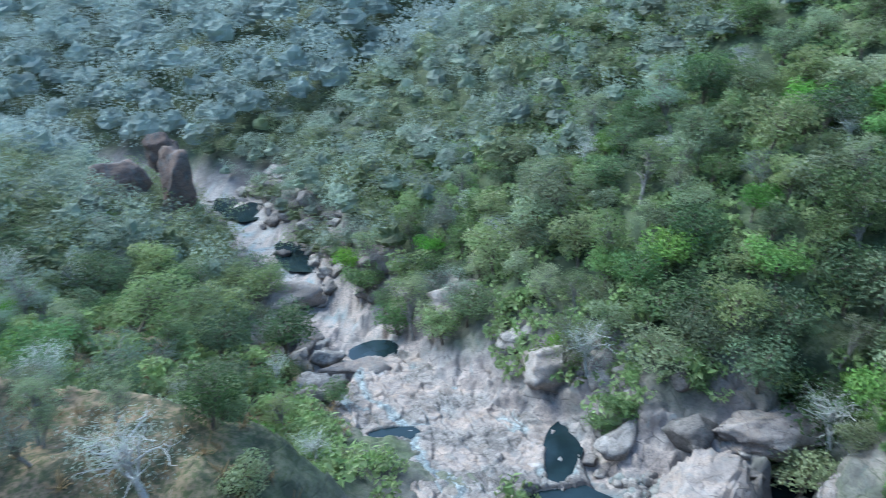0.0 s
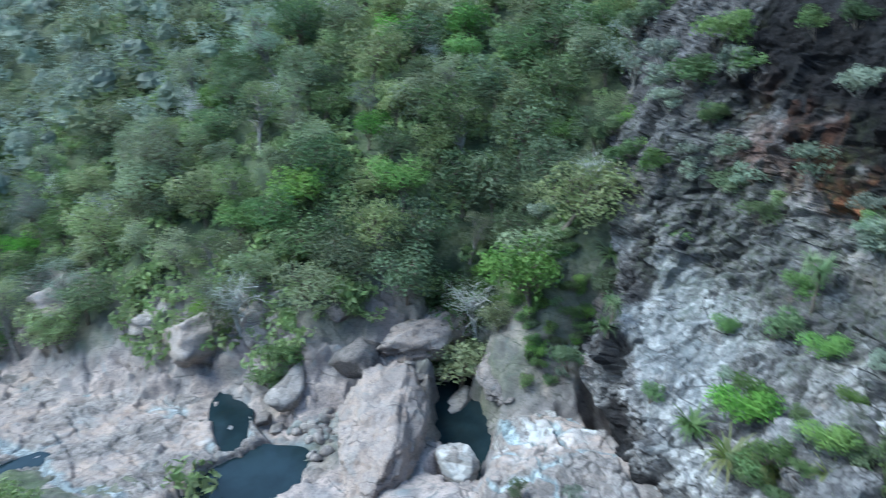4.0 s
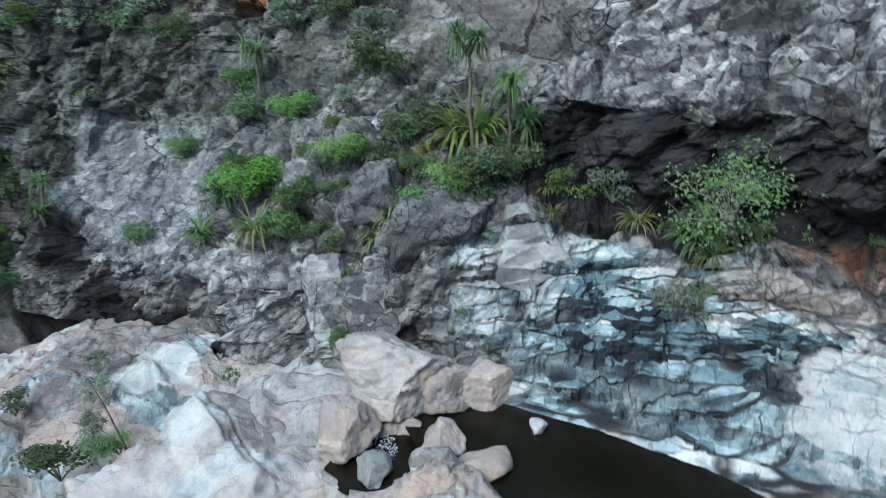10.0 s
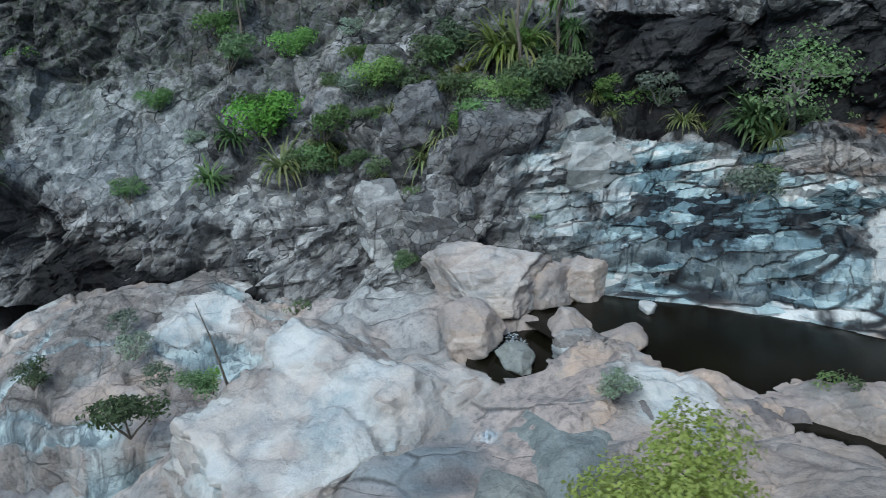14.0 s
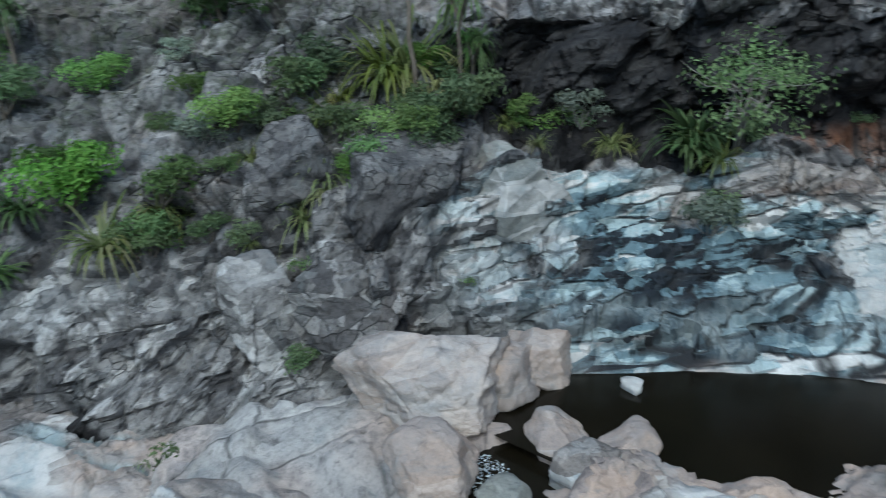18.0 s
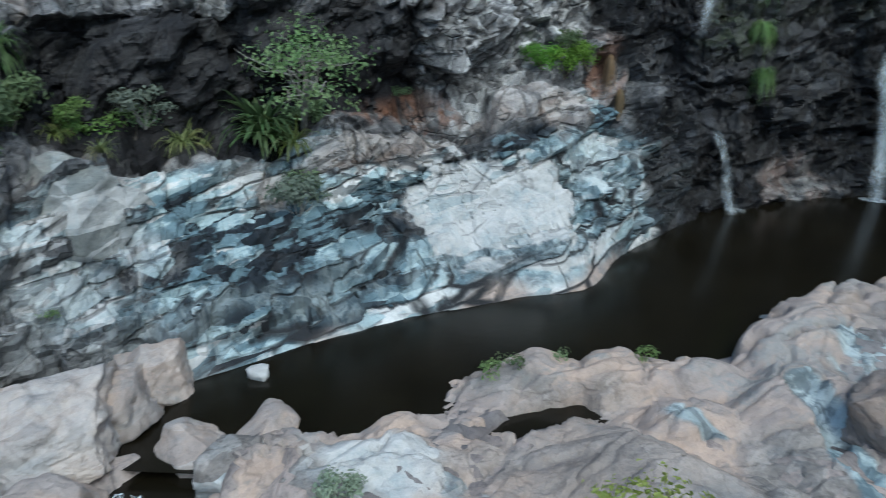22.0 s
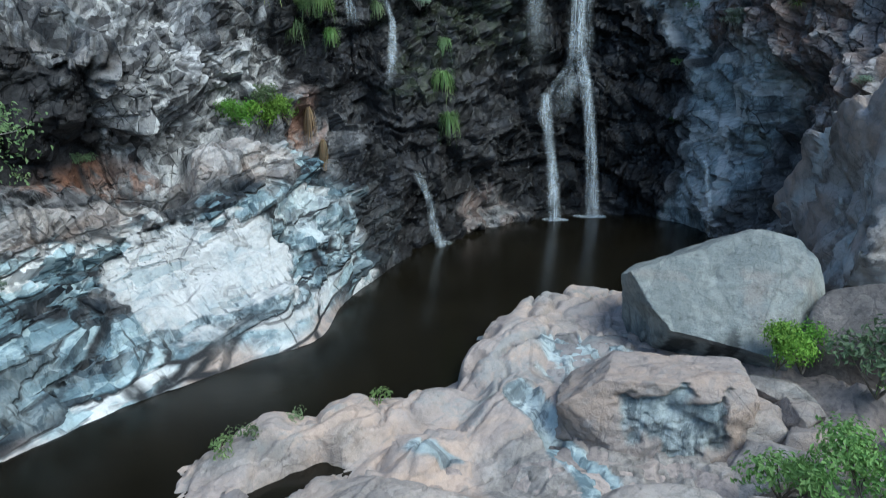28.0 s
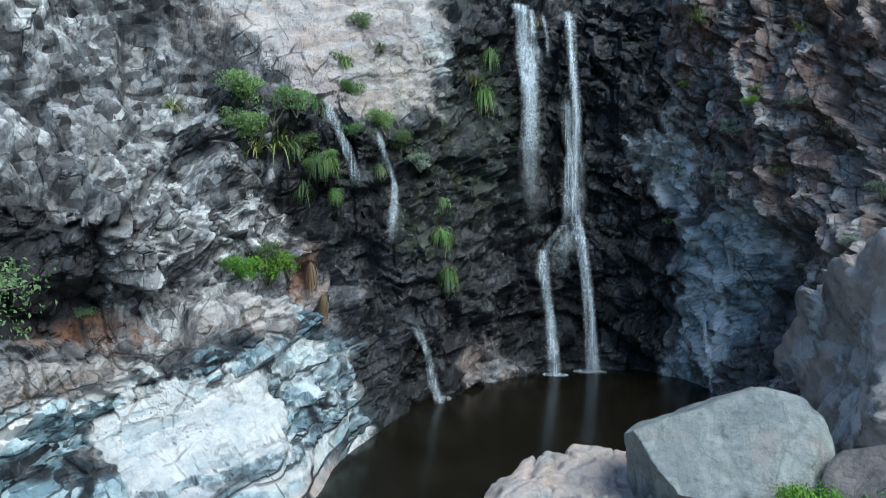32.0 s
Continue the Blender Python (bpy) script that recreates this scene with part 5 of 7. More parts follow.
def pandanus_shape(seed, height, heads, blade_len):
    rng = np.random.default_rng(seed)
    wood, leaves = [], []
    top = np.array([rng.normal(0, 0.08) * height, rng.normal(0, 0.08) * height, height * (0.8 if heads > 1 else 1.0)])
    wood.append(tube(np.linspace((0, 0, -0.4), top, 7) + rng.normal(0, 0.03, (7, 3)), np.linspace(0.075, 0.055, 7), 8))
    for k in range(heads):
        a = 2 * np.pi * k / heads + rng.uniform(0, 1)
        tip = top + (np.array([np.cos(a) * 0.5, np.sin(a) * 0.5, rng.uniform(0.3, 0.7)]) if heads > 1 else np.array([0, 0, 0.05]))
        wood.append(tube(np.linspace(top - np.array([0, 0, 0.1]), tip, 4), np.linspace(0.07, 0.05, 4), 6))
        leaves.append(blades(seed * 7 + k, 60, blade_len, 0.03, 0.75, 0.95, tip))
        leaves.append(blades(seed * 9 + k, 16, blade_len * 0.8, 0.03, 1.3, 0.2, tip - np.array([0, 0, 0.15])))
    return joined(wood), [joined(leaves[k:k + 2]) for k in range(0, len(leaves), 2)]


def at(x, y, z, turn=0.0, size=1.0, lean=0.0, tall=1.0):
    return pose(x, y, z, lean, lean * 0.5, turn) @ Matrix.Diagonal((size, size, size * tall, 1))


def drop_pattern(ob):
    for o in (*ob.children_recursive, ob):
        bpy.data.objects.remove(o)


# ---- woods on the hill slopes ----
random.seed(4)
TREE_KINDS = [
    ("rainforest_tree", "dense dark green rainforest tree on the hillside", tree_shape(11, 6.0, 2.7, 17, 1900, 0.16), BARK, LEAF_DARK, 18),
    ("rainforest_tree", "dense dark green rainforest tree on the hillside", tree_shape(12, 5.2, 2.4, 16, 1800, 0.155), BARK, LEAF_TREE, 26),
    ("leafy_tree", "broad bright green leafy tree among darker crowns", tree_shape(13, 5.8, 2.8, 17, 1900, 0.16), BARK, LEAF_TREE, 16),
    ("leafy_tree", "broad bright green leafy tree among darker crowns", tree_shape(17, 5.0, 2.4, 16, 1800, 0.155), BARK, LEAF_BRIGHT, 9),
    ("gum_tree", "open grey-green gum tree with a pale trunk", tree_shape(14, 7.0, 2.5, 15, 1700, 0.14, 0.35, False, 0.3), PALE_BARK, LEAF_GREY, 9),
    ("gum_tree", "tall thin-crowned olive gum tree with a pale trunk", tree_shape(15, 7.2, 2.3, 15, 1700, 0.14, 0.35, False, 0.35), PALE_BARK, LEAF_TREE, 12),
    ("bare_tree", "half-bare silver tree with twiggy branches", tree_shape(16, 6.0, 2.8, 12, 1300, 0.10, 0.3, True, 0.5), SILVER_BARK, LEAF_HAZE, 11),
]
patterns = [plant(n, label, "tree", *shape, wm, lm) for n, label, shape, wm, lm, _ in TREE_KINDS]
weights = [k[-1] for k in TREE_KINDS]
rng = np.random.default_rng(21)
cand = np.stack([rng.uniform(-75, 75, 15000), rng.uniform(18, 150, 15000)], 1)
cz, cd, cw, cout, _ = land(cand[:, 0], cand[:, 1])
order = np.argsort(np.hypot(cand[:, 0] - 5, cand[:, 1] - 10) + rng.uniform(0, 14, len(cand)))
cell, placed = {}, []
for k in order:
    x, y = cand[k]
    clear = 6.5 + 3 * math.sin(x * 0.31 + y * 0.17)
    if cd[k] < clear or (x < 9 and y < 68 and cd[k] < 16) or (-9 < x < 4 and y < 55) or cw[k] < 0.35 or cout[k] > 0.3 or y < 20 or math.hypot(x - 1, y - 8) < 24 or (x > 10 and y < 38):
        continue
    key = (int(x // 6), int(y // 6))
    gap = (2.1 + 0.008 * y) * (1.9 if x < -8 and y < 66 else 1.0)
    if any((x - a) ** 2 + (y - b) ** 2 < gap * gap for i in (-1, 0, 1) for j in (-1, 0, 1) for a, b in cell.get((key[0] + i, key[1] + j), ())):
        continue
    cell.setdefault(key, []).append((x, y))
    placed.append((x, y))
    if len(placed) > 1700:
        break
TREES = placed[:310]
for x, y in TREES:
    # Darker crowns from x = 16 on put the cliff's shade into leaf colour.
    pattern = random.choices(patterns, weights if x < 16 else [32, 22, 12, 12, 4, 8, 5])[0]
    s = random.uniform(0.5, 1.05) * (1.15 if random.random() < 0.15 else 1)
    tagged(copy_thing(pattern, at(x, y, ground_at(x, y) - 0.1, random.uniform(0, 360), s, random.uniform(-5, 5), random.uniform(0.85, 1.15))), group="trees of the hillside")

near_slope = np.random.default_rng(33)
for x, y in np.stack([near_slope.uniform(-46, -11, 60), near_slope.uniform(25, 64, 60)], 1):
    if math.hypot(x - 1, y - 8) < 24 or abs(y - 46 + 0.2 * x) < 3:
        continue
    pattern = random.choices(patterns, [5, 4, 3, 4, 8, 2, 6])[0]
    tagged(copy_thing(pattern, at(x, y, ground_at(x, y) - 0.1, random.uniform(0, 360), random.uniform(0.3, 0.62), random.uniform(-5, 5), random.uniform(0.85, 1.15))), group="trees of the western slope")


def dome(seed, radius, height, base):
    """The ragged solid heart of a far crown."""
    a, e = np.meshgrid(np.linspace(0, 2 * np.pi, 11), np.linspace(-0.35, 1.5, 6))
    d = np.stack([np.cos(a) * np.cos(e), np.sin(a) * np.cos(e), np.sin(e)], -1).reshape(-1, 3)
    p = d * (1 + 0.30 * fbm(d * 1.7 + seed, 3, seed) + 0.35 * value_noise(d * 7 + seed, seed))[:, None] * np.array([radius, radius, height])
    p[:, 2] += base
    return p, grid_faces(6, 11)


def woods(name, label, places, cards, leaf, material, seed, grow=(0.7, 1.3), heart=False):
    """A far stand of trees, joined: ragged crowns."""
    r = np.random.default_rng(seed)
    shapes = [tree_shape(seed + q, 6.5, 2.7, 8, cards, leaf)[1] for q in range(4)]
    if heart:
        shapes = [joined([shape, dome(seed + q, 1.25, 1.3, 3.0)]) for q, shape in enumerate(shapes)]
    pieces = []
    for n, (x, y, z) in enumerate(places):
        v, f = shapes[n % 4]
        a, s = r.uniform(0, 6.28), r.uniform(*grow)
        c, q = math.cos(a) * s, math.sin(a) * s
        pieces.append((np.stack([x + v[:, 0] * c - v[:, 1] * q, y + v[:, 0] * q + v[:, 1] * c, z + v[:, 2] * s * r.uniform(0.8, 1.1)], 1), f))
    m = raw_mesh(name, *joined(pieces), 4, False)
    m.materials.append(material)
    return tagged(new(name, m), label, "woods", kind="stuff")


rest = placed[310:]
if rest:
    stands = [[], [], []]
    for x, y in rest:
        # Beyond y = 75 more crowns take the leaves paled for haze.
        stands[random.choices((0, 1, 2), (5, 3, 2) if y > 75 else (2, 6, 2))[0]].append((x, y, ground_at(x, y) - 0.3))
    for stand, leaves, label in zip(stands, (LEAF_HAZE, LEAF_TREE, LEAF_GREY), ("woods on the upper hill slope, leaves paled for haze", "olive green woods on the upper hill slope", "grey-green woods on the upper hill slope")):
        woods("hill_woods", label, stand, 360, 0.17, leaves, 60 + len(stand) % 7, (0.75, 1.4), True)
far = np.stack([rng.uniform(-330, 90, 9000), rng.uniform(115, 360, 9000)], 1)
fz, fd, _, _, _ = land(far[:, 0], far[:, 1])
keep = (fd > 7) & ((far[:, 0] > -1.05 * far[:, 1]) & (far[:, 0] < 0.3 * far[:, 1])) & ((far[:, 1] > 150) | (far[:, 0] < -75))
far, fz = far[keep], fz[keep]
cell, picked = {}, []
for k, (x, y) in enumerate(far):
    key = (int(x // 8), int(y // 8))
    if any((x - a) ** 2 + (y - b) ** 2 < 25 for i in (-1, 0, 1) for j in (-1, 0, 1) for a, b in cell.get((key[0] + i, key[1] + j), ())):
        continue
    cell.setdefault(key, []).append((x, y))
    picked.append((x, y, fz[k] - 0.5))
# Valley haze is painted into this stand's blue-green leaves.
woods("far_woods", "woods on the far valley side, haze-tinted blue-green", picked[:1650], 400, 0.135, LEAF_FAR, 80, (1.9, 2.8), True)

# scrub between the trees
cand = np.stack([rng.uniform(-60, 70, 5000), rng.uniform(38, 115, 5000)], 1)
cz, cd, cw, cout, _ = land(cand[:, 0], cand[:, 1])
ok = (cd > 5) & ((cand[:, 0] < 17) | (cand[:, 1] > 47)) & (cw > 0.3) & (cout < 0.3) & ((cand[:, 0] > 4) | (cd > 12))
pieces = []
shapes = [shrub_shape(90 + q, 1.2, 1.3, 64, 0.21)[1] for q in range(4)]
for n, (x, y) in enumerate(cand[ok][:2100]):
    v, f = shapes[n % 4]
    pieces.append((v * rng.uniform(0.8, 1.8) + np.array([x, y, ground_at(x, y) - 0.1]), f))
m = raw_mesh("undergrowth", *joined(pieces), 4, False)
m.materials.append(LEAF_TREE)
tagged(new("undergrowth", m), "low green scrub under the trees", "shrubs", kind="stuff")
for p in patterns:
    drop_pattern(p)


# ---- rocks ----
def rock_mesh(seed, level=4, square=3.0, cuts=14, rough=0.075, cut_depth=0.8, planes=(), holes=()):
    """A weathered stone of unit half-size: a rounded block with broken flats."""
    r = np.random.default_rng(seed)
    bm = bmesh.new()
    bmesh.ops.create_icosphere(bm, subdivisions=level, radius=1.0)
    p = np.array([v.co for v in bm.verts])
    p /= ((np.abs(p) ** square).sum(1) ** (1 / square))[:, None]
    p *= 1 + 0.02 * cuts
    for k in range(cuts + len(planes)):
        if k < len(planes):
            n, lim = np.array(planes[k][:3], float), planes[k][3]
        else:
            q = k - len(planes) + 0.5
            up, a = 1 - 2 * q / cuts, 2.4 * q + r.uniform(0, 1)
            n, lim = np.array([math.cos(a), math.sin(a), 0]) * math.sqrt(max(1 - up * up, 0)) + np.array([0, 0, up]) + r.normal(0, 0.2, 3), cut_depth * r.uniform(0.9, 1.3)
        n = n / np.linalg.norm(n)
        p -= np.maximum(p @ n - lim, 0)[:, None] * n
    away = p / np.linalg.norm(p, axis=1, keepdims=True)
    st, jn = blocks(p * 1.1 + seed, seed)
    st2, jn2 = blocks(p * 2.9 + seed, seed + 5)
    p += away * (rough * fbm(p * 1.6 + seed, 4, seed) + rough * 0.7 * st - rough * 0.35 * smooth(0.1, 0, jn) + rough * 0.35 * st2 + rough * 0.8 * strata(p + seed, (0.6, 0.8, 0), (0.2, 0.1, 0.97), (0.8, -0.6, 0), 0.35, 0.9, seed))[:, None]
    if level > 4:
        p += away * (rough * 0.45 * fbm(p * 5 + seed, 4, seed + 8) - rough * 0.35 * smooth(0.12, 0, np.abs(value_noise(p * np.array([2.2, 2.2, 5.0]) + seed, seed + 9))))[:, None]
    for hx, hy, hz, hr, hd in holes:
        d = np.linalg.norm(p - np.array([hx, hy, hz]), axis=1)
        p -= np.array([0, 0.1, 1.0]) * (hd * smooth(hr, hr * 0.55, d))[:, None]
    me = bpy.data.meshes.new("rock")
    for v, q in zip(bm.verts, p):
        v.co = q
    for f in bm.faces:
        f.smooth = True
    bm.to_mesh(me)
    bm.free()
    return me


def rock(name, label, centre, size, turn, material, seed, tilt=(0, 0), level=4, group="", fields=None, **shape):
    me = rock_mesh(seed, level, **shape)
    co = np.empty(len(me.vertices) * 3, np.float32)
    me.vertices.foreach_get("co", co)
    co = co.reshape(-1, 3) * np.array(size, np.float32)
    me.vertices.foreach_set("co", co.ravel())
    me.update()
    for key, value in (fields or {}).items():
        field(me, key, value(co) if callable(value) else np.full(len(co), value))
    me.materials.append(material)
    ob = tagged(new(name, me), label, "rock", group)
    ob.matrix_world = pose(*centre, tilt[0], tilt[1], turn)
    return ob


PINK, WHITE = {"pink": 0.65, "white": 0.36}, {"white": 0.8}
# rocks at the pool's outlet
rock("boulder", "large pale pink boulder at the pool's outlet", (14.95, 9.15, 0.25), (1.75, 1.5, 1.3), 25, BOULDER, 101, (0, 8), 6, fields={"pink": 0.5, "white": 0.56}, cuts=12, cut_depth=0.86)
rock("boulder", "rounded pink boulder dipping into the black pool", (14.5, 7.4, 0.25), (0.72, 0.72, 0.72), 10, BOULDER, 102, level=5, fields=PINK, cuts=8)
rock("boulder", "low pink boulder at the foot of the washed cliff", (15.1, 6.2, 0.2), (1.15, 0.8, 0.62), -40, BOULDER, 103, level=5, fields=PINK, cuts=8)
rock("stone", "small white stone at the water's edge", (13.46, 4.77, 0.07), (0.27, 0.24, 0.22), 0, BOULDER, 104, level=3, fields=WHITE)
rock("boulder", "small pink-brown boulder in the outlet pool", (12.54, 7.36, 0.0), (0.58, 0.5, 0.45), 30, BOULDER, 105, level=4, fields=PINK, cuts=8)
rock("boulder", "pale rounded boulder between two dark pools", (11.5, 6.45, 0.0), (0.95, 0.52, 0.42), -55, BOULDER, 106, level=4, fields={"pink": 0.8, "white": 0.25}, cuts=6)
rock("boulder", "pale grey boulder with a wet blue foot", (11.2, 7.4, -0.05), (0.62, 0.58, 0.58), 20, BOULDER, 107, level=5, fields={"white": 0.4, "blue": lambda p: 0.8 * smooth(-0.1, -0.4, p[:, 2])}, cuts=8)
rock("boulder", "grey rounded stone in the small dark pool", (11.46, 9.04, -0.18), (0.55, 0.42, 0.34), 15, GREY_BOULDER, 108, level=4, cuts=7)
rock("boulder", "cracked pale boulder leaning on the dome slab", (12.6, 10.0, 0.0), (0.85, 0.75, 0.72), 60, BOULDER, 109, level=5, fields=PINK, cuts=9)
ob = rock("slab", "smooth pale cracked dome slab beside the outlet", (12.1, 13.4, -2.6), (4.3, 4.0, 2.8), 35, BOULDER, 110, (6, 10), 6, fields={"pink": lambda p: 0.45 * smooth(-0.3, 0.3, fbm(p / 1.6, 3, 71)), "white": lambda p: 0.52 + 0.25 * fbm(p / 2.2, 3, 72),
          "joint": lambda p: 0.75 * np.maximum(smooth(0.03, 0, np.abs(value_noise(p / np.array([2.6, 0.9, 2.6]), 73))) * smooth(-0.1, 0.2, fbm(p / 1.5, 2, 74)), smooth(0.03, 0, np.abs(value_noise(p / np.array([0.8, 2.4, 2.4]), 75))) * smooth(0.0, 0.2, fbm(p / 1.5, 2, 76)))},
          cuts=10, rough=0.06, square=2.5)
skin = np.array([v.co for v in ob.data.vertices])
ledge, seam = blocks(skin / np.array([1.9, 0.9, 1.4]), 77)
flutes = np.abs(value_noise(skin / np.array([3.2, 0.8, 3.2]), 78))
for v, d in zip(ob.data.vertices, 0.16 * ledge - 0.1 * smooth(0.1, 0, seam) - 0.15 * smooth(0.2, 0, flutes)):
    v.co.z += d
rock("slab", "tan broken rock shoulder between creek pools", (16.6, 37.4, -9.2), (3.3, 5.8, 2.7), -34, SLAB_ROCK, 114, (8, 4), 6, fields={"pink": 0.45}, cuts=13, rough=0.09)
rock("boulder", "overhanging rock snout beside the cave pool", (28.0, 38.4, -8.2), (3.2, 2.2, 1.6), 25, SLAB_ROCK, 115, (0, -10), 5, fields={"white": 0.1}, cuts=16, cut_depth=0.7, square=4.0, rough=0.1)
rock("slab", "rocky lip over the dark cave pool", (26.0, 45.6, -7.3), (5.2, 2.5, 1.9), 2, SLAB_ROCK, 116, (6, 0), 5, fields={"pink": 0.4}, cuts=18, cut_depth=0.75, square=4.0, rough=0.14)
rock("boulder", "rounded pale boulder at the cave pool's shore", (20.3, 33.6, -10.4), (1.1, 1.4, 1.5), 10, BOULDER, 119, level=5, fields={"white": 0.4}, cuts=7)
rock("boulder", "dark square boulder on the scree slope", (31.8, 47.8, -6.0), (2.0, 1.5, 1.5), 20, DARK_BOULDER, 117)
rock("boulder", "dark grey boulder in the dark creek slot", (8.2, 20.0, -4.0), (1.6, 1.3, 1.2), 20, DARK_BOULDER, 118)
# blocks on the washed cliff
rock("boulder", "angular pale boulder perched on the ledge", (18.7, 5.05, 3.2), (1.25, 1.2, 1.05), 20, GREY_BOULDER, 121, (14, -12), 5, cuts=9, square=3.2, rough=0.05, cut_depth=0.86, fields={"white": 0.38})
rock("boulder", "dark lichened block wedged under the bench", (19.5, 7.8, 3.6), (1.9, 1.2, 1.15), 105, ROCK, 122, (4, 10), 5, cuts=7, square=6.0, rough=0.08, fields={"crust_shade": 0.35})
rock("boulder", "rounded dark block with pale lichen", (21.2, 10.5, 4.0), (1.0, 0.95, 1.0), 20, ROCK, 123, level=5, cuts=7, square=5.0, rough=0.1, fields={"crust_shade": 0.3})
rock("boulder", "split white-faced block at the cliff foot", (19.1, 11.8, 0.7), (0.9, 0.85, 1.4), 30, ROCK, 124, (0, 6), 5, fields={"pale": 0.7, "white": 0.42}, cuts=7, square=6.0, rough=0.06)
rock("boulder", "grey fractured block at the cliff foot", (18.4, 9.8, 1.1), (1.35, 1.2, 1.1), 35, ROCK, 125, (5, 5), 5, cuts=8, square=6.0, rough=0.08, fields={"pale": 0.7, "white": 0.3})
rock("boulder", "wedge of pale rock in the scrub gully", (23.8, 10.7, 5.8), (0.95, 0.7, 0.85), 40, ROCK, 126, fields={"white": 0.25, "pale": 0.7}, level=5, cuts=14, square=4.0, rough=0.2)
# near bank
rock("boulder", "huge grey boulder with a sloping flat top", (-1.9, -3.7, 1.6), (2.25, 1.8, 1.8), -14, GREY_BOULDER, 136, (0, 0), 6, cuts=4, square=4.0, rough=0.03, cut_depth=1.0,
     fields={"white": 0.12, "blue": lambda p: 0.12 + 0.3 * smooth(0.1, -0.6, p[:, 2]), "crust_shade": lambda p: 0.75 * smooth(0.0, 0.25, fbm(np.stack([p[:, 0] * 3.2 + p[:, 1], p[:, 2] * 0.5, 0 * p[:, 0]], 1), 4, 7)) * smooth(0.0, -0.55, p[:, 2] + 0.25 * fbm(p * 1.5, 3, 8))},
     planes=((-0.2, 0.75, 0.85, 0.5), (0.1, 0.75, -0.75, 0.72), (0.9, 0.6, -0.25, 0.85), (-1, 0.5, 0.25, 0.85), (0.6, -0.2, 1, 0.85)))


def blue_face(p):
    """Patch of rough blue-grey rock on the front of the blocky boulder."""
    return smooth(0.2, 0.0, np.abs(p[:, 0] + 0.45) - 0.9 + 0.3 * fbm(p * 2.2, 3, 5)) * smooth(0.15, 0.0, np.abs(p[:, 2] - 0.3) - 0.42 + 0.3 * fbm(p * 2.0, 3, 6)) * smooth(0.1, 0.35, p[:, 1])


ob = rock("boulder", "blocky tan boulder with a blue-grey face", (0.15, 0.45, 0.75), (1.8, 0.95, 1.02), -3, DARK_BOULDER, 137, (0, 2), 6, fields={"pink": lambda p: 0.62 * (1 - blue_face(p)), "blue": lambda p: 0.62 * blue_face(p)}, cuts=3, square=9.0, rough=0.045, cut_depth=1.05,
          planes=((0.05, 1, 0.3, 0.86), (0.75, 0.9, -0.2, 1.05), (-0.8, 0.75, 0.1, 1.05), (0.1, 0.6, -1, 0.98), (0.9, -0.1, 0.75, 1.05)))
skin = np.array([v.co for v in ob.data.vertices])
chips, seam = blocks(skin * np.array([2.4, 1.0, 4.5]), 21)
dent = blue_face(skin) * (0.13 + 0.09 * chips + 0.09 * fbm(skin * 3.5, 4, 22) + 0.05 * smooth(0.1, 0, seam))
for v, d in zip(ob.data.vertices, dent):
    v.co.y -= d
rock("boulder", "egg-shaped grey-brown boulder on the near bank", (0.35, 4.1, 0.5), (1.15, 0.85, 0.8), 12, BOULDER, 138, fields={"pink": 0.3}, cuts=4, rough=0.05)
rock("boulder", "smooth dark boulder on the boulder bank", (-1.6, 4.5, 0.45), (1.5, 1.0, 0.95), -20, BOULDER, 139, cuts=4, rough=0.05, fields={"pink": 0.35})
rock("slab", "grey wet slab beside the outlet step", (8.2, 8.7, -0.9), (1.9, 1.4, 1.1), -20, GREY_BOULDER, 140, (0, 6), 4, fields={"blue": 0.2}, rough=0.06)
rock("boulder", "pale round boulder under the lime tree", (6.6, 10.2, -1.0), (1.5, 1.0, 0.9), 20, GREY_BOULDER, 141, fields={"white": 0.3}, rough=0.04)
rock("slab", "big sloping brown rock at the foot of the west cliff", (-8.0, -8.0, 2.4), (2.8, 3.6, 4.8), 28, BOULDER, 142, (-14, 16), 6, fields={"pink": lambda p: 0.75 * smooth(-0.05, 0.3, fbm(p * 0.45, 4, 9)), "white": lambda p: 0.6 * smooth(0.22, 0.42, fbm(p * np.array([0.9, 0.9, 0.25]), 4, 10))}, cuts=18, rough=0.15)
rock("boulder", "dark boulder leaning on the west cliff", (-5.4, -3.2, 0.9), (1.9, 1.5, 1.7), 10, DARK_BOULDER, 143, (0, 10), 4, cuts=10)
random.seed(9)
for k, (x, y, s) in enumerate([(-2.0, -0.3, 0.55), (-2.9, -0.1, 0.5), (-1.9, 0.5, 0.55), (-3.1, 0.8, 0.6), (-2.0, 1.7, 0.75), (-3.7, 0.3, 0.5), (-2.7, 1.5, 0.45), (-1.2, 2.9, 0.5), (-3.3, 2.0, 0.6), (-4.2, 1.2, 0.6), (-2.8, -0.9, 0.45)]):
    rock("boulder", "tumbled tan and grey boulder on the near bank", (x, y, ground_at(x, y) + 0.15 * s), (s * random.uniform(0.9, 1.5), s * random.uniform(0.8, 1.1), s * random.uniform(0.7, 1.0)), random.uniform(0, 180),
         BOULDER if k % 3 else DARK_BOULDER, 150 + k, (random.uniform(-15, 15), random.uniform(-15, 15)), 4, "tumbled boulders of the near bank", {"pink": random.uniform(0, 0.7)}, rough=0.07)
rock("slab", "grey bank slab under the lime tree", (3.0, 8.4, -0.7), (2.6, 2.0, 1.2), 10, BOULDER, 148, (0, 0), 4, cuts=6)
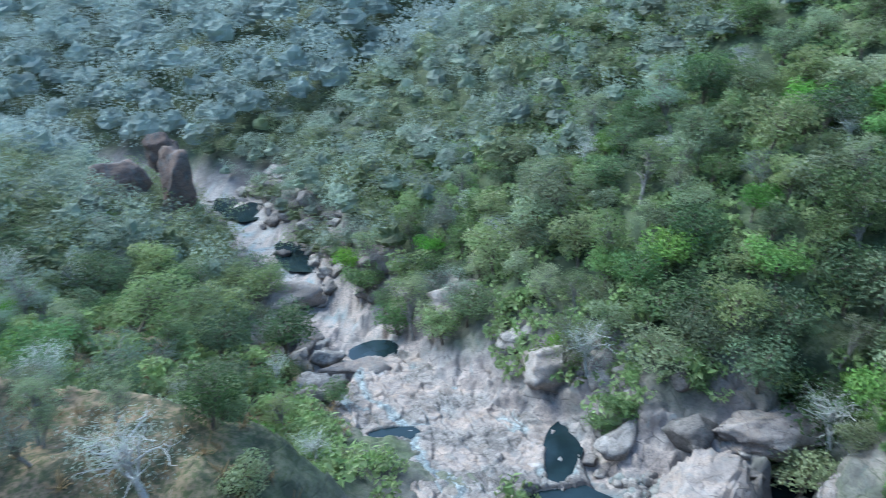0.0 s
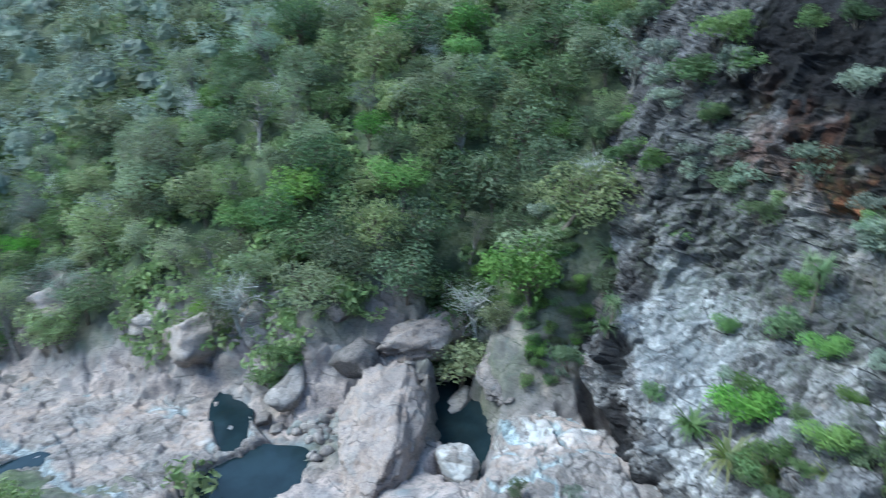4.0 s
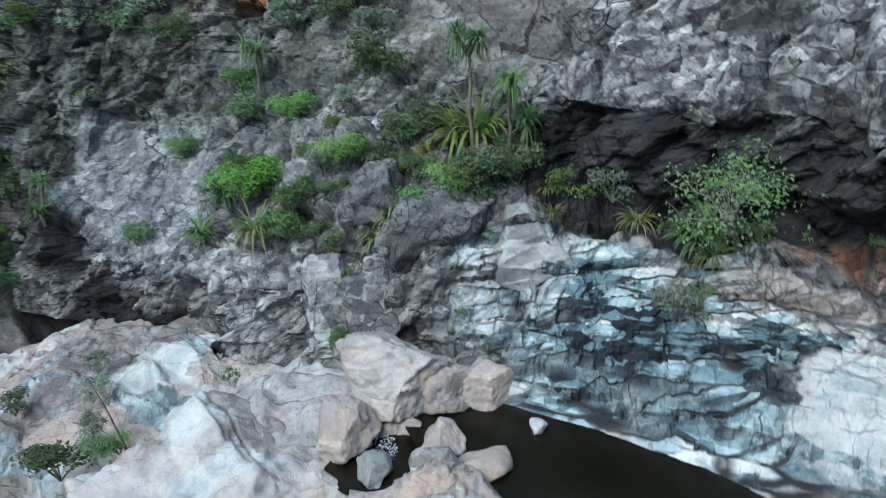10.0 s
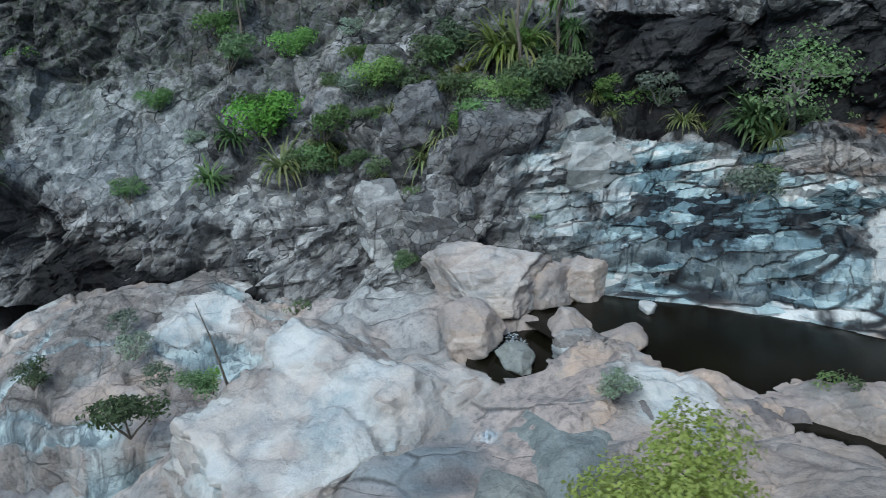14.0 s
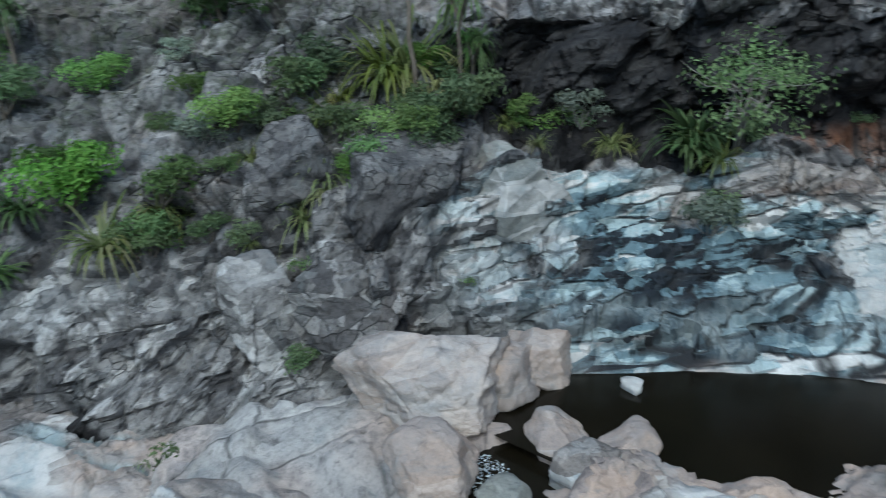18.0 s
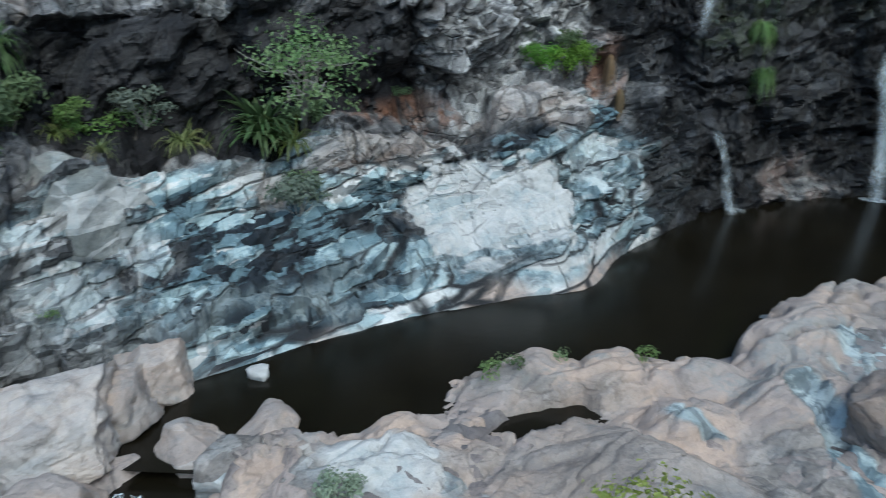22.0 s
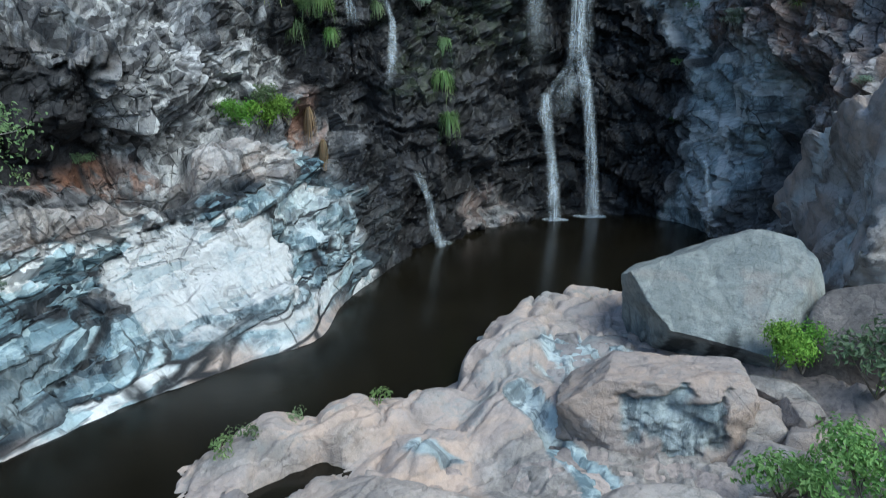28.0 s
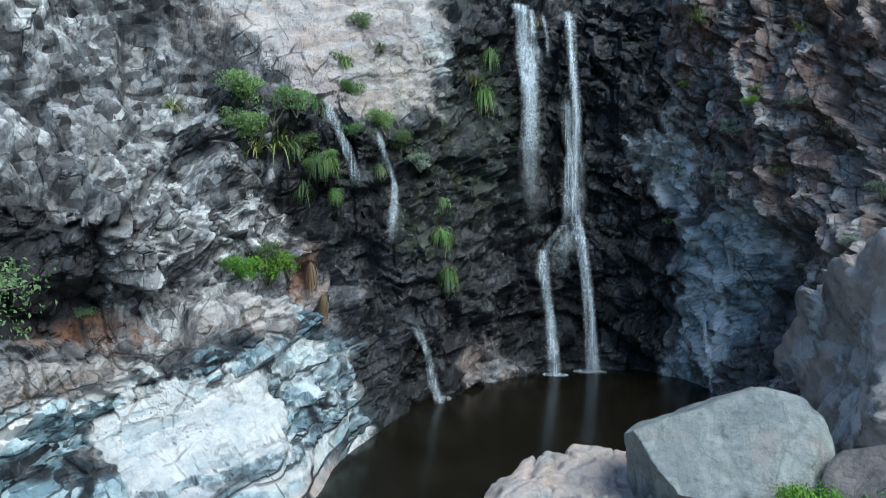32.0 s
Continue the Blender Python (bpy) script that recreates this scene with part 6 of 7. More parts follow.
for k in range(60):
    x, y = 14.6 + random.gauss(0, 1.1), 42.6 + random.gauss(0, 1.3)
    if k == 0:
        pebbles = [rock_mesh(190 + q, 2, cuts=10) for q in range(3)]
        for q, me in enumerate(pebbles):
            me.materials.append((BOULDER, GREY_BOULDER, DARK_BOULDER)[q])
    s = random.uniform(0.18, 0.5)
    ob = tagged(new("stone", pebbles[k % 3]), "loose rounded stone in the creek's stone pile", "rock", "stones of the creek pile")
    ob.matrix_world = pose(x, y, ground_at(x, y) + 0.2 * s, random.uniform(-30, 30), random.uniform(-30, 30), random.uniform(0, 360)) @ Matrix.Diagonal((s * 1.3, s, s * 0.8, 1))
# boulders along the creek
protos = [rock_mesh(170 + k, 3, cuts=13, square=random.uniform(3.2, 5.0), rough=0.12) for k in range(6)]
for k, me in enumerate(protos):
    me.materials.append((BOULDER, DARK_BOULDER, DARK_BOULDER, BOULDER, DARK_BOULDER, BOULDER)[k])
cand = np.stack([rng.uniform(-50, 34, 2600), rng.uniform(38, 140, 2600)], 1)
_, cd, cw, cout, _ = land(cand[:, 0], cand[:, 1])
picked = [(x, y, d) for (x, y), d, w in zip(cand, cd, cw) if w > 0.75 and 1.0 < d < 11 and not inside(np.array([x]), np.array([y]), CREEK_SLAB)[0] and random.random() < (0.95 if d > 3.5 else 0.3)][:295]
for x, y, d in picked:
    s = random.uniform(0.35, 1.0) * random.uniform(0.6, 1.5) * (1.25 if d > 3 else 0.8)
    ob = tagged(new("boulder", protos[random.randrange(6)]), "weathered grey-brown boulder on the creek bank", "rock", "boulders along the creek")
    ob.matrix_world = pose(x, y, ground_at(x, y) + 0.1 * s, random.uniform(-20, 20), random.uniform(-20, 20), random.uniform(0, 360)) @ Matrix.Diagonal((s * random.uniform(0.9, 1.6), s, s * random.uniform(0.6, 1.0), 1))


# ---- plants on the cliff and the banks ----
SHRUB_KINDS = {
    "dark": ("shrub", "dense dark green shrub rooted in the rock", shrub_shape(201, 1.0, 1.15, 1050, 0.06), BARK, LEAF_DARK),
    "mid": ("shrub", "leafy green shrub growing from a cliff ledge", shrub_shape(202, 1.0, 1.2, 1050, 0.06), BARK, LEAF_MID),
    "bright": ("shrub", "fresh bright green shrub on the rock", shrub_shape(203, 1.0, 1.15, 1900, 0.045, 0.55), BARK, LEAF_BRIGHT),
    "grey": ("shrub", "wispy grey-green shrub clinging to the cliff", shrub_shape(204, 0.85, 1.25, 1000, 0.056, 0.6, 8), PALE_BARK, LEAF_GREY),
    "sprig": ("sprig", "small sparse green seedling in a rock crack", shrub_shape(205, 1.0, 1.2, 90, 0.12, 0.4, 4), BARK, LEAF_MID),
}
shrubs = {k: plant(n, label, "shrub", *shape, wm, lm, "stem", "foliage") for k, (n, label, shape, wm, lm) in SHRUB_KINDS.items()}


def tuft(name, label, seed, count, length, width, droop, rise, material, reach=1.0):
    base = tagged(new(name), label, "grass")
    for q in range(2):
        part("foliage", raw_mesh("foliage", *blades(seed + q, count // 2, length, width, droop, rise, (0, 0, 0), reach), 4, True), material, base)
    return base


shrubs["tuft"] = tuft("grass_tuft", "arching yellow-green grass tuft on a ledge", 211, 90, 1.0, 0.022, 0.95, 1.15, GRASS)
shrubs["strap"] = tuft("strap_plant", "dark strap-leaved plant on the rock shelf", 212, 70, 1.0, 0.04, 0.7, 1.0, LEAF_DARK)
shrubs["hang"] = tuft("hanging_grass", "long hanging green grass beside the wet rock", 213, 240, 1.0, 0.014, 1.35, 0.85, LEAF_MID, 0.75)
shrubs["straw"] = tuft("dry_grass", "hanging clump of straw-coloured dead grass", 214, 120, 1.0, 0.02, 1.7, 0.4, DRY, 0.4)


def grow(kind, x, y, z, size, tall=1.0, snap=True, lean=0.0):
    if snap:
        p = cliff_at(x, y, z)
        x, y, z = p.x, p.y, p.z
    if kind in ("hang", "straw") and snap and size > 0.75:
        for _ in range(3):
            grow(kind, x + random.uniform(-0.5, 0.5), y + random.uniform(-0.5, 0.5), z + random.uniform(-0.6, 0.4), size * random.uniform(0.35, 0.55))
        size *= 0.5
    copy_thing(shrubs[kind], at(x, y, z - (0.25 * size if kind in ("grey", "mid", "dark", "bright") else 0.06), random.uniform(0, 360), size, lean, tall))


random.seed(12)
# bench and gully above the washed cliff
for kind, x, y, z, size in [("mid", 27.7, 18.1, 5.2, 1.4), ("bright", 27.3, 15.4, 5.5, 1.2), ("bright", 24.1, 16.5, 3.0, 1.7), ("mid", 24.9, 16.6, 3.5, 1.3), ("strap", 24.6, 17.7, 2.6, 1.3), ("mid", 21.7, 14.0, 3.5, 1.2), ("bright", 22.1, 13.9, 1.9, 1.3),
                            ("tuft", 22.0, 15.6, 2.0, 1.7), ("mid", 21.5, 14.6, 1.9, 1.1), ("tuft", 22.2, 14.1, 2.8, 1.2), ("bright", 29.7, 21.7, 2.9, 1.0), ("mid", 24.6, 22.1, 0.3, 0.9), ("strap", 23.5, 18.6, 1.2, 1.3), ("mid", 22.4, 11.8, 5.1, 0.9)]:
    grow(kind, x, y, z, size, 1.0, False)
for kind, x, y, z, size in [("grey", 22.3, 12.8, 4.7, 0.9), ("mid", 23.0, 9.7, 5.8, 1.2), ("dark", 23.3, 8.8, 6.0, 1.3), ("tuft", 21.9, 7.0, 6.1, 2.5), ("tuft", 21.9, 7.6, 6.0, 2.0), ("tuft", 21.2, 6.4, 5.6, 1.7), ("dark", 20.0, 6.7, 5.0, 1.4), ("dark", 20.6, 5.6, 5.1, 1.3),
                            ("dark", 19.5, 7.0, 4.5, 1.0), ("mid", 19.7, 7.4, 5.1, 0.8), ("grey", 19.7, 2.4, 5.0, 1.1), ("tuft", 19.2, 1.6, 4.1, 1.1), ("tuft", 18.7, 4.4, 4.5, 0.6), ("strap", 18.0, -0.3, 4.4, 1.8), ("strap", 17.6, 0.1, 4.2, 1.4), ("tuft", 16.7, -0.2, 4.0, 1.2)]:
    grow(kind, x, y, z, size, 1.0, False)
for kind, x, y, z, size in [("grey", 15.7, 0.8, 2.7, 1.1), ("mid", 16.0, 0.4, 2.8, 0.7), ("mid", 17.2, -1.2, 4.4, 0.8), ("straw", 18.3, 2.4, 3.2, 0.5), ("grey", 26.6, 12.9, 6.4, 0.8), ("mid", 31.2, 19.0, 6.0, 1.3), ("sprig", 16.6, -2.6, 4.6, 0.4), ("sprig", 19.0, 11.7, 2.5, 0.5),
                            ("tuft", 19.3, 12.1, 2.3, 0.5), ("mid", 18.0, 11.2, -0.3, 0.7), ("sprig", 17.2, 7.2, 1.5, 0.3), ("grey", 27.5, 19.8, 1.6, 0.8), ("mid", 15.8, -4.2, 4.8, 0.5)]:
    grow(kind, x, y, z, size)
# the spur and the black overhangs
for kind, x, y, z, size in [("mid", 34.3, 17.8, 13.7, 1.2), ("mid", 34.5, 16.2, 12.6, 1.3), ("mid", 33.2, 14.1, 13.5, 1.2), ("dark", 33.0, 12.3, 12.5, 2.0), ("dark", 31.3, 10.6, 12.4, 1.6), ("grey", 34.3, 21.3, 11.0, 1.8), ("grey", 32.2, 16.1, 9.2, 1.7), ("mid", 30.7, 14.2, 9.3, 1.3),
                            ("grey", 32.1, 16.9, 9.4, 1.2), ("dark", 33.8, 8.0, 14.7, 2.4), ("dark", 34.7, 6.7, 15.1, 2.6), ("grey", 31.1, 9.0, 11.9, 0.9), ("grey", 29.3, 10.6, 10.3, 0.7), ("mid", 39.7, 34.4, 13.7, 2.0), ("grey", 39.8, 36.8, 12.7, 2.0), ("mid", 39.7, 29.2, 14.6, 1.8)]:
    grow(kind, x, y, z, size, 1.0, False)
for kind, x, y, z, size in [("dark", 38.3, 38.4, 6.8, 2.2), ("dark", 41.2, 43.3, 2.3, 2.6), ("strap", 28.6, 29.3, -0.2, 1.3), ("strap", 36.0, 36.5, 0.4, 1.8), ("dark", 45.9, 45.4, 15.6, 2.5), ("grey", 42.2, 38.8, 14.0, 2.2), ("mid", 39.6, 33.8, 13.3, 2.0), ("mid", 40.1, 32.8, 16.2, 2.4),
                            ("grey", 39.7, 30.6, 14.5, 2.0), ("grey", 38.5, 34.8, 11.7, 1.6), ("dark", 40.2, 42.4, 7.6, 2.2), ("dark", 42.7, 49.5, -3.3, 2.5), ("mid", 34.3, 29.6, 4.3, 1.2), ("grey", 36.2, 30.2, 9.2, 1.5), ("mid", 33.6, 23.6, 8.0, 1.4), ("dark", 29.4, 33.4, -5.2, 1.8), ("dark", 34.4, 35.4, -1.5, 1.9)]:
    grow(kind, x, y, z, size, 1.0, False)
# round the falls
for kind, x, y, z, size in [("bright", 13.0, -9.9, 11.7, 1.2), ("mid", 12.3, -10.0, 11.3, 1.2), ("tuft", 12.4, -10.7, 10.2, 1.2), ("bright", 13.1, -10.0, 10.4, 1.0), ("mid", 13.3, -9.6, 10.8, 1.0), ("bright", 11.6, -10.5, 11.5, 0.9), ("tuft", 12.9, -10.1, 10.0, 1.0),
                            ("hang", 12.1, -11.5, 10.4, 0.8), ("mid", 11.8, -11.6, 10.2, 0.7), ("hang", 11.3, -11.8, 9.8, 0.9), ("hang", 10.8, -11.7, 9.7, 0.8), ("bright", 11.4, -11.7, 9.2, 0.6), ("hang", 12.0, -11.9, 8.8, 0.8), ("hang", 10.6, -11.8, 8.5, 0.6), ("bright", 9.0, -13.2, 11.0, 0.8), ("bright", 8.5, -13.8, 10.2, 0.8), ("grey", 7.8, -14.4, 9.5, 0.7)]:
    grow(kind, x, y, z, size, 1.0, False)
for kind, x, y, z, size in [("hang", 6.9, -14.8, 8.1, 0.6), ("hang", 6.9, -14.2, 6.8, 0.9), ("hang", 6.6, -13.9, 5.2, 0.9), ("tuft", 5.9, -17.6, 13.2, 0.9), ("hang", 5.5, -19.6, 14.9, 0.9), ("hang", 5.6, -17.7, 12.8, 1.1), ("bright", 12.5, -8.0, 5.6, 0.9), ("bright", 12.3, -9.1, 5.5, 1.0),
                            ("bright", 11.9, -10.3, 5.6, 0.9), ("mid", 12.3, -8.7, 6.2, 0.8), ("straw", 11.4, -11.1, 5.8, 0.9), ("straw", 10.8, -10.7, 4.7, 0.7), ("tuft", -5.4, -15.7, 12.4, 0.6), ("bright", -5.1, -15.0, 11.7, 0.4), ("grey", -4.7, -16.2, 10.8, 0.7)]:
    grow(kind, x, y, z, size, 1.0, False)
for kind, x, y, z, size in [("grey", -4.2, -15.6, 8.6, 0.7), ("tuft", -6.0, -14.3, 9.2, 0.6), ("tuft", -3.8, -18.7, 15.8, 0.9), ("mid", 10.8, -16.3, 15.6, 0.7), ("sprig", 11.2, -14.4, 13.6, 0.6), ("sprig", -6.4, -13.8, 11.6, 0.6), ("sprig", -2.9, -18.8, 9.2, 0.5), ("sprig", -2.6, -19.0, 7.0, 0.5),
                            ("grey", -8.2, -12.2, 9.4, 0.7), ("sprig", -2.7, -18.9, 4.6, 0.4), ("tuft", 2.6, -20.8, 16.9, 0.5), ("grey", -7.4, -10.0, 8.6, 0.6), ("tuft", 15.6, -9.4, 11.6, 0.8), ("tuft", -7.4, -13.4, 10.9, 0.6)]:
    grow(kind, x, y, z, size)
# banks of bedrock and boulders
for kind, x, y, z, size in [("dark", 13.7, 19.6, -2.9, 1.3), ("bright", 13.1, 17.0, -1.5, 0.55), ("grey", 17.0, 20.3, -2.5, 0.8), ("dark", 17.3, 23.7, -3.6, 0.8), ("mid", 12.7, 17.2, -1.1, 0.7), ("grey", 14.8, 18.9, -2.2, 0.6), ("grey", 8.8, 7.5, 0.6, 0.6), ("sprig", 8.3, 2.2, 0, 0.45), ("sprig", 6.2, 0.1, 0, 0.5), ("sprig", 7.5, 1.3, 0, 0.35),
                            ("sprig", 8.7, 2.7, 0, 0.5), ("bright", -2.7, -1.2, 1.5, 0.8), ("bright", -3.4, -1.6, 1.3, 0.9), ("mid", -1.8, 2.7, 1.0, 1.0), ("bright", -3.1, 2.8, 1.0, 1.1), ("dark", -4.6, -0.7, 1.4, 1.2),
                            ("bright", -4.4, 1.2, 1.3, 1.2), ("mid", -4.8, 3.4, 1.5, 1.3), ("grey", 18.6, 21.0, -2.4, 0.7), ("sprig", 16.4, 15.0, -1.0, 0.6),
                            ("mid", 14.2, 49.9, -10.9, 2.2), ("mid", 12.6, 49.4, -11.2, 1.8), ("dark", 20.0, 48.8, -9.2, 2.0), ("grey", 16.6, 53.5, -9.0, 2.0), ("bright", 15.2, 52.0, -9.8, 1.6), ("dark", 28.6, 44.5, -6.8, 1.8), ("bright", 30.2, 46.0, -6.6, 1.5)]:
    grow(kind, x, y, max(z, ground_at(x, y), bank_at(x, y) if -1 < x < 11 and -8 < y < 8 else -99) if y < 30 else ground_at(x, y), size, 1.0, False)
# scrub on the scree beside the spur, clear of the cave pool
for n in range(94):
    x, y = (random.uniform(26.5, 34.5), random.uniform(34.5, 41.5)) if n < 60 else (random.uniform(24, 37), random.uniform(38.5, 47.5))
    kind = random.choice(("dark", "mid", "mid", "bright", "grey", "dark"))
    size = random.uniform(0.6, 1.2) if n < 60 else random.uniform(0.8, 1.7)
    cx, cy = x - 25.2, y - 39.6
    if math.hypot((cx * 0.9 - cy * 0.44) / 4.3, (cx * 0.44 + cy * 0.9) / 9.0) > 1:
        grow(kind, x, y, ground_at(x, y), size, 1.0, False)
# ledge plants scattered over stretches of the cliff
ledge = np.random.default_rng(91)
for s0, s1, v0, v1, count, kinds, lo, hi in [(1.0, 4.2, 3.6, 5.9, 26, ("mid", "grey", "dark", "grey"), 0.9, 1.9), (3.6, 4.9, 1.5, 3.2, 24, ("mid", "mid", "bright", "tuft", "dark"), 0.6, 1.25), (4.9, 6.4, 2.75, 3.1, 9, ("dark", "mid", "tuft"), 0.6, 1.0),
                                             (10.0, 11.5, 3.4, 4.9, 8, ("bright", "tuft", "hang"), 0.4, 0.8), (14.0, 18.0, 2.0, 5.8, 16, ("mid", "bright", "tuft", "grey"), 0.35, 0.75)]:
    spots = np.flatnonzero((S > s0) & (S < s1) & (V > v0) & (V < v1))
    for k in ledge.choice(spots, count, replace=False):
        grow(kinds[int(ledge.integers(len(kinds)))], *cliff_p[k], float(ledge.uniform(lo, hi)), 1.0, False)
for p in shrubs.values():
    drop_pattern(p)

# strap-leaved palms on the bench
for x, y, z, h, heads, seed in [(20.6, 5.9, 5.4, 3.0, 2, 221), (20.8, 7.1, 5.9, 4.2, 3, 222), (21.2, 5.2, 5.6, 1.4, 2, 223), (29.8, 17.7, 5.9, 2.4, 3, 224), (28.6, 29.3, -0.4, 2.0, 2, 225)]:
    g = cliff_at(x, y, z)
    wood, tops = pandanus_shape(seed, h, heads, 0.85)
    ob = plant("pandanus", "pandanus with a bare trunk and strap-leaf heads", "tree", wood, None, BARK, LEAF_MID)
    for top in tops:
        part("leaf_head", raw_mesh("leaf_head", *top, 4, True), LEAF_MID, ob)
    ob.matrix_world = at(g.x, g.y, g.z - 0.1, random.uniform(0, 360))

# small crooked tree against the black rock
wood, leaves = tree_shape(231, 2.8, 1.5, 9, 1500, 0.055, 0.6, True, 0.5)
g = cliff_at(17.2, -0.5, 4.4)
ob = plant("small_tree", "small leafy tree with crooked pale branches", "tree", wood, leaves, PALE_BARK, LEAF_MID)
ob.matrix_world = at(g.x - 0.3, g.y - 0.4, g.z - 0.1, 40, 1.1, -12)
# lime-green tree under the camera's last stand
ob = plant("lime_tree", "young tree with lime-yellow leaves on the bank", "tree", *tree_shape(232, 3.5, 1.25, 11, 9000, 0.042, 0.65, False, 0.15), BARK, LEAF_LIME)
ob.matrix_world = at(2.95, 8.6, max(ground_at(2.95, 8.6), bank_at(2.95, 8.6)) + 0.1, 30, 1.0)
# dead sapling on the dome slab
v, f = tube(np.array([(0, 0, -0.2), (-0.1, 0.15, 0.8), (-0.25, 0.3, 1.9), (-0.45, 0.5, 3.0)]), np.array([0.05, 0.035, 0.022, 0.008]), 6)
ob = part("dead_sapling", raw_mesh("dead_sapling", v, f, 4, True), BARK)
tagged(ob, "thin bare dead sapling on the dome slab", "tree")
ob.matrix_world = pose(12.8, 16.45, -1.5)


# ---- falling water ----
def veil(path, width, seed, layers=3, fade=(0.02, 0.95)):
    """Thin overlapping sheets of water down a path of points, dense along the middle and frayed at the edges."""
    r = np.random.default_rng(seed)
    path = np.array(path, float)
    rows, cols = 60, 13
    base = bend(path, np.linspace(0, len(path) - 1, rows))
    u = np.linspace(-1, 1, cols)
    tangent = np.array([0.78, 0.62, 0.0])
    verts, faces, dense = [], [], []
    for k in range(layers):
        t = np.linspace(0, 1, rows)
        q = np.stack([t * 7, np.full(rows, seed * 3.1 + k), np.zeros(rows)], 1)
        sway = width * (0.3 * fbm(q, 3, seed + k) + 0.6 * r.normal() + 0.45 * t * r.normal())
        w = 1.7 * width * (0.7 + 0.3 * fbm(q + 40, 3, seed + k) + 0.3 * t) * r.uniform(0.5, 1.3)
        fan = sway[:, None] + u[None, :] * np.maximum(w, 0.06)[:, None]
        p = base[:, None, :] + tangent * fan[..., None] + np.array([-0.1, 1.0, 0]) * (0.05 + 0.05 * k + 0.015 * (1 - u ** 2))[None, :, None]
        verts.append(p.reshape(-1, 3))
        faces.append(grid_faces(rows, cols) + k * rows * cols)
        d = ((1 - u ** 2) ** 2)[None, :] * (smooth(0, max(fade[0], 0.01), t) * smooth(1.0, fade[1], t))[:, None]
        dense.append(d.ravel())
    m = raw_mesh("strand", np.vstack(verts), np.vstack(faces), 4, True)
    field(m, "veil", np.clip(np.concatenate(dense) * 1.0, 0, 1))
    m.materials.append(VEIL)
    return m


def down_rock(points, lift=0.3):
    """A path close in front of the cliff's foremost rock."""
    pts = np.array(points, float)
    path = bend(pts, np.linspace(0, len(pts) - 1, 4 * (len(pts) - 1) + 1))
    out = []
    for x, y, z in path:
        near = cliff_p[(np.abs(cliff_p[:, 0] - x) < 0.45) & (np.abs(cliff_p[:, 2] - z) < 0.45) & (np.abs(cliff_p[:, 1] - y) < 2.5)]
        out.append(near[:, 1].max() if len(near) else y)
    out = np.array(out)
    out = np.maximum(out, np.convolve(np.pad(out, 2, mode="edge"), np.ones(5) / 5, "valid"))
    path[:, 1] = out + lift * 0.4
    return path


falls = tagged(new("waterfall"), "twin white strands of water down the dark cliff", "waterfall")
for path, width, seed, layers, fade in [
        ([(4.1, -20.3, 17.1), (3.9, -19.8, 15), (3.6, -19.4, 12.2), (3.5, -18.9, 9.6), (3.2, -18.9, 6.4)], 0.34, 1, 7, (0.02, 0.35)),
        ([(4.2, -20.4, 17.2), (3.8, -19.9, 15.6), (3.5, -19.6, 14.0), (3.55, -19.2, 11.4), (3.5, -18.9, 9.6)], 0.20, 11, 4, (0.02, 0.5)),
        ([(3.6, -20.4, 17.0), (3.4, -19.9, 15.6), (3.1, -19.6, 14.2)], 0.14, 7, 3, (0.05, 0.5)),
        ([(3.0, -20.6, 16.8), (2.8, -20.1, 15.6), (2.75, -19.8, 14.6)], 0.08, 13, 2, (0.05, 0.5)),
        ([(1.9, -21.0, 16.9), (1.7, -20.6, 14.5), (1.5, -20.4, 12), (1.6, -19.8, 9.5), (1.6, -19.6, 7.0)], 0.19, 2, 7, (0.02, 0.9)),
        ([(1.8, -20.9, 13.0), (1.6, -20.4, 10.6), (1.6, -19.9, 8.4), (1.5, -19.6, 6.6)], 0.34, 12, 4, (0.3, 0.8)),
        ([(1.6, -19.6, 7.3), (1.9, -19.4, 6.9), (2.5, -19.1, 6.2), (2.95, -18.8, 5.4)], 0.13, 3, 2, (0.2, 0.9)),
        ([(1.5, -19.5, 7.2), (1.8, -19.3, 6.0), (2.1, -19.1, 4.6)], 0.35, 9, 2, (0.3, 0.5)),
        ([(2.95, -18.8, 5.8), (2.8, -18.7, 4.5), (2.5, -18.5, 2.2), (2.3, -18.2, 0.0)], 0.17, 4, 6, (0.05, 0.99)),
        ([(1.5, -19.5, 7.4), (1.1, -19.4, 5.4), (0.8, -19.3, 2.6), (0.6, -19.1, 0.0)], 0.20, 5, 7, (0.05, 0.99))]:
    part("strand", veil(down_rock(path, 0.55), width, seed, layers, fade), VEIL, falls)["kind"] = "stuff"
small = tagged(new("waterfall"), "small trickle of white water into the pool", "waterfall")
part("strand", veil(down_rock([(7.6, -14.4, 3.4), (7.2, -14.0, 2.2), (7.1, -13.8, 1.0), (6.8, -13.8, 0.0)], 0.25), 0.13, 16, 4, (0.1, 0.98)), VEIL, small)["kind"] = "stuff"
step_fall = tagged(new("waterfall"), "small white cascade over the grey outlet step", "waterfall")
for q, dx in enumerate((0.0, 0.12)):
    part("strand", veil([(9.1 + dx, 9.86, -0.5), (9.12 + dx, 10.36, -1.0), (9.06 + dx, 11.0, -1.75), (9.09 + dx, 11.5, -2.2)], 0.14, 21 + q, 4, (0.1, 0.9)), VEIL, step_fall)["kind"] = "stuff"
thin = tagged(new("waterfall"), "thin trickles of water over dark wet rock", "waterfall")
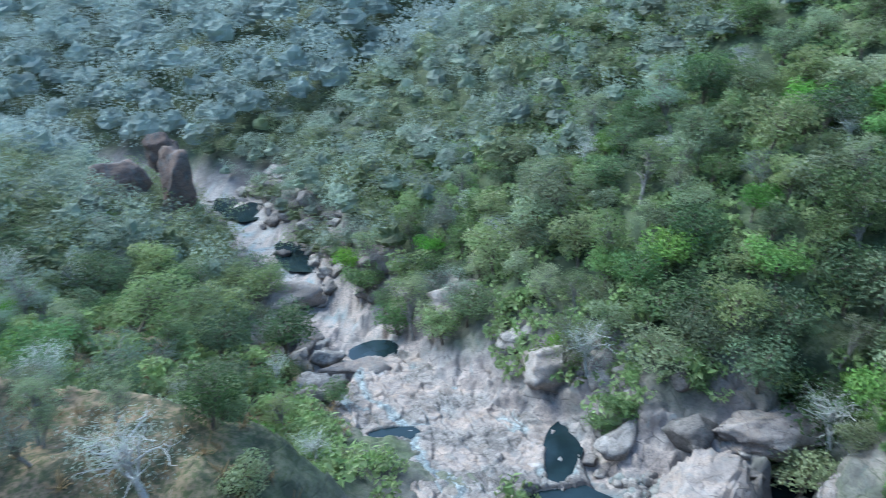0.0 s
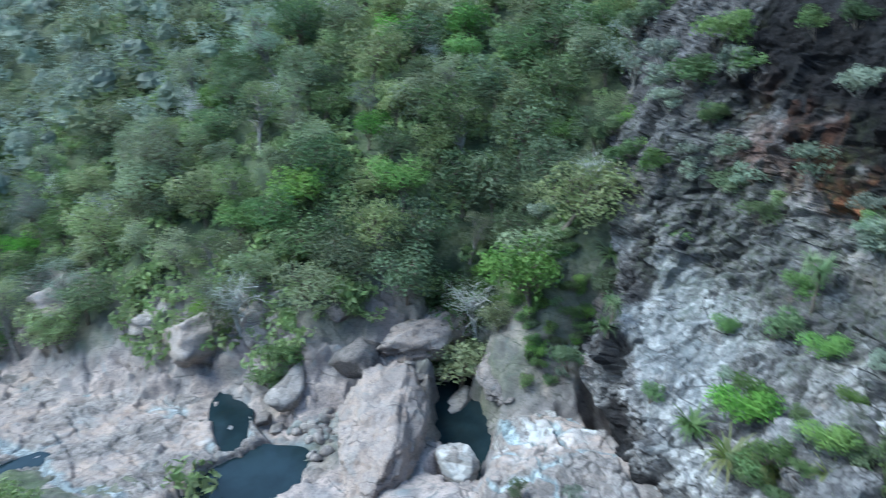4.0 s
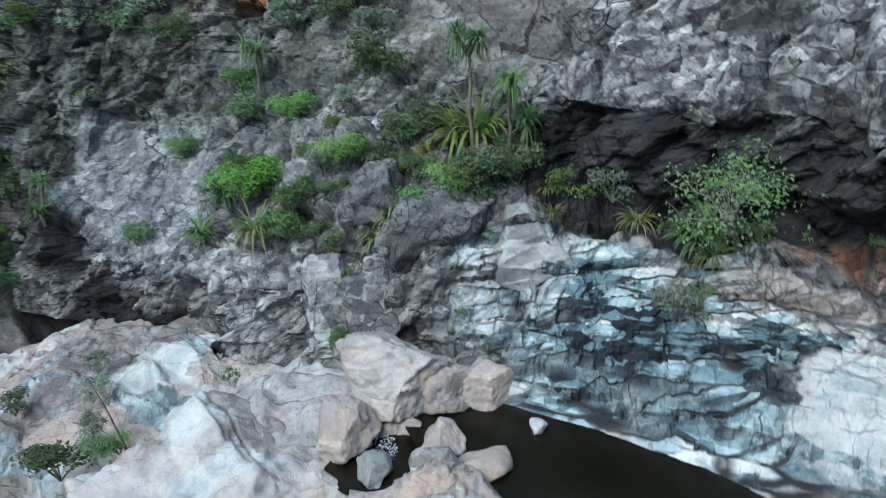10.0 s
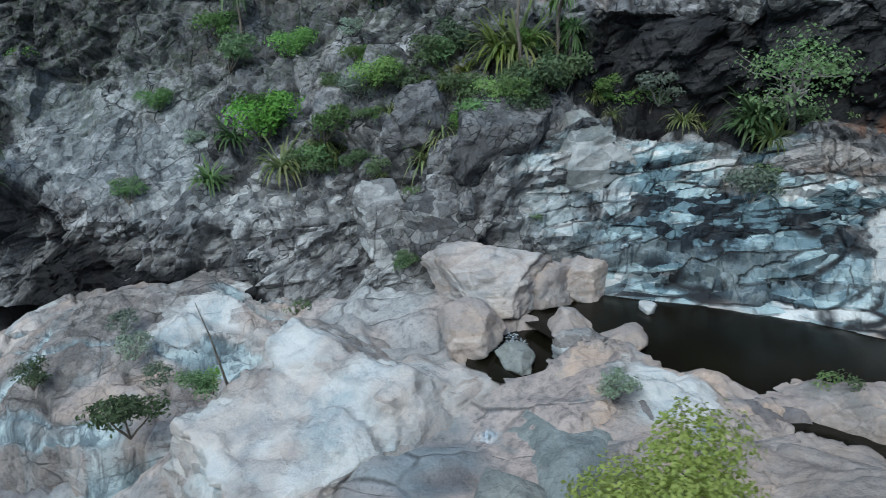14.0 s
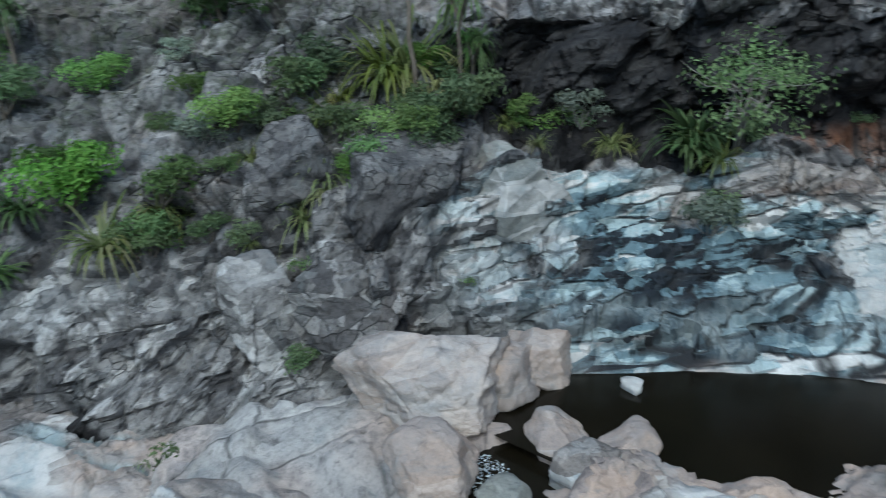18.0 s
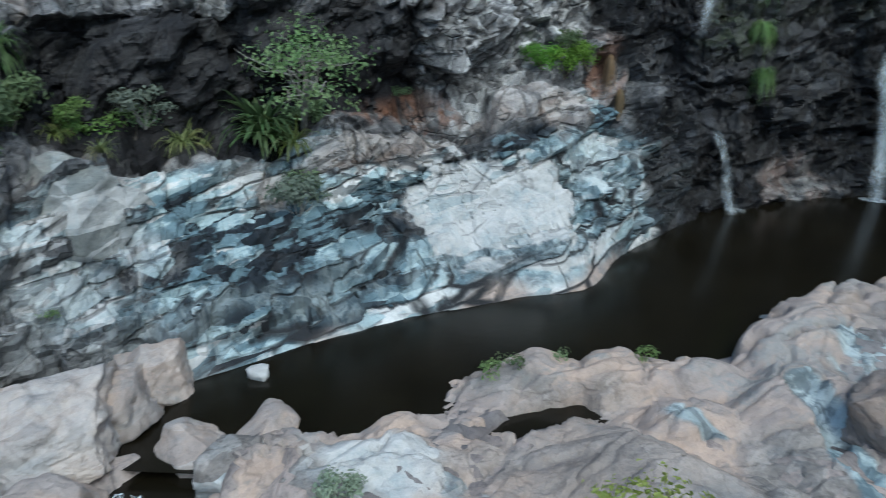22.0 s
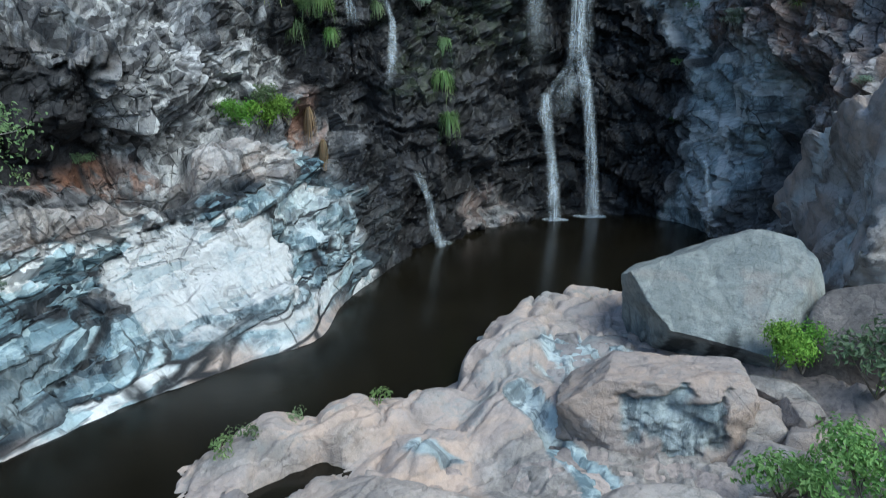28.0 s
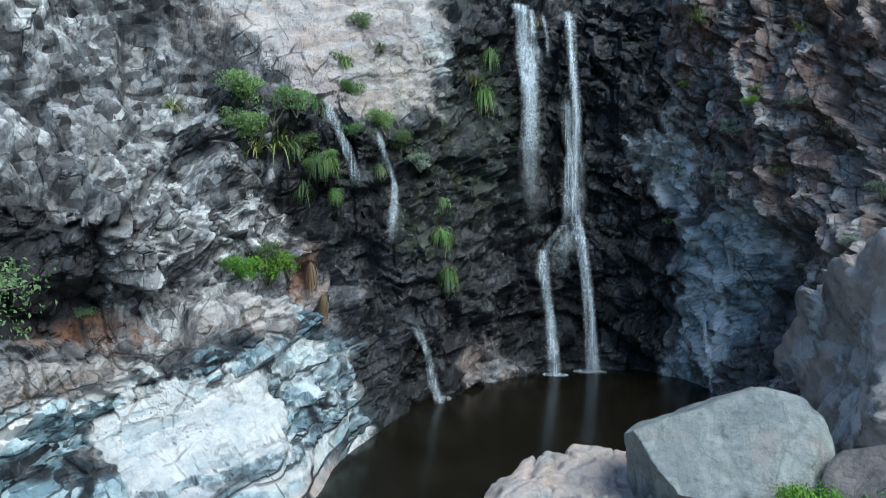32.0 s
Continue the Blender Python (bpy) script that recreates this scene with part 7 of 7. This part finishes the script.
for path, seed in [([(10.9, -12.4, 11.9), (10.3, -12.5, 10.4), (9.8, -12.7, 8.6)], 17), ([(9.1, -12.7, 10.8), (8.8, -13.4, 9.4), (8.6, -13.9, 8.2), (8.5, -14.2, 6.4)], 18), ([(-3.7, -18.1, 3.4), (-3.8, -18.0, 2.2), (-3.9, -17.9, 1.0), (-3.9, -17.8, 0.0)], 19)]:
    part("strand", veil(down_rock(path, 0.22), 0.12, seed, 3, (0.1, 0.7)), VEIL, thin)["kind"] = "stuff"


# foam where the water lands
def foam(x, y, z, rx, ry, count, seed):
    r = np.random.default_rng(seed)
    a, q = r.uniform(0, 6.28, count), np.sqrt(r.random(count))
    c = np.stack([x + np.cos(a) * q * rx, y + np.sin(a) * q * ry, np.full(count, z) + r.uniform(0.004, 0.02, count)], 1)
    v, f = leaf_cards(c, np.tile([0, 0, 6.0], (count, 1)), 0.035, 0.8, r)
    m = raw_mesh("foam", v, f, 4, False)
    m.materials.append(FALL)
    tagged(new("foam", m), "white foam flecks on the dark water", "foam", kind="stuff")


foam(2.3, -17.9, 0.01, 0.6, 0.3, 420, 1)
foam(0.7, -18.7, 0.01, 0.8, 0.3, 460, 2)
foam(6.8, -13.6, 0.01, 0.4, 0.3, 90, 3)
foam(12.3, 9.0, -0.22, 0.7, 0.45, 260, 4)

# dry grass on the western slope
rng = np.random.default_rng(77)
pieces = []
base_v, base_f = blades(240, 22, 0.7, 0.02, 0.6, 1.2)
for x, y in np.stack([rng.uniform(-48, -9, 480), rng.uniform(24, 72, 480)], 1):
    c, s = math.cos(x * 9), math.sin(x * 9)
    k = rng.uniform(0.6, 1.5)
    pieces.append((np.stack([(base_v[:, 0] * c - base_v[:, 1] * s) * k + x, (base_v[:, 0] * s + base_v[:, 1] * c) * k + y, base_v[:, 2] * k + ground_at(x, y) - 0.03], 1), base_f))
m = raw_mesh("dry_grass_slope", *joined(pieces), 4, False)
m.materials.append(DRY)
tagged(new("dry_grass_slope", m), "sparse straw-coloured grass on the western slope", "grass", kind="stuff")

# red-brown outcrops above the far bend of the creek
for x, y, z, size, turn, seed in [(-45.5, 112.0, -6.0, (3.0, 3.0, 5.5), 20, 251), (-52.0, 104.0, -3.5, (5.0, 3.0, 4.0), 40, 252), (-50.0, 119.0, -1.0, (2.6, 2.4, 3.2), 0, 253), (-9.0, 88.0, -9.5, (2.6, 2.2, 2.0), 30, 254),
                                  (-23.0, 87.5, -15.0, (4.6, 2.4, 2.0), 10, 255), (-10.8, 67.0, -15.0, (3.4, 2.2, 1.8), 15, 256), (1.5, 73.0, -13.6, (4.2, 2.2, 1.8), 20, 257), (9.6, 57.5, -11.4, (3.6, 2.4, 2.0), 35, 258)]:
    far_side = y > 100
    rock("outcrop" if far_side else "boulder", "rust-streaked dark cliff outcrop above the creek" if far_side else "large weathered dark boulder beside the creek", (x, y, max(z, ground_at(x, y) + 0.1 * size[2])), size, turn, DARK_BOULDER if far_side or seed in (254, 256) else BOULDER, seed, (0, 4), 4,
         fields={"rust": 0.3} if far_side else {"pink": 0.3}, square=5.0, cuts=9, rough=0.12)
